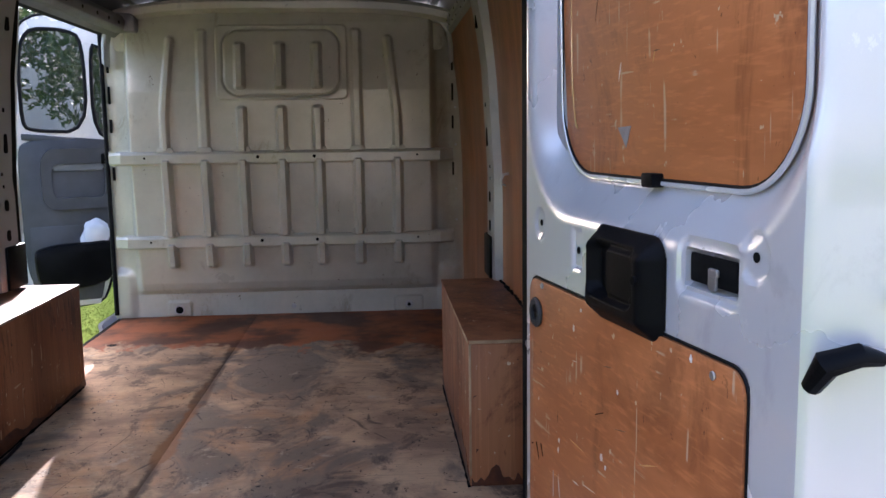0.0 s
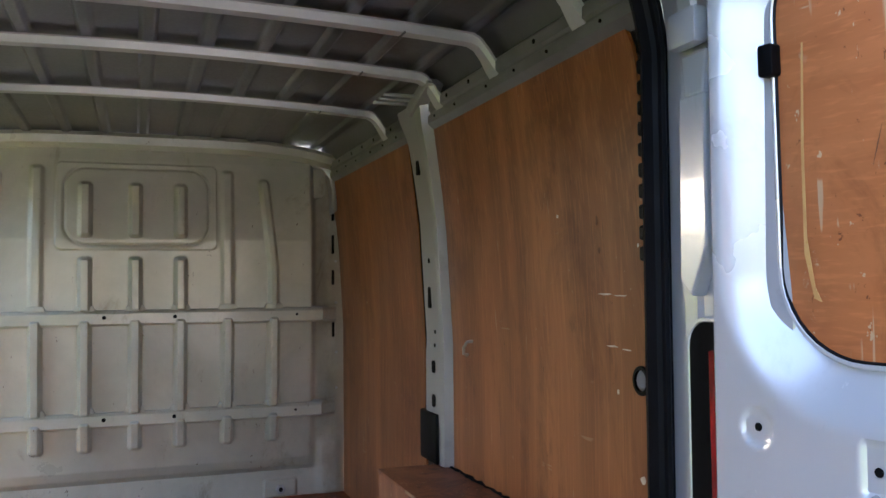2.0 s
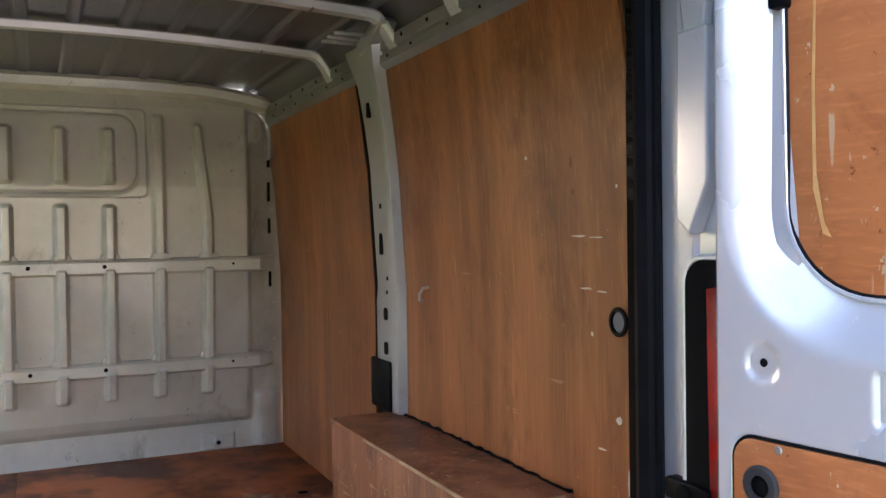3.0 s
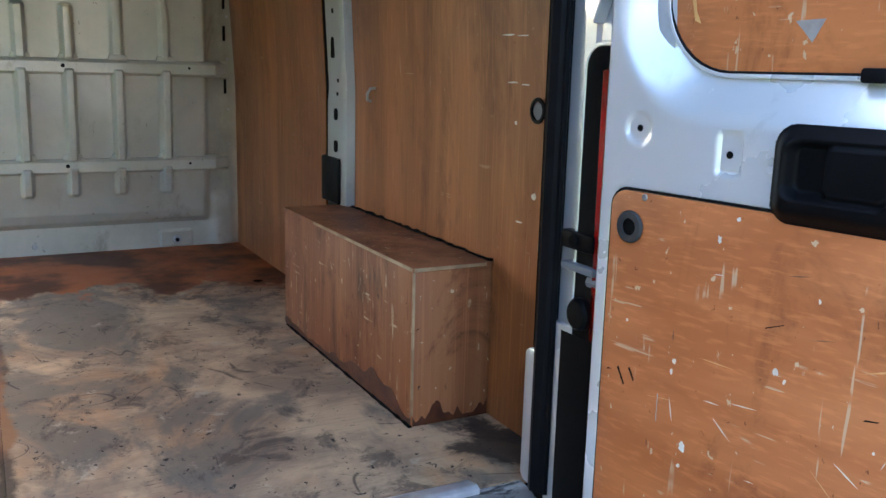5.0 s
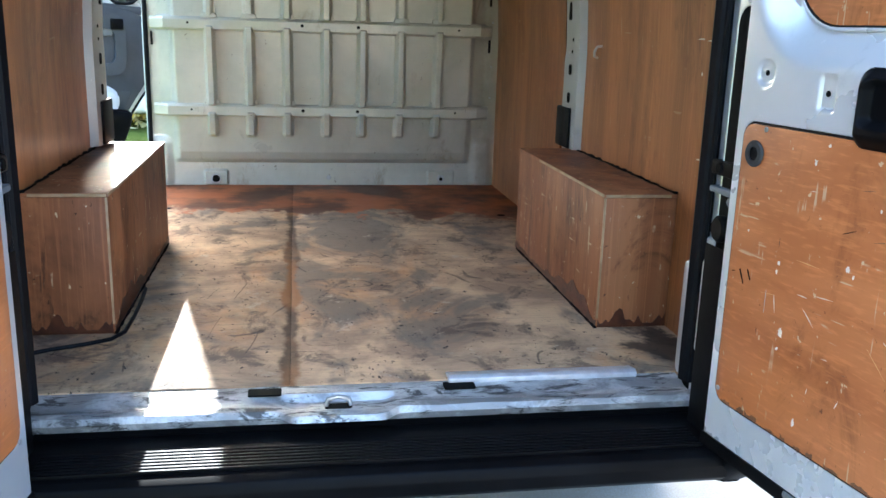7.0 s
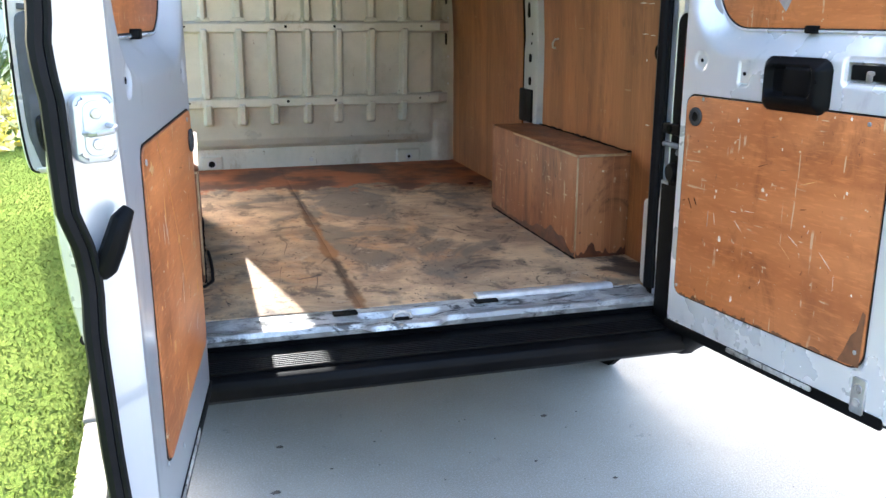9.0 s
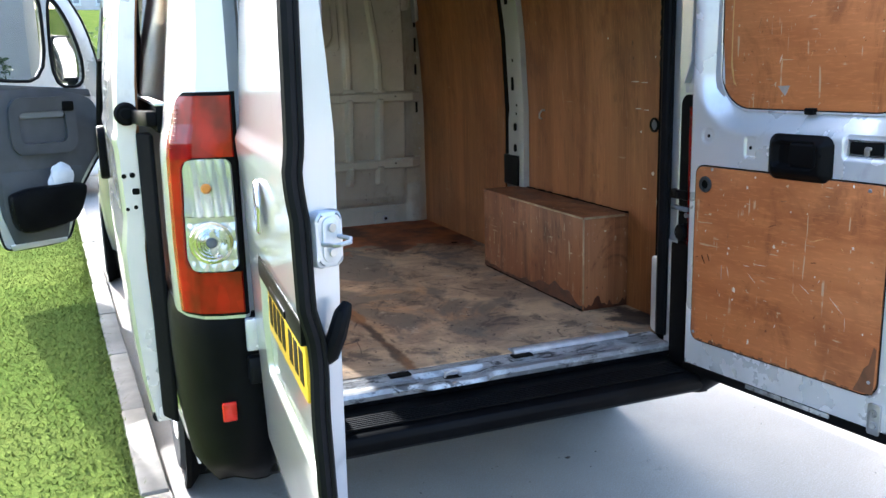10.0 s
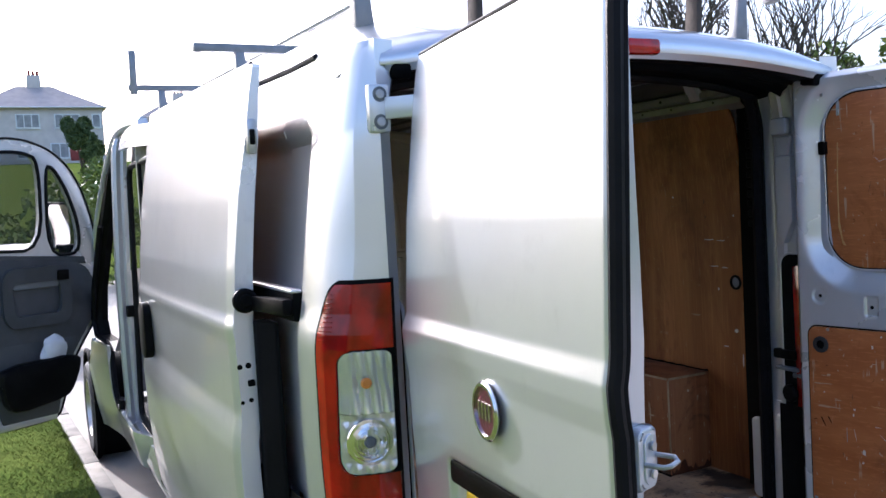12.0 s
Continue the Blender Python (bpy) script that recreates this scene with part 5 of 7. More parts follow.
        part("top_seal", tube([spot(uu, 0.048 * (1 - uu / end_out) + float(v_seal(2.09)) * uu / end_out - 0.004, 2.094) for uu in np.linspace(0.10, end_out - 0.07, 12)], 0.007, 6), RUBBER, door, "black rubber top seal")
        fl = lambda k, zz, out=0.0: spot(float(u_fold(zz) + (u_seal(zz) - u_fold(zz)) * k) + out, float(v_fold(zz) + (v_seal(zz) - v_fold(zz)) * k), zz)
        wu, wv = float(u_seal(1.3) - u_fold(1.3)), float(v_seal(1.3) - v_fold(1.3))
        n_dir = (u_dir * wv - v_dir * wu).normalized()
        t_dir = (v_dir * wv + u_dir * wu).normalized()
        m = Matrix.Translation(fl(0.36, 1.318)) @ Matrix((t_dir, Vector((0, 0, 1)), n_dir)).transposed().to_4x4()
        block = part("striker_block", prism(round_rect(-0.030, 0.030, -0.050, 0.050, 0.016), "z", -0.004, 0.024, 0.008, m), SILVER_FLAT, door, "raised silver striker housing")
        part("striker_plate", prism(round_rect(-0.017, 0.017, -0.040, 0.040, 0.015), "z", 0.022, 0.027, 0.002, m), SILVER_FLAT, door)
        for zz in (-0.022, 0.022):
            part("striker_bolt", disc(m @ Vector((0, zz, 0.030)), n_dir, 0.008, 0.004, 12, 0.001), METAL, door)
        part("striker_loop", tube([m @ Vector(q) for q in ((-0.016, 0.004, 0.025), (-0.018, 0.004, 0.058), (-0.012, 0.0, 0.066), (0.010, -0.002, 0.066), (0.016, -0.004, 0.058), (0.016, -0.006, 0.025))], 0.0042, 8), METAL, door, "bright steel striker loop")
        lever = [fl(0.58, 1.095, 0.018), fl(0.46, 1.105, 0.026), fl(0.22, 1.140, 0.034), fl(0.02, 1.178, 0.034), fl(-0.10, 1.192, 0.028)]
        part("release_lever", tube(lever, [0.013, 0.018, 0.018, 0.016, 0.010], 10), BLACK, door, "black door release lever")
        part("edge_screw", disc(fl(0.55, 1.045, 0.0), n_dir, 0.009, 0.004, 10, 0.001), METAL, door)
        # emblem, number plate and its trim on the outer skin
        c = spot(0.545, 0.1065, 1.320)
        badge = part("emblem", disc(c, v_dir, 0.060, 0.010, 36, 0.004, 0.050), CHROME, door, "round chrome-ringed dark red emblem")
        part("emblem_face", disc(c + v_dir * 0.002, v_dir, 0.051, 0.004, 36, 0.001), EMBLEM, door)
        bm = bmesh.new()
        for k in range(4):
            add_box(bm, -0.030 + 0.017 * k, -0.024 + 0.017 * k, -0.017, 0.017, 0.0, 0.0025, 0)
        mm = Matrix.Translation(c + v_dir * 0.006) @ Matrix((u_dir, Vector((0, 0, 1)), v_dir)).transposed().to_4x4()
        bmesh.ops.transform(bm, matrix=mm, verts=bm.verts)
        part("emblem_bars", bm, CHROME, door, smooth=False)
        plate("plate_trim", round_rect(0.315, 0.925, 1.115, 1.165, 0.012), 0.066, 0.093, BLACK, door, "black trim strip above the number plate")
        pl = plate("number_plate", round_rect(0.365, 0.885, 0.99, 1.105, 0.008), 0.074, 0.0805, YELLOW, door, "yellow rear number plate with plain black bars")
        u = 0.39
        for k in range(7):
            if k == 4:
                u += 0.035
            plate("plate_bar", round_rect(u, u + 0.045, 1.013, 1.083, 0.002, 2), 0.0800, 0.0815, BLACK, door, bevel=0)
            u += 0.0635
        plate("plate_lamp", round_rect(0.52, 0.74, 1.118, 1.135, 0.004, 3), 0.066, 0.096, BLACK, door)
    if sx > 0:
        # wear: a yellowed varnish run, paint chips, dark cuts and a red pencil mark
        plate("varnish_run", [(q - 0.01, w) for q, w in ((0.160, 1.86), (0.163, 1.86), (0.158, 1.72), (0.158, 1.60), (0.168, 1.535), (0.178, 1.515), (0.166, 1.520), (0.153, 1.58), (0.154, 1.72))], -0.0068, -0.0062, VARNISH, door, "yellowed varnish run", 0, True)
        plate("grey_mark", [(0.330, 1.515), (0.377, 1.517), (0.359, 1.484), (0.345, 1.50)], -0.0067, -0.0062, MARK, door, "", 0, True)
        rnd2 = random.Random(17)
        for cu, cz, r in ((0.232, 0.835, 0.011), (0.205, 0.975, 0.006), (0.30, 0.668, 0.009), (0.648, 1.232, 0.006), (0.385, 1.01, 0.008), (0.40, 1.0, 0.005), (0.228, 0.80, 0.005), (0.20, 0.955, 0.005), (0.66, 1.05, 0.006), (0.30, 1.225, 0.005), (0.27, 1.19, 0.007), (0.71, 0.80, 0.004), (0.10, 1.02, 0.004), (0.44, 1.13, 0.004), (0.54, 0.94, 0.004)):
            pts = [(cu + r * rnd2.uniform(0.35, 1.0) * math.cos(a) * 0.8, cz + r * rnd2.uniform(0.4, 1.2) * math.sin(a)) for a in np.linspace(0, 2 * math.pi, 9)[:-1]]
            plate("paint_chip", pts, -0.0048, -0.0042, CHIP, door, "", 0)
        for cu, cz, du2, dz2 in ((0.085, 0.93, 0.016, -0.028), (0.11, 0.935, 0.012, -0.02), (0.06, 0.92, 0.010, 0.002), (0.52, 0.98, 0.02, 0.004), (0.36, 1.07, 0.03, 0.012)):
            plate("dark_cut", [(cu, cz), (cu + du2, cz + dz2), (cu + du2 + 0.002, cz + dz2 + 0.002), (cu + 0.003, cz + 0.003)], -0.0047, -0.0042, DARK, door, "", 0)
        # grime along the foot of the lining and in its lower corner
        plate("grime_patch", [(0.690, 0.622), (0.755, 0.624), (0.757, 0.765), (0.748, 0.770), (0.736, 0.715), (0.722, 0.700), (0.706, 0.655)], -0.0046, -0.0042, STAIN, door, "dark grime stain", 0)
        u = 0.075
        while u < 0.68:
            w, h2 = rnd2.uniform(0.012, 0.045), rnd2.uniform(0.003, 0.013)
            pts = [(u, 0.6195), (u + w, 0.6195)] + [(u + w * (1 - k / 5), 0.6205 + h2 * rnd2.uniform(0.2, 1.0)) for k in range(6)]
            plate("grime_patch", pts, -0.0046, -0.0042, STAIN, door, "", 0)
            u += w + rnd2.uniform(0.0, 0.035)
        part("pencil_mark", tube([spot(u, 0.0015, zz) for u, zz in ((0.742, 1.318), (0.748, 1.322), (0.752, 1.312), (0.744, 1.300), (0.755, 1.296))], 0.0014, 4), CRAYON, door, "red crayon mark")
    if sx < 0:
        # torn orange patches and one long slanting scratch on the lower lining
        rnd2 = random.Random(29)
        for cu, cz, a, b in ((0.646, 1.204, 0.022, 0.016), (0.548, 0.823, 0.020, 0.020), (0.422, 0.690, 0.012, 0.026), (0.39, 1.008, 0.028, 0.014), (0.15, 0.828, 0.010, 0.022), (0.162, 1.137, 0.016, 0.007), (0.538, 1.101, 0.006, 0.030), (0.56, 0.999, 0.006, 0.012), (0.69, 1.143, 0.014, 0.004), (0.354, 1.149, 0.014, 0.004), (0.523, 0.774, 0.014, 0.007), (0.66, 0.942, 0.006, 0.008)):
            pts = [(cu + a * rnd2.uniform(0.25, 1.0) * math.cos(w), cz + b * rnd2.uniform(0.25, 1.0) * math.sin(w)) for w in np.linspace(0, 2 * math.pi, 14)[:-1]]
            plate("torn_patch", pts, -0.0047, -0.0042, RAW, door, "bare orange torn patch", 0)
        path = [(0.566, 1.245), (0.520, 1.195), (0.466, 1.129), (0.436, 1.090), (0.403, 1.034), (0.362, 0.955), (0.327, 0.891)]
        plate("long_scratch", [(q + 0.0022 * rnd2.random(), w + 0.002) for q, w in path] + [(q - 0.0022 * rnd2.random(), w - 0.002) for q, w in path[::-1]], -0.0048, -0.0042, RAW, door, "long pale scratch", 0)
    # fine pale and dark scratches over both linings
    rnd3 = random.Random(61 if sx > 0 else 62)
    for k in range(34):
        upper = k % 3 == 0
        a0, a1, b0, b1 = win if upper else ply
        cu, cz = rnd3.uniform(a0 + 0.08, a1 - 0.08), rnd3.uniform(b0 + 0.10, b1 - 0.06)
        turn, half = rnd3.choice((0.0, 0.2, 1.2, 1.5, 1.75, 2.4)) + rnd3.uniform(-0.2, 0.2), 0.006 + 0.030 * rnd3.random() ** 2.5
        du2, dz2, w = half * math.cos(turn), half * math.sin(turn), rnd3.uniform(0.0005, 0.0014)
        pts = [(cu - du2, cz - dz2), (cu + w * math.sin(turn), cz - w * math.cos(turn)), (cu + du2, cz + dz2), (cu - w * math.sin(turn), cz + w * math.cos(turn))]
        plate("scratch", pts, -0.0068 if upper else -0.0047, -0.0062 if upper else -0.0042, (CHIP, CHIP, RAW, STAIN)[k % 4], door, "", 0, upper)
    # hinges
    for zz in (1.975, 0.885):
        h = new("hinge")
        h.parent = van
        tagged(h, "silver rear door hinge with two bolts")
        base = Vector((sx * 0.842, -0.280, zz)) if zz > 1 else Vector((sx * 0.812, -0.298, zz))
        if zz > 1:
            part("hinge_plate", box(base.x - 0.030, base.x + 0.030, base.y - 0.016, base.y + 0.012, zz - 0.060, zz + 0.060, 0.010), SILVER_IN, h)
            for dz in (-0.034, 0.034):
                part("bolt_recess", disc((base.x, base.y - 0.0158, zz + dz), (0, -1, 0), 0.019, 0.001, 20), GREYP, h)
                part("hinge_bolt", disc((base.x, base.y - 0.0166, zz + dz), (0, -1, 0), 0.012, 0.004, 12, 0.002), METAL, h)
        else:
            part("hinge_plate", box(base.x - 0.034, base.x + 0.034, base.y - 0.014, base.y + 0.012, zz - 0.047, zz + 0.047, 0.006), SILVER_IN, h)
            part("hinge_bolt", disc((base.x - sx * 0.012, base.y - 0.0146, zz), (0, -1, 0), 0.011, 0.005, 12, 0.002), METAL, h)
        tip = spot(0.10, 0.03, 0) if sx < 0 else spot(0.02, 0.09, 0)
        part("hinge_arm", prism([(base.x - sx * 0.02, base.y - 0.005), (base.x - sx * 0.045, base.y - 0.03), (tip.x + sx * 0.01, tip.y), (tip.x - sx * 0.0, tip.y - 0.02), (tip.x + sx * 0.04, tip.y + 0.02), (base.x - sx * 0.01, base.y - 0.015)], "z", zz - 0.027, zz + 0.027, 0.003), SILVER_IN, h)
    return door


def flank(y):
    """The left side stands out a little towards the cab."""
    return 0.088 * smooth(np.asarray(y, float), 2.70, 3.05) + 0.08 * smooth(np.asarray(y, float), 3.7, 4.5)


def climb(y):
    """The roof line rises a little towards the cab."""
    return 0.030 * np.clip(np.asarray(y, float) - 0.2, 0, 3.2)


def body_side(sx):
    """Outer skin of one side, with its wheel arches and openings."""
    ny, nz = 230, 110
    y = np.linspace(0.20, 5.25, ny)[None, :].repeat(nz, 0)
    z = np.linspace(0.30, 2.19, nz)[:, None].repeat(ny, 1)
    x = skin(z) + 0 * y
    arch = np.minimum(np.hypot(y - REAR_AXLE, z - 0.36), np.hypot(y - FRONT_AXLE, z - 0.36))
    x = x + 0.012 * np.exp(-((arch - 0.44) / 0.03) ** 2)
    front = smooth(y, 4.4, 5.25)
    x = x - 0.10 * front * smooth(z, 1.0, 1.9) - 0.05 * front + (flank(y) if sx < 0 else 0.0)
    if sx < 0:
        x = x - 0.034 * recess(z) * smooth(-y, -1.9, -1.7)
    yc, zc = (y[1:, 1:] + y[:-1, :-1]) / 2, (z[1:, 1:] + z[:-1, :-1]) / 2
    keep = np.minimum(np.hypot(yc - REAR_AXLE, zc - 0.36), np.hypot(yc - FRONT_AXLE, zc - 0.36)) > 0.425
    keep &= ~((zc > 1.15) & (yc > 4.1)) & ~((zc > 1.95 - (yc - 3.4) * 1.2) & (yc > 3.4))
    if sx < 0:
        keep &= ~(rr_dist(yc, zc, SLIDE_Y0, SLIDE_Y1 + 0.12, 0.50, 2.06, 0.07) < 0)
        keep &= ~(rr_dist(yc, zc, 3.14, 3.86, 0.52, 2.04, 0.10) < 0) & ~(rr_dist(yc, zc, 3.5, 4.28, 0.90, 2.04, 0.10) < 0)
    z = z + climb(y) * smooth(z, 1.5, 2.15)
    inner = np.stack([sx * (x - 0.022), y, z], -1)
    outer = np.stack([sx * x, y, z], -1)
    side = shell("body_side", inner, outer, SILVER, van, "silver painted van side", keep=keep, flip=sx > 0, angle=30)
    # dark gutter strip along the roof edge
    part("roof_moulding", tube([(sx * 0.895, yy, 2.150 + float(climb(yy))) for yy in np.linspace(0.0, 3.4, 20)], 0.009, 6), RUBBER, side, "black roof gutter moulding")
    part("sill_trim", prism([(sx * 0.93, 0.26), (sx * 1.02, 0.28), (sx * 1.035, 0.34), (sx * 1.02, 0.46), (sx * 0.99, 0.47)], "y", REAR_AXLE + 0.44, FRONT_AXLE - 0.44, 0.006), GREYP if sx > 0 else SILVER, side)
    return side


def wheel(sx, yc):
    w = new("wheel")
    w.parent = van
    tagged(w, "black tyre on a pale steel rim")
    xc = sx * (0.885 + (0.195 if sx < 0 and yc > 3 else 0.0))
    m = Matrix.Translation((xc, yc, 0.345)) @ Matrix.Rotation(radians(90 * sx), 4, "Y")
    prof = [(0.20, -0.10), (0.26, -0.112), (0.32, -0.11), (0.338, -0.095), (0.345, -0.07), (0.345, -0.062), (0.334, -0.06), (0.334, -0.052), (0.345, -0.05), (0.345, -0.020), (0.334, -0.018), (0.334, -0.010), (0.345, -0.008), (0.345, 0.022), (0.334, 0.024), (0.334, 0.032), (0.345, 0.034), (0.345, 0.07), (0.338, 0.095), (0.32, 0.11), (0.26, 0.112), (0.215, 0.10)]
    part("tyre", lathe(prof, m, 56), TYRE, w, "black ribbed tyre", angle=30)
    part("rim", lathe([(0.20, -0.10), (0.20, 0.06), (0.215, 0.10), (0.208, 0.106), (0.195, 0.085), (0.17, 0.05), (0.11, 0.045), (0.09, 0.075), (0.05, 0.08), (0.0001, 0.08)], m, 40), METAL, w, "pale steel wheel rim")
    for k in range(10):
        a = 2 * math.pi * k / 10
        part("rim_hole", disc(m @ Vector((0.14 * math.cos(a), 0.14 * math.sin(a), 0.046)), m.to_3x3() @ Vector((0, 0, 1)), 0.017, 0.004, 10), DARK, w)
    part("wheel_well", lathe([(0.30, -0.168), (0.37, -0.165), (0.38, -0.15), (0.38, 0.04), (0.43, 0.08), (0.43, 0.10), (0.40, 0.10)], Matrix.Translation((xc, yc, 0.36)) @ Matrix.Rotation(radians(90 * sx), 4, "Y"), 40), DARK, w)


def sliding_door():
    """Left side door, slid back along the flank."""
    y0, y1 = 0.225, 2.03
    nz, ny = 120, 60
    z = np.linspace(0.465, 2.165, nz)[:, None].repeat(ny, 1)
    y = np.linspace(y0, y1, ny)[None, :].repeat(nz, 0)
    DZ = [0.465, 0.62, 0.80, 1.04, 1.09, 1.15, 1.36, 1.405, 1.44, 1.57, 1.78, 1.96, 2.10, 2.165]
    DX = [1.088, 1.112, 1.126, 1.134, 1.130, 1.120, 1.126, 1.132, 1.122, 1.114, 1.090, 1.056, 1.036, 1.022]
    base = np.interp(z, DZ, DX)
    thick = lambda zq: np.interp(zq, [0.46, 1.40, 1.80, 2.165], [0.056, 0.058, 0.050, 0.026])
    bow = 0.010 * (1 - ((y - 1.13) / 0.91) ** 2)
    edge = 0.012 * (1 - smooth(np.minimum(y - y0, y1 - y), -0.001, 0.02))
    xo = base + bow - edge
    xi = base - 0.008 - thick(z) + 0 * y
    z = z + climb(y) * smooth(z, 1.5, 2.15)
    d = shell("sliding_door", np.stack([-xi, y, z], -1), np.stack([-xo, y, z], -1), SILVER, van, "silver sliding side door, slid open", angle=30)
    bm = prism([(0.28, 0.58), (1.96, 0.58), (1.96, 2.05), (0.28, 2.05)], "x", 0.0, 0.008)
    for zc in np.linspace(0.7, 1.9, 9):
        bmesh.ops.bisect_plane(bm, geom=bm.verts[:] + bm.edges[:] + bm.faces[:], plane_co=(0, 0, zc), plane_no=(0, 0, 1))
    for w in bm.verts:
        w.co.x = -(float(np.interp(w.co.z, DZ, DX) - 0.008 - thick(w.co.z)) - 0.009 + w.co.x)
    part("door_lining", bm, PLY, d, "plywood lining of the sliding door")
    part("rear_face", prism([(-float(np.interp(q, DZ, DX)) + 0.010, q) for q in np.linspace(0.475, 2.155, 24)] + [(-float(np.interp(q, DZ, DX) - 0.008 - thick(q)), q) for q in np.linspace(2.155, 0.475, 24)], "y", y0 - 0.006, y0 - 0.001, 0.0), SILVER_IN, d, "silver rear edge of the sliding door")
    arm = part("slide_arm", prism([(-1.075, 0.215), (-1.06, 0.20), (-1.0, 0.02), (-1.012, -0.02), (-1.04, -0.02), (-1.05, 0.03)], "z", 1.455, 1.498, 0.005), BLACK, d, "black sliding door roller arm")
    part("roller", disc((-1.085, 0.215, 1.485), (0, -1, 0), 0.036, 0.03, 20, 0.008), BLACK, d, "black rubber buffer")
    part("roller", disc((-1.085, 0.19, 1.485), (0, -1, 0), 0.020, 0.012, 14, 0.004), DARK, d)
    part("edge_latch", box(-1.047, -1.019, y0 - 0.03, y0 - 0.004, 1.905, 2.005, 0.006), METAL, d, "zinc latch on the door edge")
    part("edge_latch", box(-1.041, -1.025, y0 - 0.036, y0 - 0.028, 1.93, 1.975, 0.004), BLACK, d)
    for xx, zz, r in ((-1.108, 1.292, 0.008), (-1.083, 1.294, 0.009), (-1.106, 1.187, 0.006), (-1.081, 1.192, 0.007)):
        part("edge_hole", disc((xx, y0 - 0.006, zz), (0, -1, 0), r, 0.002, 10), DARK, d)
    part("edge_hole", prism(round_rect(-1.088, -1.066, 1.232, 1.252, 0.005, 3), "y", y0 - 0.008, y0 - 0.004), DARK, d)
    part("door_handle", prism(round_rect(1.67, 1.81, 1.12, 1.37, 0.06), "x", -1.168, -1.125, 0.012), BLACK, d, "black outer door handle")
    part("bottom_seal", tube([(-1.075, y0 + 0.01 + 1.78 * k / 10, 0.48) for k in range(11)], 0.02, 8), RUBBER, d, "black rubber seal")
    # added near-black strip: stands in for shade and dark reflection on the flank
    part("edge_shade", prism([(-1.018, 0.222), (-1.062, 0.222), (-1.062, 0.175), (-1.030, 0.105), (-1.018, 0.10)], "z", 0.50, 1.425, 0.006), DARK, d, "near-black strip standing in for the shade behind the door edge")
    part("top_seal", tube([(-1.008, y0 + 0.02 + 1.76 * k / 10, 2.168 + float(climb(y0 + 1.78 * k / 10))) for k in range(11)], 0.007, 6), RUBBER, d, "black seal along the top of the sliding door")
    # guide track on the flank
    t = part("slide_track", box(-1.012, -0.975, -0.02, 1.55, 1.435, 1.515, 0.006), DARK, van, "dark guide track for the sliding door")
    part("track_lip", box(-1.016, -0.985, -0.02, 1.55, 1.513, 1.523, 0.003), SILVER, t)
    # seal and jamb round the opening
    ring = [(-0.976 + 0.06 * max(0, (z - 1.5)), y, z) for y, z in round_rect(SLIDE_Y0, SLIDE_Y1 - 0.01, 0.50, 2.06, 0.07)]
    part("opening_seal", tube(ring + ring[:1], 0.018, 8), RUBBER, van, "black rubber seal round the side opening")
    part("pillar_latch", box(-1.020, -0.975, SLIDE_Y1 - 0.025, SLIDE_Y1 + 0.03, 1.13, 1.20, 0.006), BLACK, van, "black door latch on the pillar")


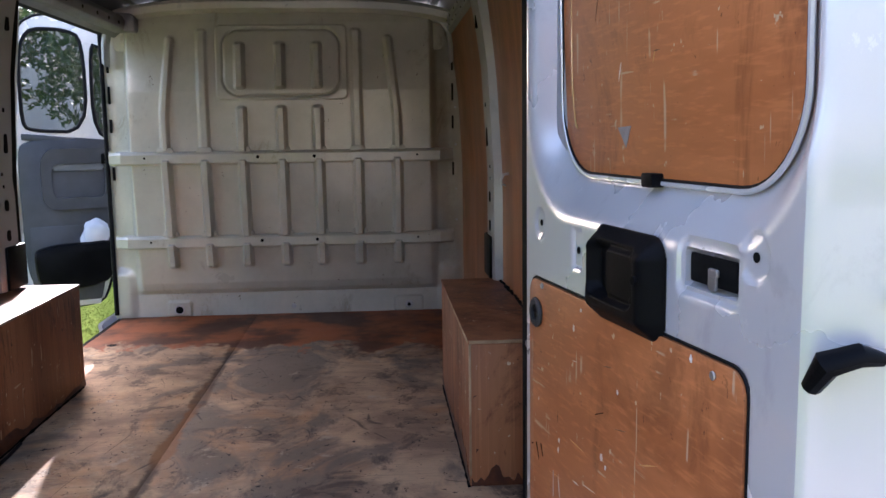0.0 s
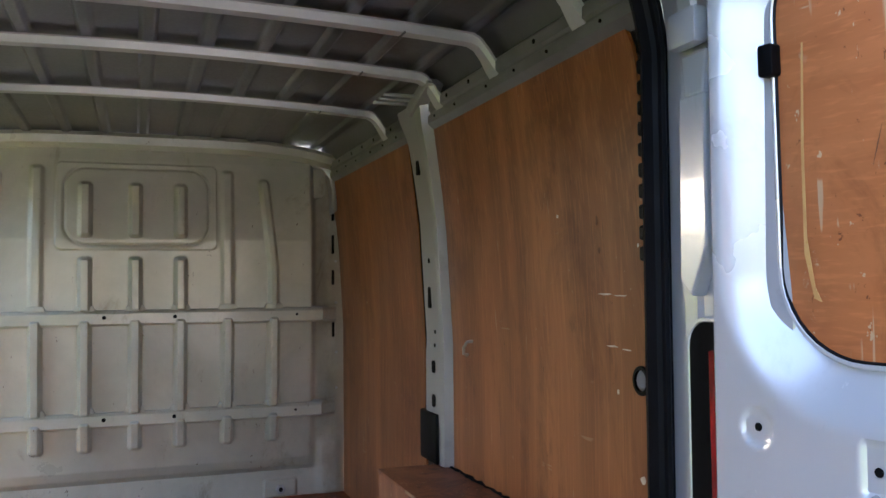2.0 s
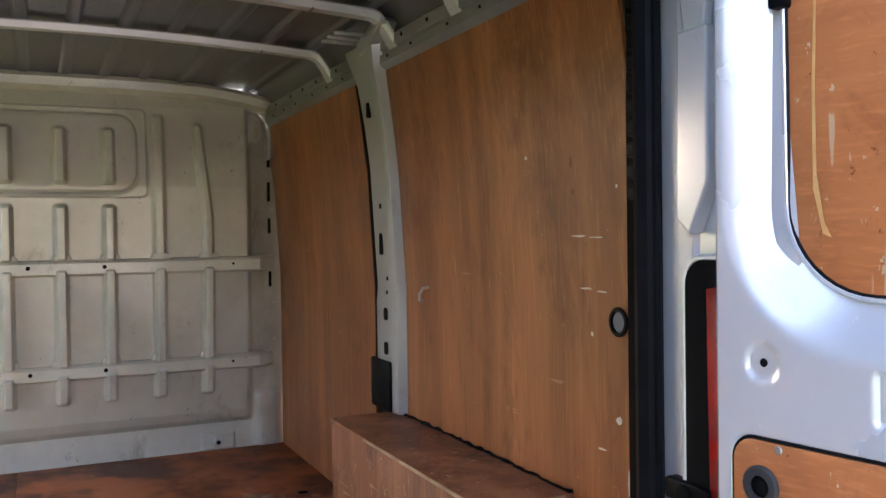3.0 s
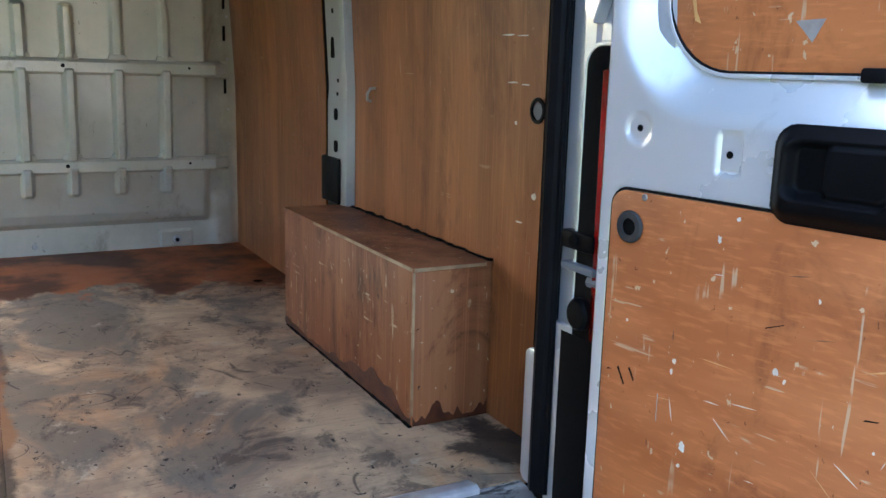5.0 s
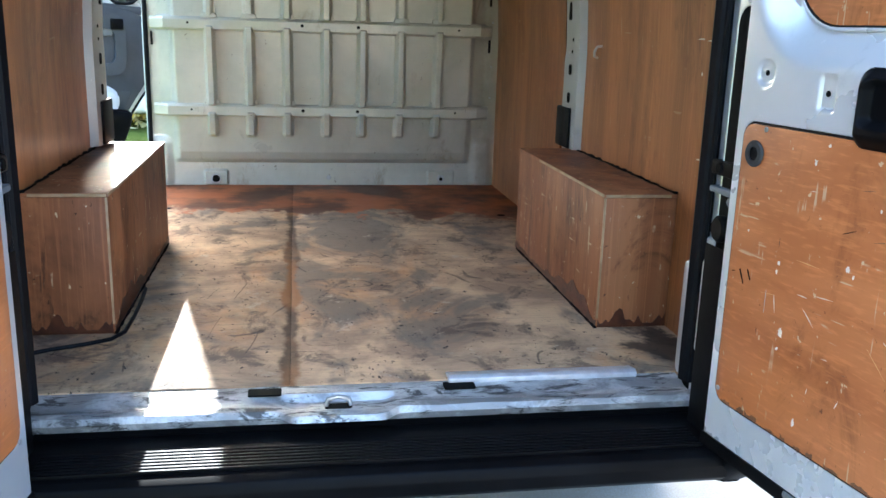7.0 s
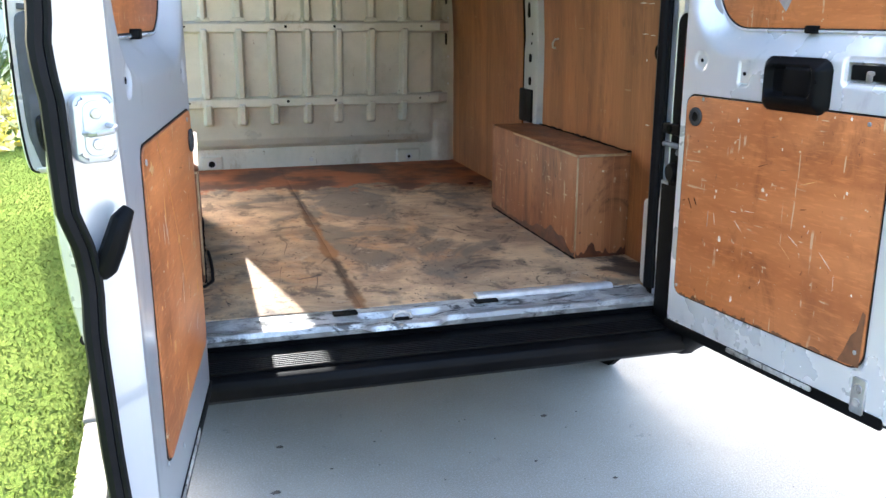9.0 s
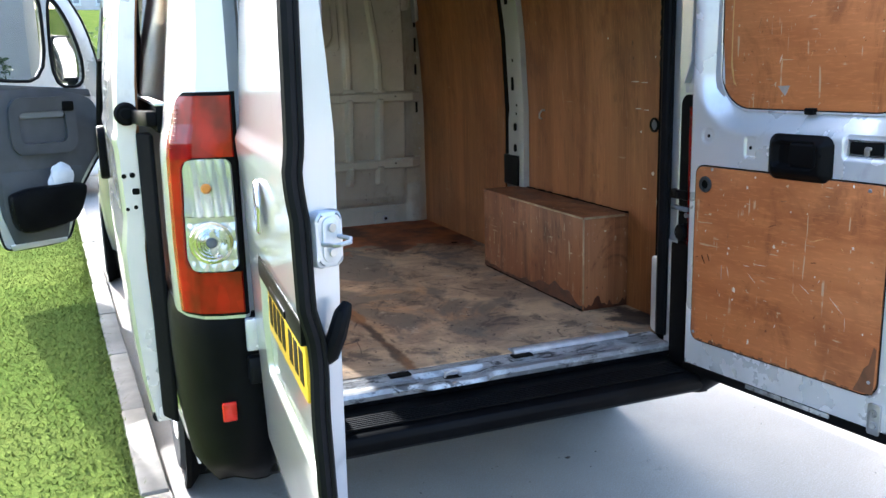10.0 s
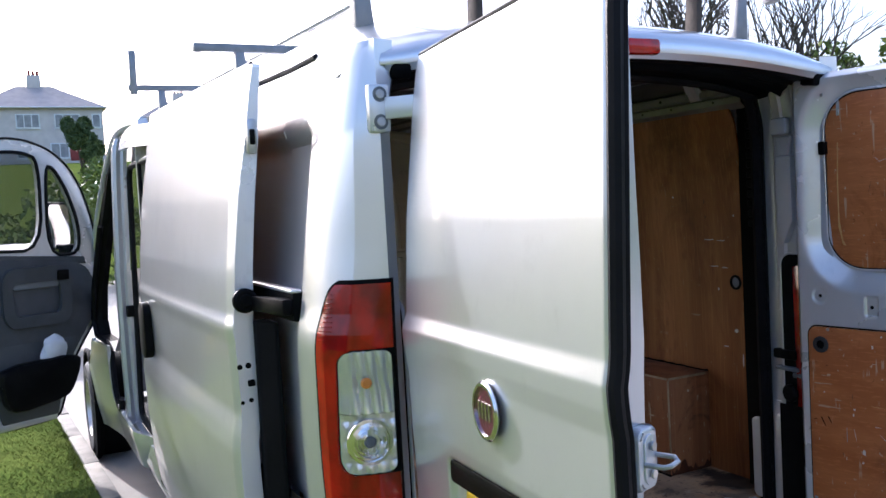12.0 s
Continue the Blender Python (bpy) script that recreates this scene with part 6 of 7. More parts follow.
def cab():
    """Cab shell, bonnet and screen, and the open left door."""
    # roof fairing and screen
    g = []
    for t in np.linspace(0, 1, 24):
        yy = 3.05 + 2.35 * t
        top = np.interp(t, [0, 0.30, 0.80, 1.0], [2.385, 2.32, 1.34, 1.04])
        half = np.interp(t, [0, 0.35, 0.8, 1.0], [0.91, 0.86, 0.92, 0.80])
        g.append([(sx * half * k, yy + 0.12 * (1 - k * k) * t, top - 0.06 * k ** 4) for sx, k in ((-1, 1), (-1, 0.8), (-1, 0.5), (1, 0), (1, 0.5), (1, 0.8), (1, 1))])
    g = np.array(g)
    screen = np.zeros((23, 6), bool)
    screen[9:18] = True
    c = sheet("cab_roof", g, SILVER, van, "silver cab roof and bonnet", keep=~screen)
    sheet("windscreen", g - np.array([0, 0, 0.004]), GLASS, c, "windscreen glass", keep=screen)
    zz = np.linspace(0.28, 1.02, 10)
    g = np.array([[(sx * k * np.interp(z, [0.28, 0.6, 1.02], [0.93, 0.95, 0.80]), 5.45 + 0.10 * (1 - k ** 2) - 0.5 * k ** 4 * 0.5, z) for sx, k in ((-1, 1), (-1, 0.85), (-1, 0.5), (1, 0), (1, 0.5), (1, 0.85), (1, 1))] for z in zz])
    sheet("front_bumper", g, GREYP, c, "grey front bumper")
    part("dashboard", box(-0.84, 0.84, 3.75, 4.25, 0.92, 1.08, 0.05), BLACK, c, "dark dashboard")
    for sx in (-0.5, 0.5):
        part("cab_seat", box(sx - 0.25, sx + 0.25, 3.12, 3.30, 0.75, 1.75, 0.06), GREYP, c, "grey cab seat")
    part("cab_floor", box(-0.93, 0.93, 3.0, 4.3, 0.36, 0.45, 0.01), DARK, c)
    # pillars of the left side
    poly = [(-1.062, 3.55), (-1.062, 3.462), (-1.043, 3.450), (-1.018, 3.462), (-1.003, 3.448), (-0.980, 3.448), (-0.984, 3.475), (-0.990, 3.500), (-0.998, 3.56)]
    g = np.array([[(px + 0.25 * (1.02 - float(skin(z))), py, z) for px, py in poly] for z in np.linspace(0.45, 2.24, 40)])
    p = sheet("door_pillar", g, SILVER_FLAT, van, "silver pressed door pillar behind the cab")
    for zc in (1.99, 1.94, 0.70, 0.65, 0.60):
        part("pillar_bolt", disc((-0.990 + 0.25 * (1.02 - float(skin(zc))), 3.448, zc), (0, -1, 0), 0.011, 0.008, 10, 0.003), METAL, p)
    ring = [(-0.985 + 0.06 * max(0, (z - 1.5)) - float(flank(np.array(y))), y, z) for y, z in ((3.56, 0.60), (3.60, 0.52), (3.74, 0.52), (3.84, 0.62), (3.88, 0.86), (4.0, 0.92), (4.22, 0.94), (4.28, 1.04), (4.22, 1.26), (3.98, 1.70), (3.76, 2.04))]
    sheet("a_pillar_trim", np.array([[(q[0] + dx, q[1] + dy, q[2]) for dx, dy in ((0.0, 0.05), (0.01, 0.0), (0.05, -0.02), (0.09, 0.0))] for q in ring[5:]]), BLACK, van, "black trim inside the windscreen pillar")
    # roof edge over the cab door, bending down into the windscreen pillar
    arch = ((-0.931, 3.08, 2.331), (-0.985, 3.30, 2.337), (-1.011, 3.60, 2.309), (-1.039, 3.90, 2.152), (-1.069, 4.15, 1.937), (-1.105, 4.30, 1.706), (-1.142, 4.40, 1.385), (-1.165, 4.40, 1.06))
    fine = [Vector(a).lerp(Vector(b), k / 4) for a, b in zip(arch, arch[1:]) for k in range(4)] + [Vector(arch[-1])]
    for _ in range(3):
        fine = fine[:1] + [(a + b * 2 + c2) / 4 for a, b, c2 in zip(fine, fine[1:], fine[2:])] + fine[-1:]
    part("cab_arch", tube([q + Vector((0.035, 0, -0.03)) for q in fine], 0.034, 10), SILVER, van, "silver roof edge and windscreen pillar over the cab door")
    part("arch_seal", tube([q + Vector((0.045, -0.035, -0.075)) for q in fine], 0.026, 8), RUBBER, van, "black rubber seal inside the cab door opening")
    part("cab_side_trim", prism([(3.16, 0.46), (3.80, 0.46), (3.92, 0.84), (4.26, 0.94), (4.20, 1.12), (3.74, 1.10), (3.16, 1.02)], "x", -0.86, -0.80, 0.01), GREYP, van, "dark grey seat base and dashboard side")
    part("cab_seal", tube(ring[:10], 0.02, 8), RUBBER, van, "black rubber seal round the cab door opening")


def cab_door():
    """u runs from the hinge to the free edge, v into the cab side."""
    o = Vector((-1.116, 4.36, 0))
    u_dir = Vector((-0.90, -0.42, 0)).normalized()
    v_dir = Vector((-u_dir.y, u_dir.x, 0))
    if v_dir.y > 0:
        v_dir = -v_dir
    L, SHORT = 1.06, 0.80

    def lift(z):
        return 0.40 + (z - 0.46) * 1.162

    def warp(bm, lean=True):
        for w in bm.verts:
            u, v, z = w.co
            v2 = v + (0.10 * max(0, z - 1.25) if lean else 0)
            w.co = o + u_dir * u * SHORT + v_dir * v2 + Vector((0, 0, lift(z)))
        return bm

    outline = [(0.44, 0.47), (0.95, 0.46), (1.02, 0.50), (L, 0.80), (L, 1.55), (1.02, 1.92), (0.94, 2.05), (0.80, 2.10), (0.60, 2.09), (0.40, 2.04), (0.24, 1.95), (0.11, 1.80), (0.0, 1.55), (-0.03, 1.32), (0.0, 1.05), (0.14, 0.92), (0.29, 0.77), (0.38, 0.56)]
    win = [(0.48, 1.46), (0.92, 1.47), (0.965, 1.52), (0.965, 1.84), (0.93, 1.96), (0.86, 2.02), (0.62, 2.02), (0.485, 1.98)]
    quarter = [(0.15, 1.42), (0.43, 1.43), (0.43, 1.95), (0.36, 1.93), (0.25, 1.80), (0.15, 1.60)]

    def soft(loop, rounds=2):
        """Corners cut twice, so that the outline runs in curves."""
        for _ in range(rounds):
            loop = [q for a, b in zip(loop, loop[1:] + loop[:1]) for q in ((0.78 * a[0] + 0.22 * b[0], 0.78 * a[1] + 0.22 * b[1]), (0.22 * a[0] + 0.78 * b[0], 0.22 * a[1] + 0.78 * b[1]))]
        return loop

    outline, win, quarter = soft(outline), soft(win), soft(quarter)

    def ringed(name, loop, hole_list, v0, v1, material, parent, label=""):
        """A plate with holes, as a triangulated face with bridged loops."""
        bm = bmesh.new()
        edges = []
        for pts in [loop] + hole_list:
            vs = [bm.verts.new((p, v0, q)) for p, q in pts]
            edges += [bm.edges.new((a, b)) for a, b in zip(vs, vs[1:] + vs[:1])]
        bmesh.ops.triangle_fill(bm, edges=edges, use_beauty=True)
        geom = bmesh.ops.extrude_face_region(bm, geom=bm.faces[:])
        bmesh.ops.translate(bm, verts=[e for e in geom["geom"] if isinstance(e, bmesh.types.BMVert)], vec=(0, v1 - v0, 0))
        return part(name, warp(bm), material, parent, label, angle=30)

    d = ringed("cab_door", outline, [win, quarter], -0.03, 0.03, SILVER_IN, van, "silver cab door standing open, grey inner trim")
    for loop in (win, quarter):
        bm = prism(loop, "y", -0.004, 0.0)
        ob = part("window_glass", warp(bm), GLASS, d, "clear door glass")
        ob.visible_shadow = False
        ring = [o + u_dir * p * SHORT + v_dir * (0.03 + 0.10 * max(0, q - 1.25)) + Vector((0, 0, lift(q))) for p, q in loop]
        part("window_seal", tube(ring + ring[:1], 0.012, 6), RUBBER, d, "black window seal")
    trim = part("trim_panel", warp(prism(soft([(0.42, 0.58), (0.95, 0.58), (1.01, 0.72), (1.02, 1.32), (0.99, 1.42), (0.50, 1.42), (0.12, 1.37), (0.02, 1.24), (0.04, 1.06), (0.18, 0.93), (0.32, 0.78)]), "y", 0.028, 0.055, 0.012)), TRIM, d, "grey plastic door trim")
    part("trim_panel", warp(prism([(0.45, 0.50), (0.92, 0.50), (0.97, 0.62), (0.97, 0.94), (0.24, 0.94), (0.36, 0.75)], "y", 0.04, 0.06, 0.01)), TRIM, d, "grey lower door trim")
    ringed("armrest_frame", round_rect(0.28, 0.86, 1.03, 1.37, 0.10), [round_rect(0.37, 0.78, 1.095, 1.285, 0.05)[::-1]], 0.05, 0.095, TRIM, d, "moulded grey armrest frame")
    part("armrest_recess", warp(prism(round_rect(0.37, 0.78, 1.095, 1.285, 0.05), "y", 0.054, 0.058)), BLACK, d)
    part("grab_bar", warp(prism(round_rect(0.38, 0.77, 1.245, 1.285, 0.015), "y", 0.062, 0.085, 0.006)), GREYP, d, "grey grab bar")
    part("window_switch", warp(box(0.30, 0.40, 0.085, 0.11, 1.28, 1.34, 0.01)), BLACK, d)
    part("door_pocket", warp(prism(soft([(0.42, 0.60), (0.86, 0.56), (0.93, 0.62), (0.95, 0.72), (0.95, 0.83), (0.27, 0.85), (0.29, 0.76), (0.35, 0.66)], 1), "y", 0.06, 0.17, 0.03)), BLACK, d, "black plastic door pocket")
    part("window_ledge", warp(prism([(0.10, 1.36), (0.98, 1.42), (0.98, 1.455), (0.12, 1.405)], "y", 0.03, 0.05, 0.006)), TRIM, d)
    part("lower_sill", warp(prism([(0.46, 0.47), (0.94, 0.46), (0.96, 0.50), (0.45, 0.50)], "y", 0.02, 0.045, 0.006)), SILVER, d)
    mirror = part("wing_mirror", warp(prism(round_rect(0.08, 0.30, 1.45, 1.74, 0.05), "y", -0.22, -0.14, 0.03), False), BLACK, d, "black wing mirror")
    part("mirror_glass", warp(prism(round_rect(0.095, 0.285, 1.465, 1.725, 0.045), "y", -0.139, -0.135), False), MIRROR, d, "mirror glass")
    part("mirror_arm", warp(box(0.06, 0.18, -0.18, -0.03, 1.40, 1.48, 0.02), False), BLACK, d)
    for zz in (1.25, 1.10):
        part("edge_latch", warp(box(L - 0.004, L + 0.004, -0.012, 0.012, zz - 0.02, zz + 0.02, 0.002), False), BLACK, d)
    ring = [o + u_dir * p * SHORT + v_dir * (0.035 + 0.10 * max(0, q - 1.25)) + Vector((0, 0, lift(q))) for p, q in outline]
    part("door_seal", tube(ring + ring[:1], 0.008, 6), RUBBER, d)
    # crumpled paper in the pocket
    bm = bmesh.new()
    bmesh.ops.create_icosphere(bm, subdivisions=3, radius=0.09)
    for w in bm.verts:
        n = noise.noise(w.co * 14)
        w.co = Vector((w.co.x * 1.25, w.co.y * 0.35, w.co.z * 0.9)) * (1 + 0.5 * n)
        w.co += Vector((0.49, 0.10, 0.885))
    tagged(part("crumpled_paper", warp(bm, False), PAPER, None), "crumpled white paper stuffed into the cab door pocket", "paper")
REAR_AXLE, FRONT_AXLE = 0.88, 4.72
SLIDE_Y0, SLIDE_Y1 = 1.66, 3.44


def kerb_x(y):
    return -1.03 - 0.040 * y


def rise(y):
    return 7.0 * smooth(y, 22.0, 84.0)


def surroundings():
    # one sheet of ground out to the horizon
    xs = np.unique(np.concatenate([np.linspace(-2500, -60, 14), np.linspace(-60, 60, 61), np.linspace(60, 2500, 14), np.arange(-3.0, 0.9, 0.04)]))
    ys = np.unique(np.concatenate([np.linspace(-2500, -60, 14), np.linspace(-60, 120, 91), np.linspace(120, 3000, 14)]))
    X, Y = np.meshgrid(xs, ys)
    Z = np.where(X < kerb_x(np.clip(Y, -40, 22)) - 0.08, 0.075, -0.03) + rise(Y)
    tagged(sheet("ground", np.stack([X, Y, Z], -1), GROUND), "grass verge and open ground", "ground", kind="structure")
    # road slab
    n = 40
    ry = np.linspace(-45, 24, n)
    g = np.array([[(kerb_x(y) + (9.0 - kerb_x(y)) * k, y, 0.0 + float(rise(np.array(y)))) for k in np.linspace(0, 1, 24)] for y in ry])
    tagged(sheet("road", g[:, ::-1][:, ::-1], ROAD), "pale worn tarmac drive in sun and shade", "road", kind="structure")
    # kerb stones along the verge
    kerb = thing("kerb", "weathered concrete kerb edging the grass", "kerb", kind="structure")
    rnd = random.Random(3)
    y = -11.2
    while y < 16:
        L = 0.90
        yc = y + L / 2
        m = Matrix.Translation((kerb_x(yc) - 0.052 + rnd.uniform(-0.004, 0.004), yc, rnd.uniform(-0.004, 0.004))) @ Matrix.Rotation(math.atan(0.040) + rnd.uniform(-0.006, 0.006), 4, "Z")
        part("kerb_stone", box(-0.052, 0.052, -L / 2 + 0.005, L / 2 - 0.005, -0.12, 0.085, 0.012, m), KERB, kerb)
        y += L
    # clipped grass on the verge
    N = 130000
    r = np.random.RandomState(4)
    gy = -1.5 + 12.5 * r.rand(N) ** 1.25
    gx = kerb_x(gy) - 0.105 - 3.6 * r.rand(N) ** 1.5
    h = 0.010 + 0.018 * r.rand(N) ** 2
    a = r.rand(N) * 2 * np.pi
    w = 0.0035 + 0.003 * r.rand(N)
    lean = r.randn(N, 2) * 0.024
    base = np.stack([gx, gy, np.full(N, 0.07)], -1)
    d = np.stack([np.cos(a) * w, np.sin(a) * w, 0 * a], -1)
    tip = base + np.stack([lean[:, 0], lean[:, 1], h], -1)
    V = np.stack([base - d, base + d, tip], 1).reshape(-1, 3)
    me = bpy.data.meshes.new("grass")
    me.from_pydata(V.tolist(), [], np.arange(3 * N).reshape(-1, 3).tolist())
    me.update()
    tagged(link("grass", me, BLADE, None, "", False), "short bright green mown grass", "grass", kind="stuff")


def litter():
    """Bits of leaf and grit scattered over the tarmac."""
    rnd = random.Random(41)
    bm = bmesh.new()
    for _ in range(110):
        cx, cy = rnd.uniform(-0.75, 2.6), rnd.uniform(-2.2, 0.4)
        r, turn = 0.004 + 0.016 * rnd.random() ** 3, rnd.uniform(0, 6.28)
        low = [bm.verts.new((cx + r * q * math.cos(turn + a), cy + r * q * w * math.sin(turn + a), 0.001)) for a, q, w in [(k * 1.047, rnd.uniform(0.5, 1.2), rnd.uniform(0.4, 1.0)) for k in range(6)]]
        top = bm.verts.new((cx, cy, 0.003 + 0.3 * r))
        for a, b in zip(low, low[1:] + low[:1]):
            bm.faces.new((a, b, top))
    tagged(part("leaf_litter", bm, BARK), "scattered dark leaf bits and grit on the tarmac", "litter", kind="stuff")


def light_walls():
    """Unseen plain walls behind and beside the camera, added to shape the low light."""
    tagged(part("light_wall_south", box(-60, 60, -24.6, -24.0, -0.5, 6.0, 0.05), BACKWALL), "unseen plain wall added to hold back low sky light from behind", "wall", kind="structure")
    tagged(part("light_wall_west", box(-22.6, -22.0, -24.0, 20.0, -0.5, 2.4, 0.05), BACKWALL), "unseen plain wall added to hold back low sky light from the left", "wall", kind="structure")


def roof_rack():
    rk = thing("roof_rack", "galvanised steel ladder rack on the van roof", "roof rack")
    for y in (0.05, 1.40, 3.30):
        up = float(climb(y))
        low = 0.045 if y == 1.40 else 0.0
        part("crossbar", box(-0.93, 0.88, y - 0.02, y + 0.02, 2.42 + up - low, 2.455 + up - low, 0.004), RACK, rk)
        for sx in (-1, 1):
            part("foot", prism([(sx * 0.70, 2.23 + up), (sx * 0.76, 2.22 + up), (sx * 0.76, 2.422 + up - low), (sx * 0.72, 2.422 + up - low)], "y", y - 0.02, y + 0.02, 0.004), RACK, rk)
    for y in (0.05, 3.30):
        for sx in (-1, 1):
            part("upright", box(*sorted((sx * 0.90 - 0.02, sx * 0.90 + 0.02)), y - 0.022, y + 0.022, 2.40 + float(climb(y)), 2.66 + float(climb(y)), 0.004), RACK, rk)
    for xx in (-0.45, 0.45):
        part("side_bar", tube([(xx, -0.05, 2.475), (xx, 0.2, 2.475), (xx, 3.4, 2.475 + float(climb(3.4)))], 0.016, 8), RACK, rk)
    part("rear_roller", tube([(-0.80, -0.06, 2.52), (0.80, -0.06, 2.52)], 0.022, 10), METAL, rk, "bright rear loading roller")
    for xx in (-0.42, 0.42):
        part("roller_bracket", prism([(-0.08, 2.21), (-0.02, 2.22), (-0.04, 2.44), (-0.03, 2.52), (-0.08, 2.52), (-0.09, 2.44)], "x", xx - 0.012, xx + 0.012, 0.004), BARK, rk, "rusty roller bracket")


def house(at, w, d, base, eaves, ridge, windows, turn=0.0, hip=True, chimney=True, label="", red=()):
    h = thing("house", label, "house", at=at)
    h.rotation_euler = (0, 0, radians(turn))
    part("wall", box(-w / 2, w / 2, 0, d, base - 2.5, eaves, 0.02), RENDERING, h, "grey pebbledashed wall")
    o, k = 0.45, (d / 2 if hip else 0.0)
    bm = bmesh.new()
    lo = [bm.verts.new(p) for p in ((-w / 2 - o, -o, eaves), (w / 2 + o, -o, eaves), (w / 2 + o, d + o, eaves), (-w / 2 - o, d + o, eaves))]
    hi = [bm.verts.new((-w / 2 + k, d / 2, ridge)), bm.verts.new((w / 2 - k, d / 2, ridge))]
    for f in ((lo[0], lo[1], hi[1], hi[0]), (lo[1], lo[2], hi[1]), (lo[2], lo[3], hi[0], hi[1]), (lo[3], lo[0], hi[0]), tuple(lo[::-1])):
        bm.faces.new(f)
    roof_ob = part("roof", bm, SLATE, h, "grey slate hipped roof", smooth=False)
    if chimney:
        c = part("chimney", box(-0.6, 0.6, d / 2 - 0.35, d / 2 + 0.35, ridge - 0.6, ridge + 1.0, 0.03), RENDERING, roof_ob)
        for xx in (-0.35, 0.0, 0.35):
            part("chimney_pot", disc((xx, d / 2, ridge + 1.0), (0, 0, 1), 0.13, 0.45, 12, 0.02), BRICKRED, roof_ob)
    part("gutter", tube([(-w / 2 - o, -o - 0.04, eaves), (w / 2 + o, -o - 0.04, eaves)], 0.06, 6), WHITE, h)
    for x, z, ww, hh, n in windows:
        win = part("window", box(x - ww / 2, x + ww / 2, -0.05, 0.04, z - hh / 2, z + hh / 2, 0.01), WHITE, h, "white framed window")
        for i in range(n):
            pw = (ww - 0.14) / n
            part("pane", box(x - ww / 2 + 0.07 + i * pw + 0.04, x - ww / 2 + 0.07 + (i + 1) * pw - 0.04, -0.06, -0.045, z - hh / 2 + 0.1, z + hh / 2 - 0.1, 0), WINDOW, win)
        part("sill", box(x - ww / 2 - 0.06, x + ww / 2 + 0.06, -0.12, 0.02, z - hh / 2 - 0.09, z - hh / 2 - 0.02, 0.01), WHITE, win)
    for x, z, ww, hh in red:
        part("wall_panel", box(x - ww / 2, x + ww / 2, -0.04, 0.03, z - hh / 2, z + hh / 2, 0.01), BRICKRED, h, "red painted panel")
    return h


def clump(center, size, n, leaf, seed, flat=0.0):
    """Many small leaves in an uneven cloud of lumps; returns vertices and faces."""
    r = np.random.RandomState(seed)
    lumps = np.array(center) + (r.rand(14, 3) - 0.5) * np.array(size) * 1.1
    pick = lumps[r.randint(0, 14, n)]
    p = r.randn(n, 3)
    p /= np.linalg.norm(p, axis=1)[:, None]
    p = pick + p * np.array(size) * (0.20 + 0.09 * r.rand(n, 1))
    a, b = r.randn(n, 3), r.randn(n, 3)
    a /= np.linalg.norm(a, axis=1)[:, None]
    b -= a * (a * b).sum(1)[:, None]
    b /= np.linalg.norm(b, axis=1)[:, None]
    s = leaf * (0.6 + 0.8 * r.rand(n, 1))
    V = np.stack([p - a * s, p + b * s * 0.45, p + a * s, p - b * s * 0.45], 1).reshape(-1, 3)
    return V, np.arange(4 * n).reshape(-1, 4)


def leafy(name, at, size, n, leaf, material, seed, label, category, trunk=0.6):
    t = thing(name, label, category, at=at)
    V, F = clump((0, 0, trunk + size[2] * 0.55), size, n, leaf, seed)
    me = bpy.data.meshes.new("crown")
    me.from_pydata(V.tolist(), [], F.tolist())
    me.update()
    link("crown", me, material, t, "", False)
    part("trunk", tube([(0, 0, -0.4), (0.03, 0.02, trunk * 0.6), (0, 0.05, trunk + size[2] * 0.5)], [0.09, 0.07, 0.03], 8), BARK, t)
    rr = random.Random(seed)
    for k in range(4):
        a = rr.uniform(0, 6.28)
        part("limb", tube([(0, 0.03, trunk * 0.7), (0.2 * size[0] * math.cos(a), 0.2 * size[1] * math.sin(a), trunk + size[2] * 0.4), (0.33 * size[0] * math.cos(a), 0.33 * size[1] * math.sin(a), trunk + size[2] * 0.65)], [0.05, 0.03, 0.012], 6), BARK, t)
    return t


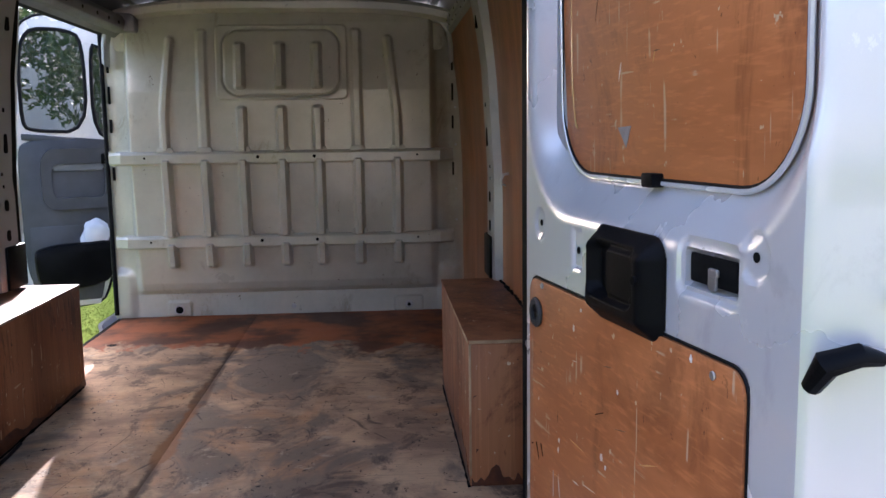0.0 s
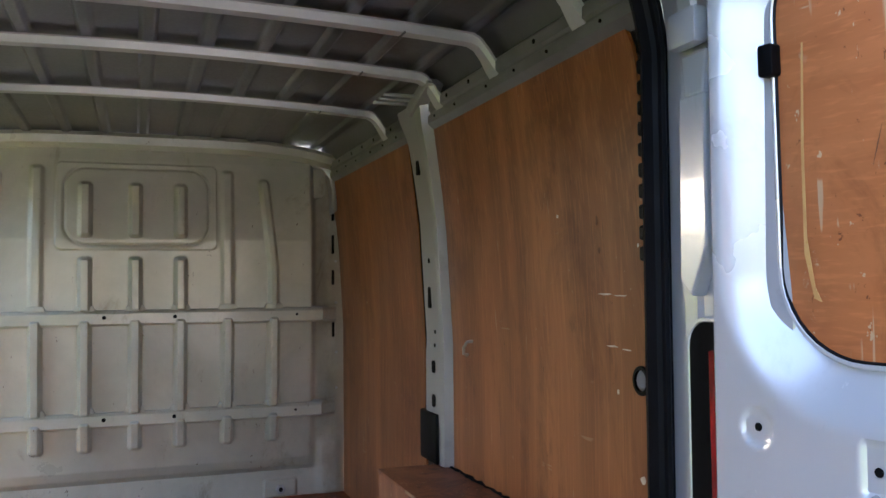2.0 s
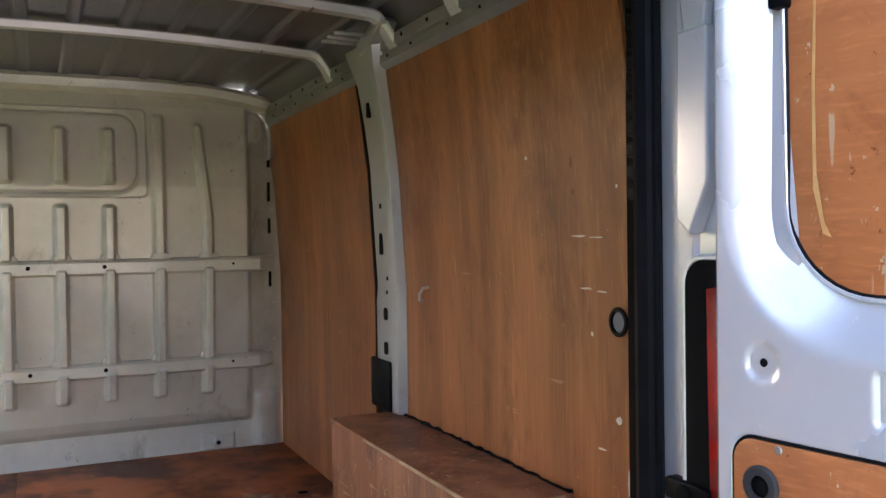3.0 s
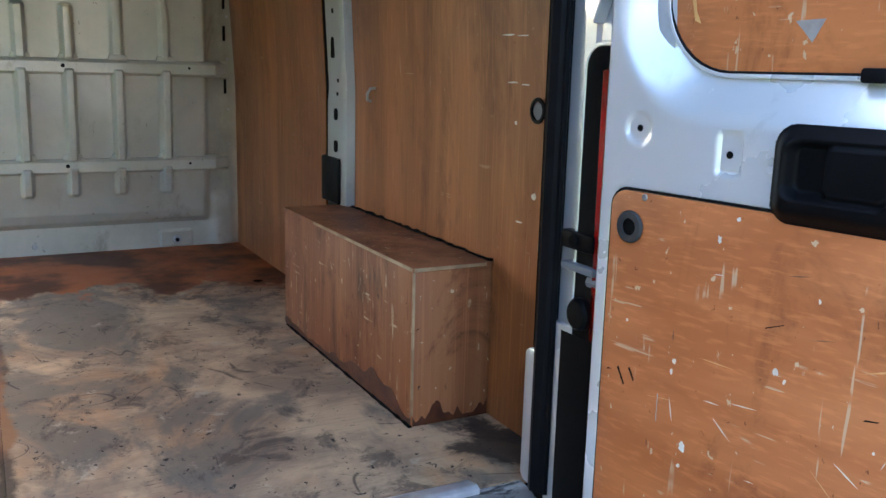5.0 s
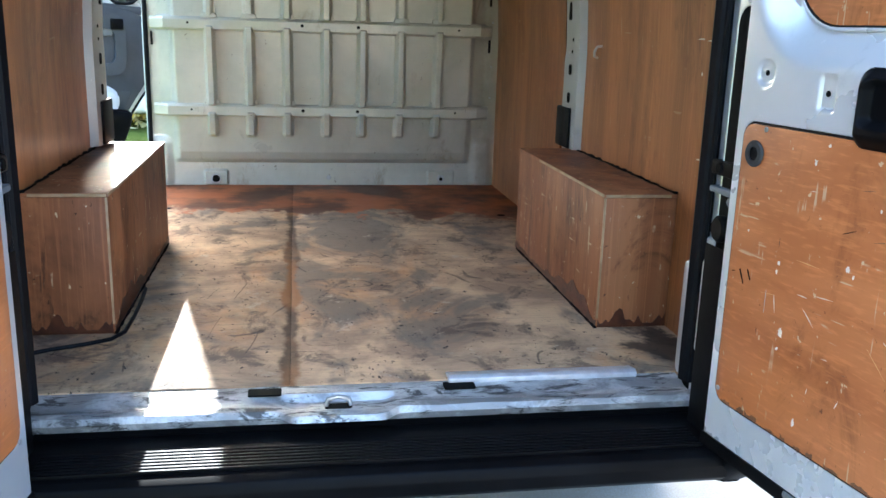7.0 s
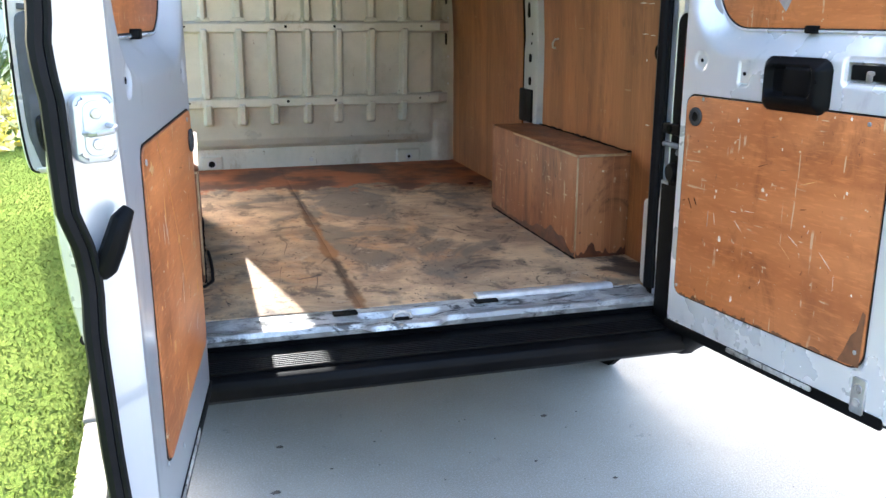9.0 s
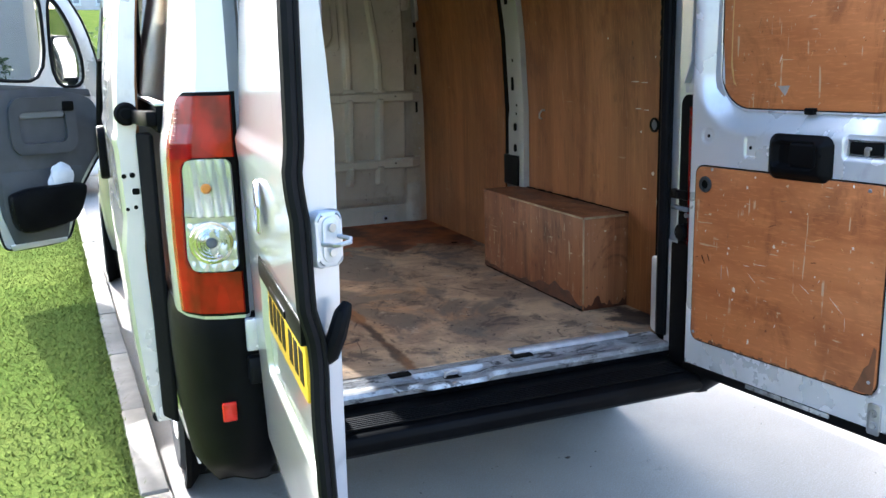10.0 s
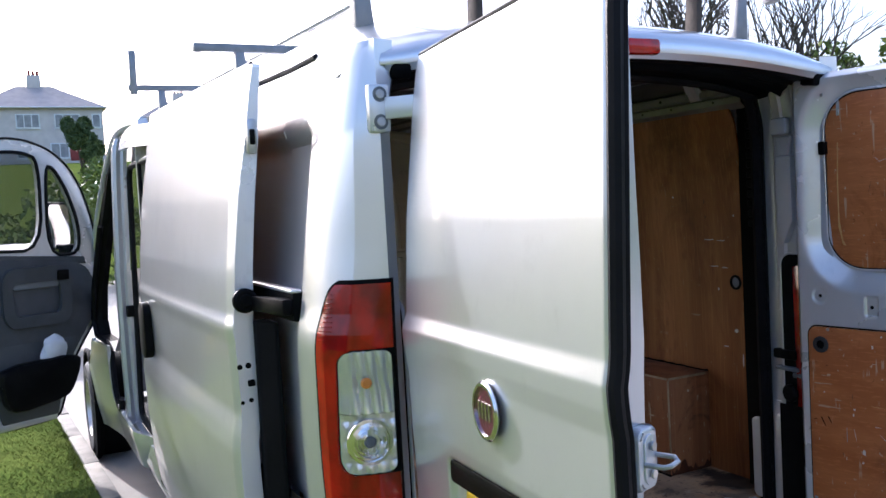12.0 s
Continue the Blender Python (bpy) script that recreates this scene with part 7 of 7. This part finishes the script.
def bare_tree(at, height, seed):
    t = thing("tree", "tall bare winter tree with fine branches", "tree", "bare trees beyond the road", at=at)
    rr = random.Random(seed)
    segs = []

    def grow(p, d, length, rad, level):
        q = p + d * length
        mid = p + d * length * 0.5 + Vector((rr.uniform(-1, 1), rr.uniform(-1, 1), 0)) * length * 0.06
        segs.append((p, mid, q, rad, level))
        if level >= 6:
            return
        for k in range(2 if level > 0 else 3):
            nd = (d + Vector((rr.uniform(-1, 1), rr.uniform(-1, 1), rr.uniform(-0.15, 0.55))) * (0.42 + 0.05 * level)).normalized()
            grow(p + d * length * rr.uniform(0.75, 1.0), nd, length * rr.uniform(0.66, 0.82), rad * 0.62, level + 1)
        if level < 5:
            nd = (d + Vector((rr.uniform(-1, 1), rr.uniform(-1, 1), rr.uniform(-0.2, 0.4))) * 0.8).normalized()
            grow(p + d * length * rr.uniform(0.4, 0.7), nd, length * 0.55, rad * 0.45, level + 2)

    grow(Vector((0, 0, -0.3)), Vector((rr.uniform(-0.06, 0.06), rr.uniform(-0.06, 0.06), 1)).normalized(), height * 0.26, height * 0.018, 0)
    for name, levels in (("trunk", (0, 1)), ("branch_mass", (2, 3, 4, 5, 6, 7, 8))):
        V, F = [], []
        for p, mid, q, rad, level in segs:
            if level not in levels:
                continue
            d = (q - p).normalized()
            a = d.orthogonal().normalized()
            b = d.cross(a)
            sides = 6 if name == "trunk" else 3
            i0 = len(V)
            for c, k in ((p, 1.0), (mid, 0.85), (q, 0.62)):
                for s in range(sides):
                    w = 2 * math.pi * s / sides
                    V.append(tuple(c + (a * math.cos(w) + b * math.sin(w)) * max(rad * k, 0.012)))
            for ring in range(2):
                for s in range(sides):
                    F.append((i0 + ring * sides + s, i0 + ring * sides + (s + 1) % sides, i0 + (ring + 1) * sides + (s + 1) % sides, i0 + (ring + 1) * sides + s))
        me = bpy.data.meshes.new(name)
        me.from_pydata(V, [], F)
        me.update()
        link(name, me, BARK, t)
    return t


def spiky(at, seed, n=60, length=0.9):
    t = thing("yucca", "clump of grey-green sword-shaped leaves", "plant", at=at)
    rr = random.Random(seed)
    for k in range(n):
        a, e = rr.uniform(0, 6.28), rr.uniform(0.35, 1.45)
        d = Vector((math.cos(a) * math.cos(e), math.sin(a) * math.cos(e), math.sin(e)))
        s = Vector((-math.sin(a), math.cos(a), 0)) * 0.03
        L = length * rr.uniform(0.7, 1.1)
        bm = bmesh.new()
        b0 = Vector((0, 0, rr.uniform(0.1, 0.7)))
        p = [b0 - s, b0 + s, b0 + d * L * 0.6 + s * 0.8, b0 + d * L * 0.6 - s * 0.8, b0 + d * L + Vector((0, 0, -0.1 * L))]
        up = Vector((0, 0, 0.012))
        vs = [bm.verts.new(q) for q in p] + [bm.verts.new(q + up) for q in (b0, b0 + d * L * 0.6)]
        bm.faces.new((vs[0], vs[5], vs[6], vs[3])), bm.faces.new((vs[5], vs[1], vs[2], vs[6])), bm.faces.new((vs[3], vs[6], vs[4])), bm.faces.new((vs[6], vs[2], vs[4]))
        part("leaf", bm, YUCCA, t)
    part("trunk", tube([(0, 0, -0.3), (0, 0, 0.7)], [0.10, 0.07], 8), BARK, t)


def parked_car(at, turn):
    c = thing("car", "white parked hatchback car", "car", at=at)
    c.rotation_euler = (0, 0, radians(turn))
    prof = [(-2.0, 0.35), (-2.02, 0.75), (-1.85, 0.92), (-1.2, 0.98), (-0.45, 1.40), (0.9, 1.46), (1.6, 1.30), (1.95, 0.95), (2.0, 0.45), (1.9, 0.30), (-1.9, 0.28)]
    part("body", prism(prof, "x", -0.82, 0.82, 0.05), WHITE, c, "white painted car body")
    part("windscreen", prism([(-1.16, 1.00), (-0.46, 1.405), (-0.43, 1.40), (-1.12, 0.99)], "x", -0.68, 0.68), WINDOW, c)
    part("rear_window", prism([(1.02, 1.455), (1.62, 1.30), (1.63, 1.31), (1.04, 1.468)], "x", -0.62, 0.62), WINDOW, c)
    for sx in (-1, 1):
        part("side_window", prism([(-0.85, 1.02), (-0.38, 1.33), (0.85, 1.38), (1.45, 1.24), (1.5, 1.02)], "x", *sorted((sx * 0.822, sx * 0.828))), WINDOW, c)
        part("mirror", box(*sorted((sx * 0.83, sx * 0.98)), -0.80, -0.70, 0.98, 1.10, 0.02), WHITE, c)
        for yy in (-1.3, 1.3):
            w = part("wheel", lathe([(0.18, -0.09), (0.28, -0.1), (0.31, -0.07), (0.31, 0.07), (0.28, 0.1), (0.18, 0.09)], Matrix.Translation((sx * 0.75, yy, 0.31)) @ Matrix.Rotation(radians(90), 4, "Y"), 28), TYRE, c)
            part("rim", disc((sx * 0.75, yy, 0.31), (sx, 0, 0), 0.19, 0.095, 20, 0.01), METAL, w)
        part("tail_light", box(*sorted((sx * 0.6, sx * 0.80)), 1.90, 1.985, 0.75, 0.95, 0.02), RED, c)


# ---- build ----
surroundings()
light_walls()
litter()
load_floor()
bulkhead()
wall_linings()
roof()
wheel_box(1, 0.468, 1.475, 0.962)
wheel_box(-1, 0.53, 1.62, 0.955)
rear_sill()
rear_bumper()
for sx in (-1, 1):
    tail_lamp(sx)
    rear_corner(sx)
    body_side(sx)
    wheel(sx, REAR_AXLE)
    wheel(sx, FRONT_AXLE)
rear_header()
tagged(part("cable", tube([(-0.905, 0.36, 0.557), (-0.84, 0.40, 0.556), (-0.76, 0.435, 0.556), (-0.70, 0.47, 0.556), (-0.674, 0.53, 0.556), (-0.672, 0.66, 0.556), (-0.676, 0.82, 0.556), (-0.684, 0.95, 0.556)], 0.006, 8), RUBBER, None), "black rubber cable lying round the foot of the wheel box", "cable")
rear_door(1, (0.745, -0.15, 0), (0.160, -0.987), (0.108, 0.790, 1.440, 2.02), (0.045, 0.765, 0.615, 1.245), 0.87, 0.94)
rear_door(-1, (-0.70, -0.27, 0), (-0.115, -0.993), (0.10, 0.770, 1.44, 2.02), (0.045, 0.722, 0.640, 1.255), 0.964, 0.930)
sliding_door()
cab()
cab_door()
roof_rack()
house((2.4, 85, 0), 11.0, 8.0, 7.0, 12.3, 14.8, [(-4.2, 11.1, 1.7, 1.3, 2), (-0.9, 11.1, 2.0, 1.3, 3), (2.4, 11.1, 2.2, 1.3, 3), (4.9, 11.1, 0.8, 1.3, 1), (-4.2, 8.4, 1.8, 1.4, 3), (-1.2, 8.4, 1.6, 1.4, 2), (1.6, 8.4, 1.6, 1.4, 2), (4.8, 8.4, 0.9, 1.4, 1)], label="grey pebbledashed semi-detached house with hipped slate roof", red=[(3.2, 8.3, 1.5, 1.7)])
house((17.0, 92, 0), 11.0, 8.0, 7.0, 11.6, 14.2, [(-4.0, 10.4, 1.7, 1.3, 2), (0, 10.4, 1.7, 1.3, 2)], label="grey pebbledashed house with slate roof behind the van")
house((-8.5, 27, 0), 11.6, 8.0, 0.5, 5.6, 8.2, [(-3.6, 1.9, 2.0, 1.5, 3), (-3.6, 4.4, 1.8, 1.3, 3), (3.6, 1.9, 1.5, 1.7, 2), (3.6, 4.4, 1.5, 1.3, 2), (0.2, 4.4, 1.2, 1.3, 1)], label="grey rendered house with white framed windows")
leafy("tree", (0.88, 27, 0.3), (0.74, 0.7, 0.95), 7000, 0.08, BUSH, 11, "dense dark evergreen tree with rounded crown", "tree", 3.45)
leafy("shrub", (-0.3, 22, 0), (2.4, 1.6, 1.7), 2200, 0.09, LEAF, 12, "bright green shrub below the house", "shrub", 0.5)
leafy("shrub", (0.75, 24.5, 0.9), (1.5, 1.2, 1.5), 2600, 0.08, LEAF, 19, "bright green shrub under the evergreen tree", "shrub", 0.7)
leafy("shrub", (2.2, 23, 0), (2.6, 1.6, 1.3), 2200, 0.09, LEAF, 13, "bright green garden shrub by the drive", "shrub", 0.4)
leafy("tree", (-4.7, 15.5, 0.05), (2.6, 2.2, 2.4), 5200, 0.075, BUSH, 14, "dark-leaved garden tree in front of the house", "tree", 1.5)
leafy("shrub", (-3.4, 17, 0.05), (1.6, 1.5, 1.4), 2600, 0.07, BUSH, 15, "dark-leaved shrub beside the tree", "shrub", 0.4)
spiky((-4.35, 13.0, 0.08), 21)
spiky((-3.9, 13.6, 0.08), 22, 50, 0.8)
leafy("flower_bed", (-3.1, 10.2, 0.0), (1.4, 4.5, 0.45), 2200, 0.07, FLOWER, 16, "bed of yellow and white flowers edging the lawn", "flowers", 0.05)
parked_car((-1.9, 11.5, 0.0), 8)
for k, (x, y, hh) in enumerate(((22, 24, 14), (25.5, 25, 15), (28.5, 24, 14), (31.5, 26, 15), (27, 29, 16))):
    bare_tree((x, y, 0), hh, 30 + k)
leafy("conifer", (35.2, 23.5, 0), (6.0, 5.0, 6.5), 9000, 0.18, LEAF, 17, "bright green conifer by the bare trees", "tree", 1.6)
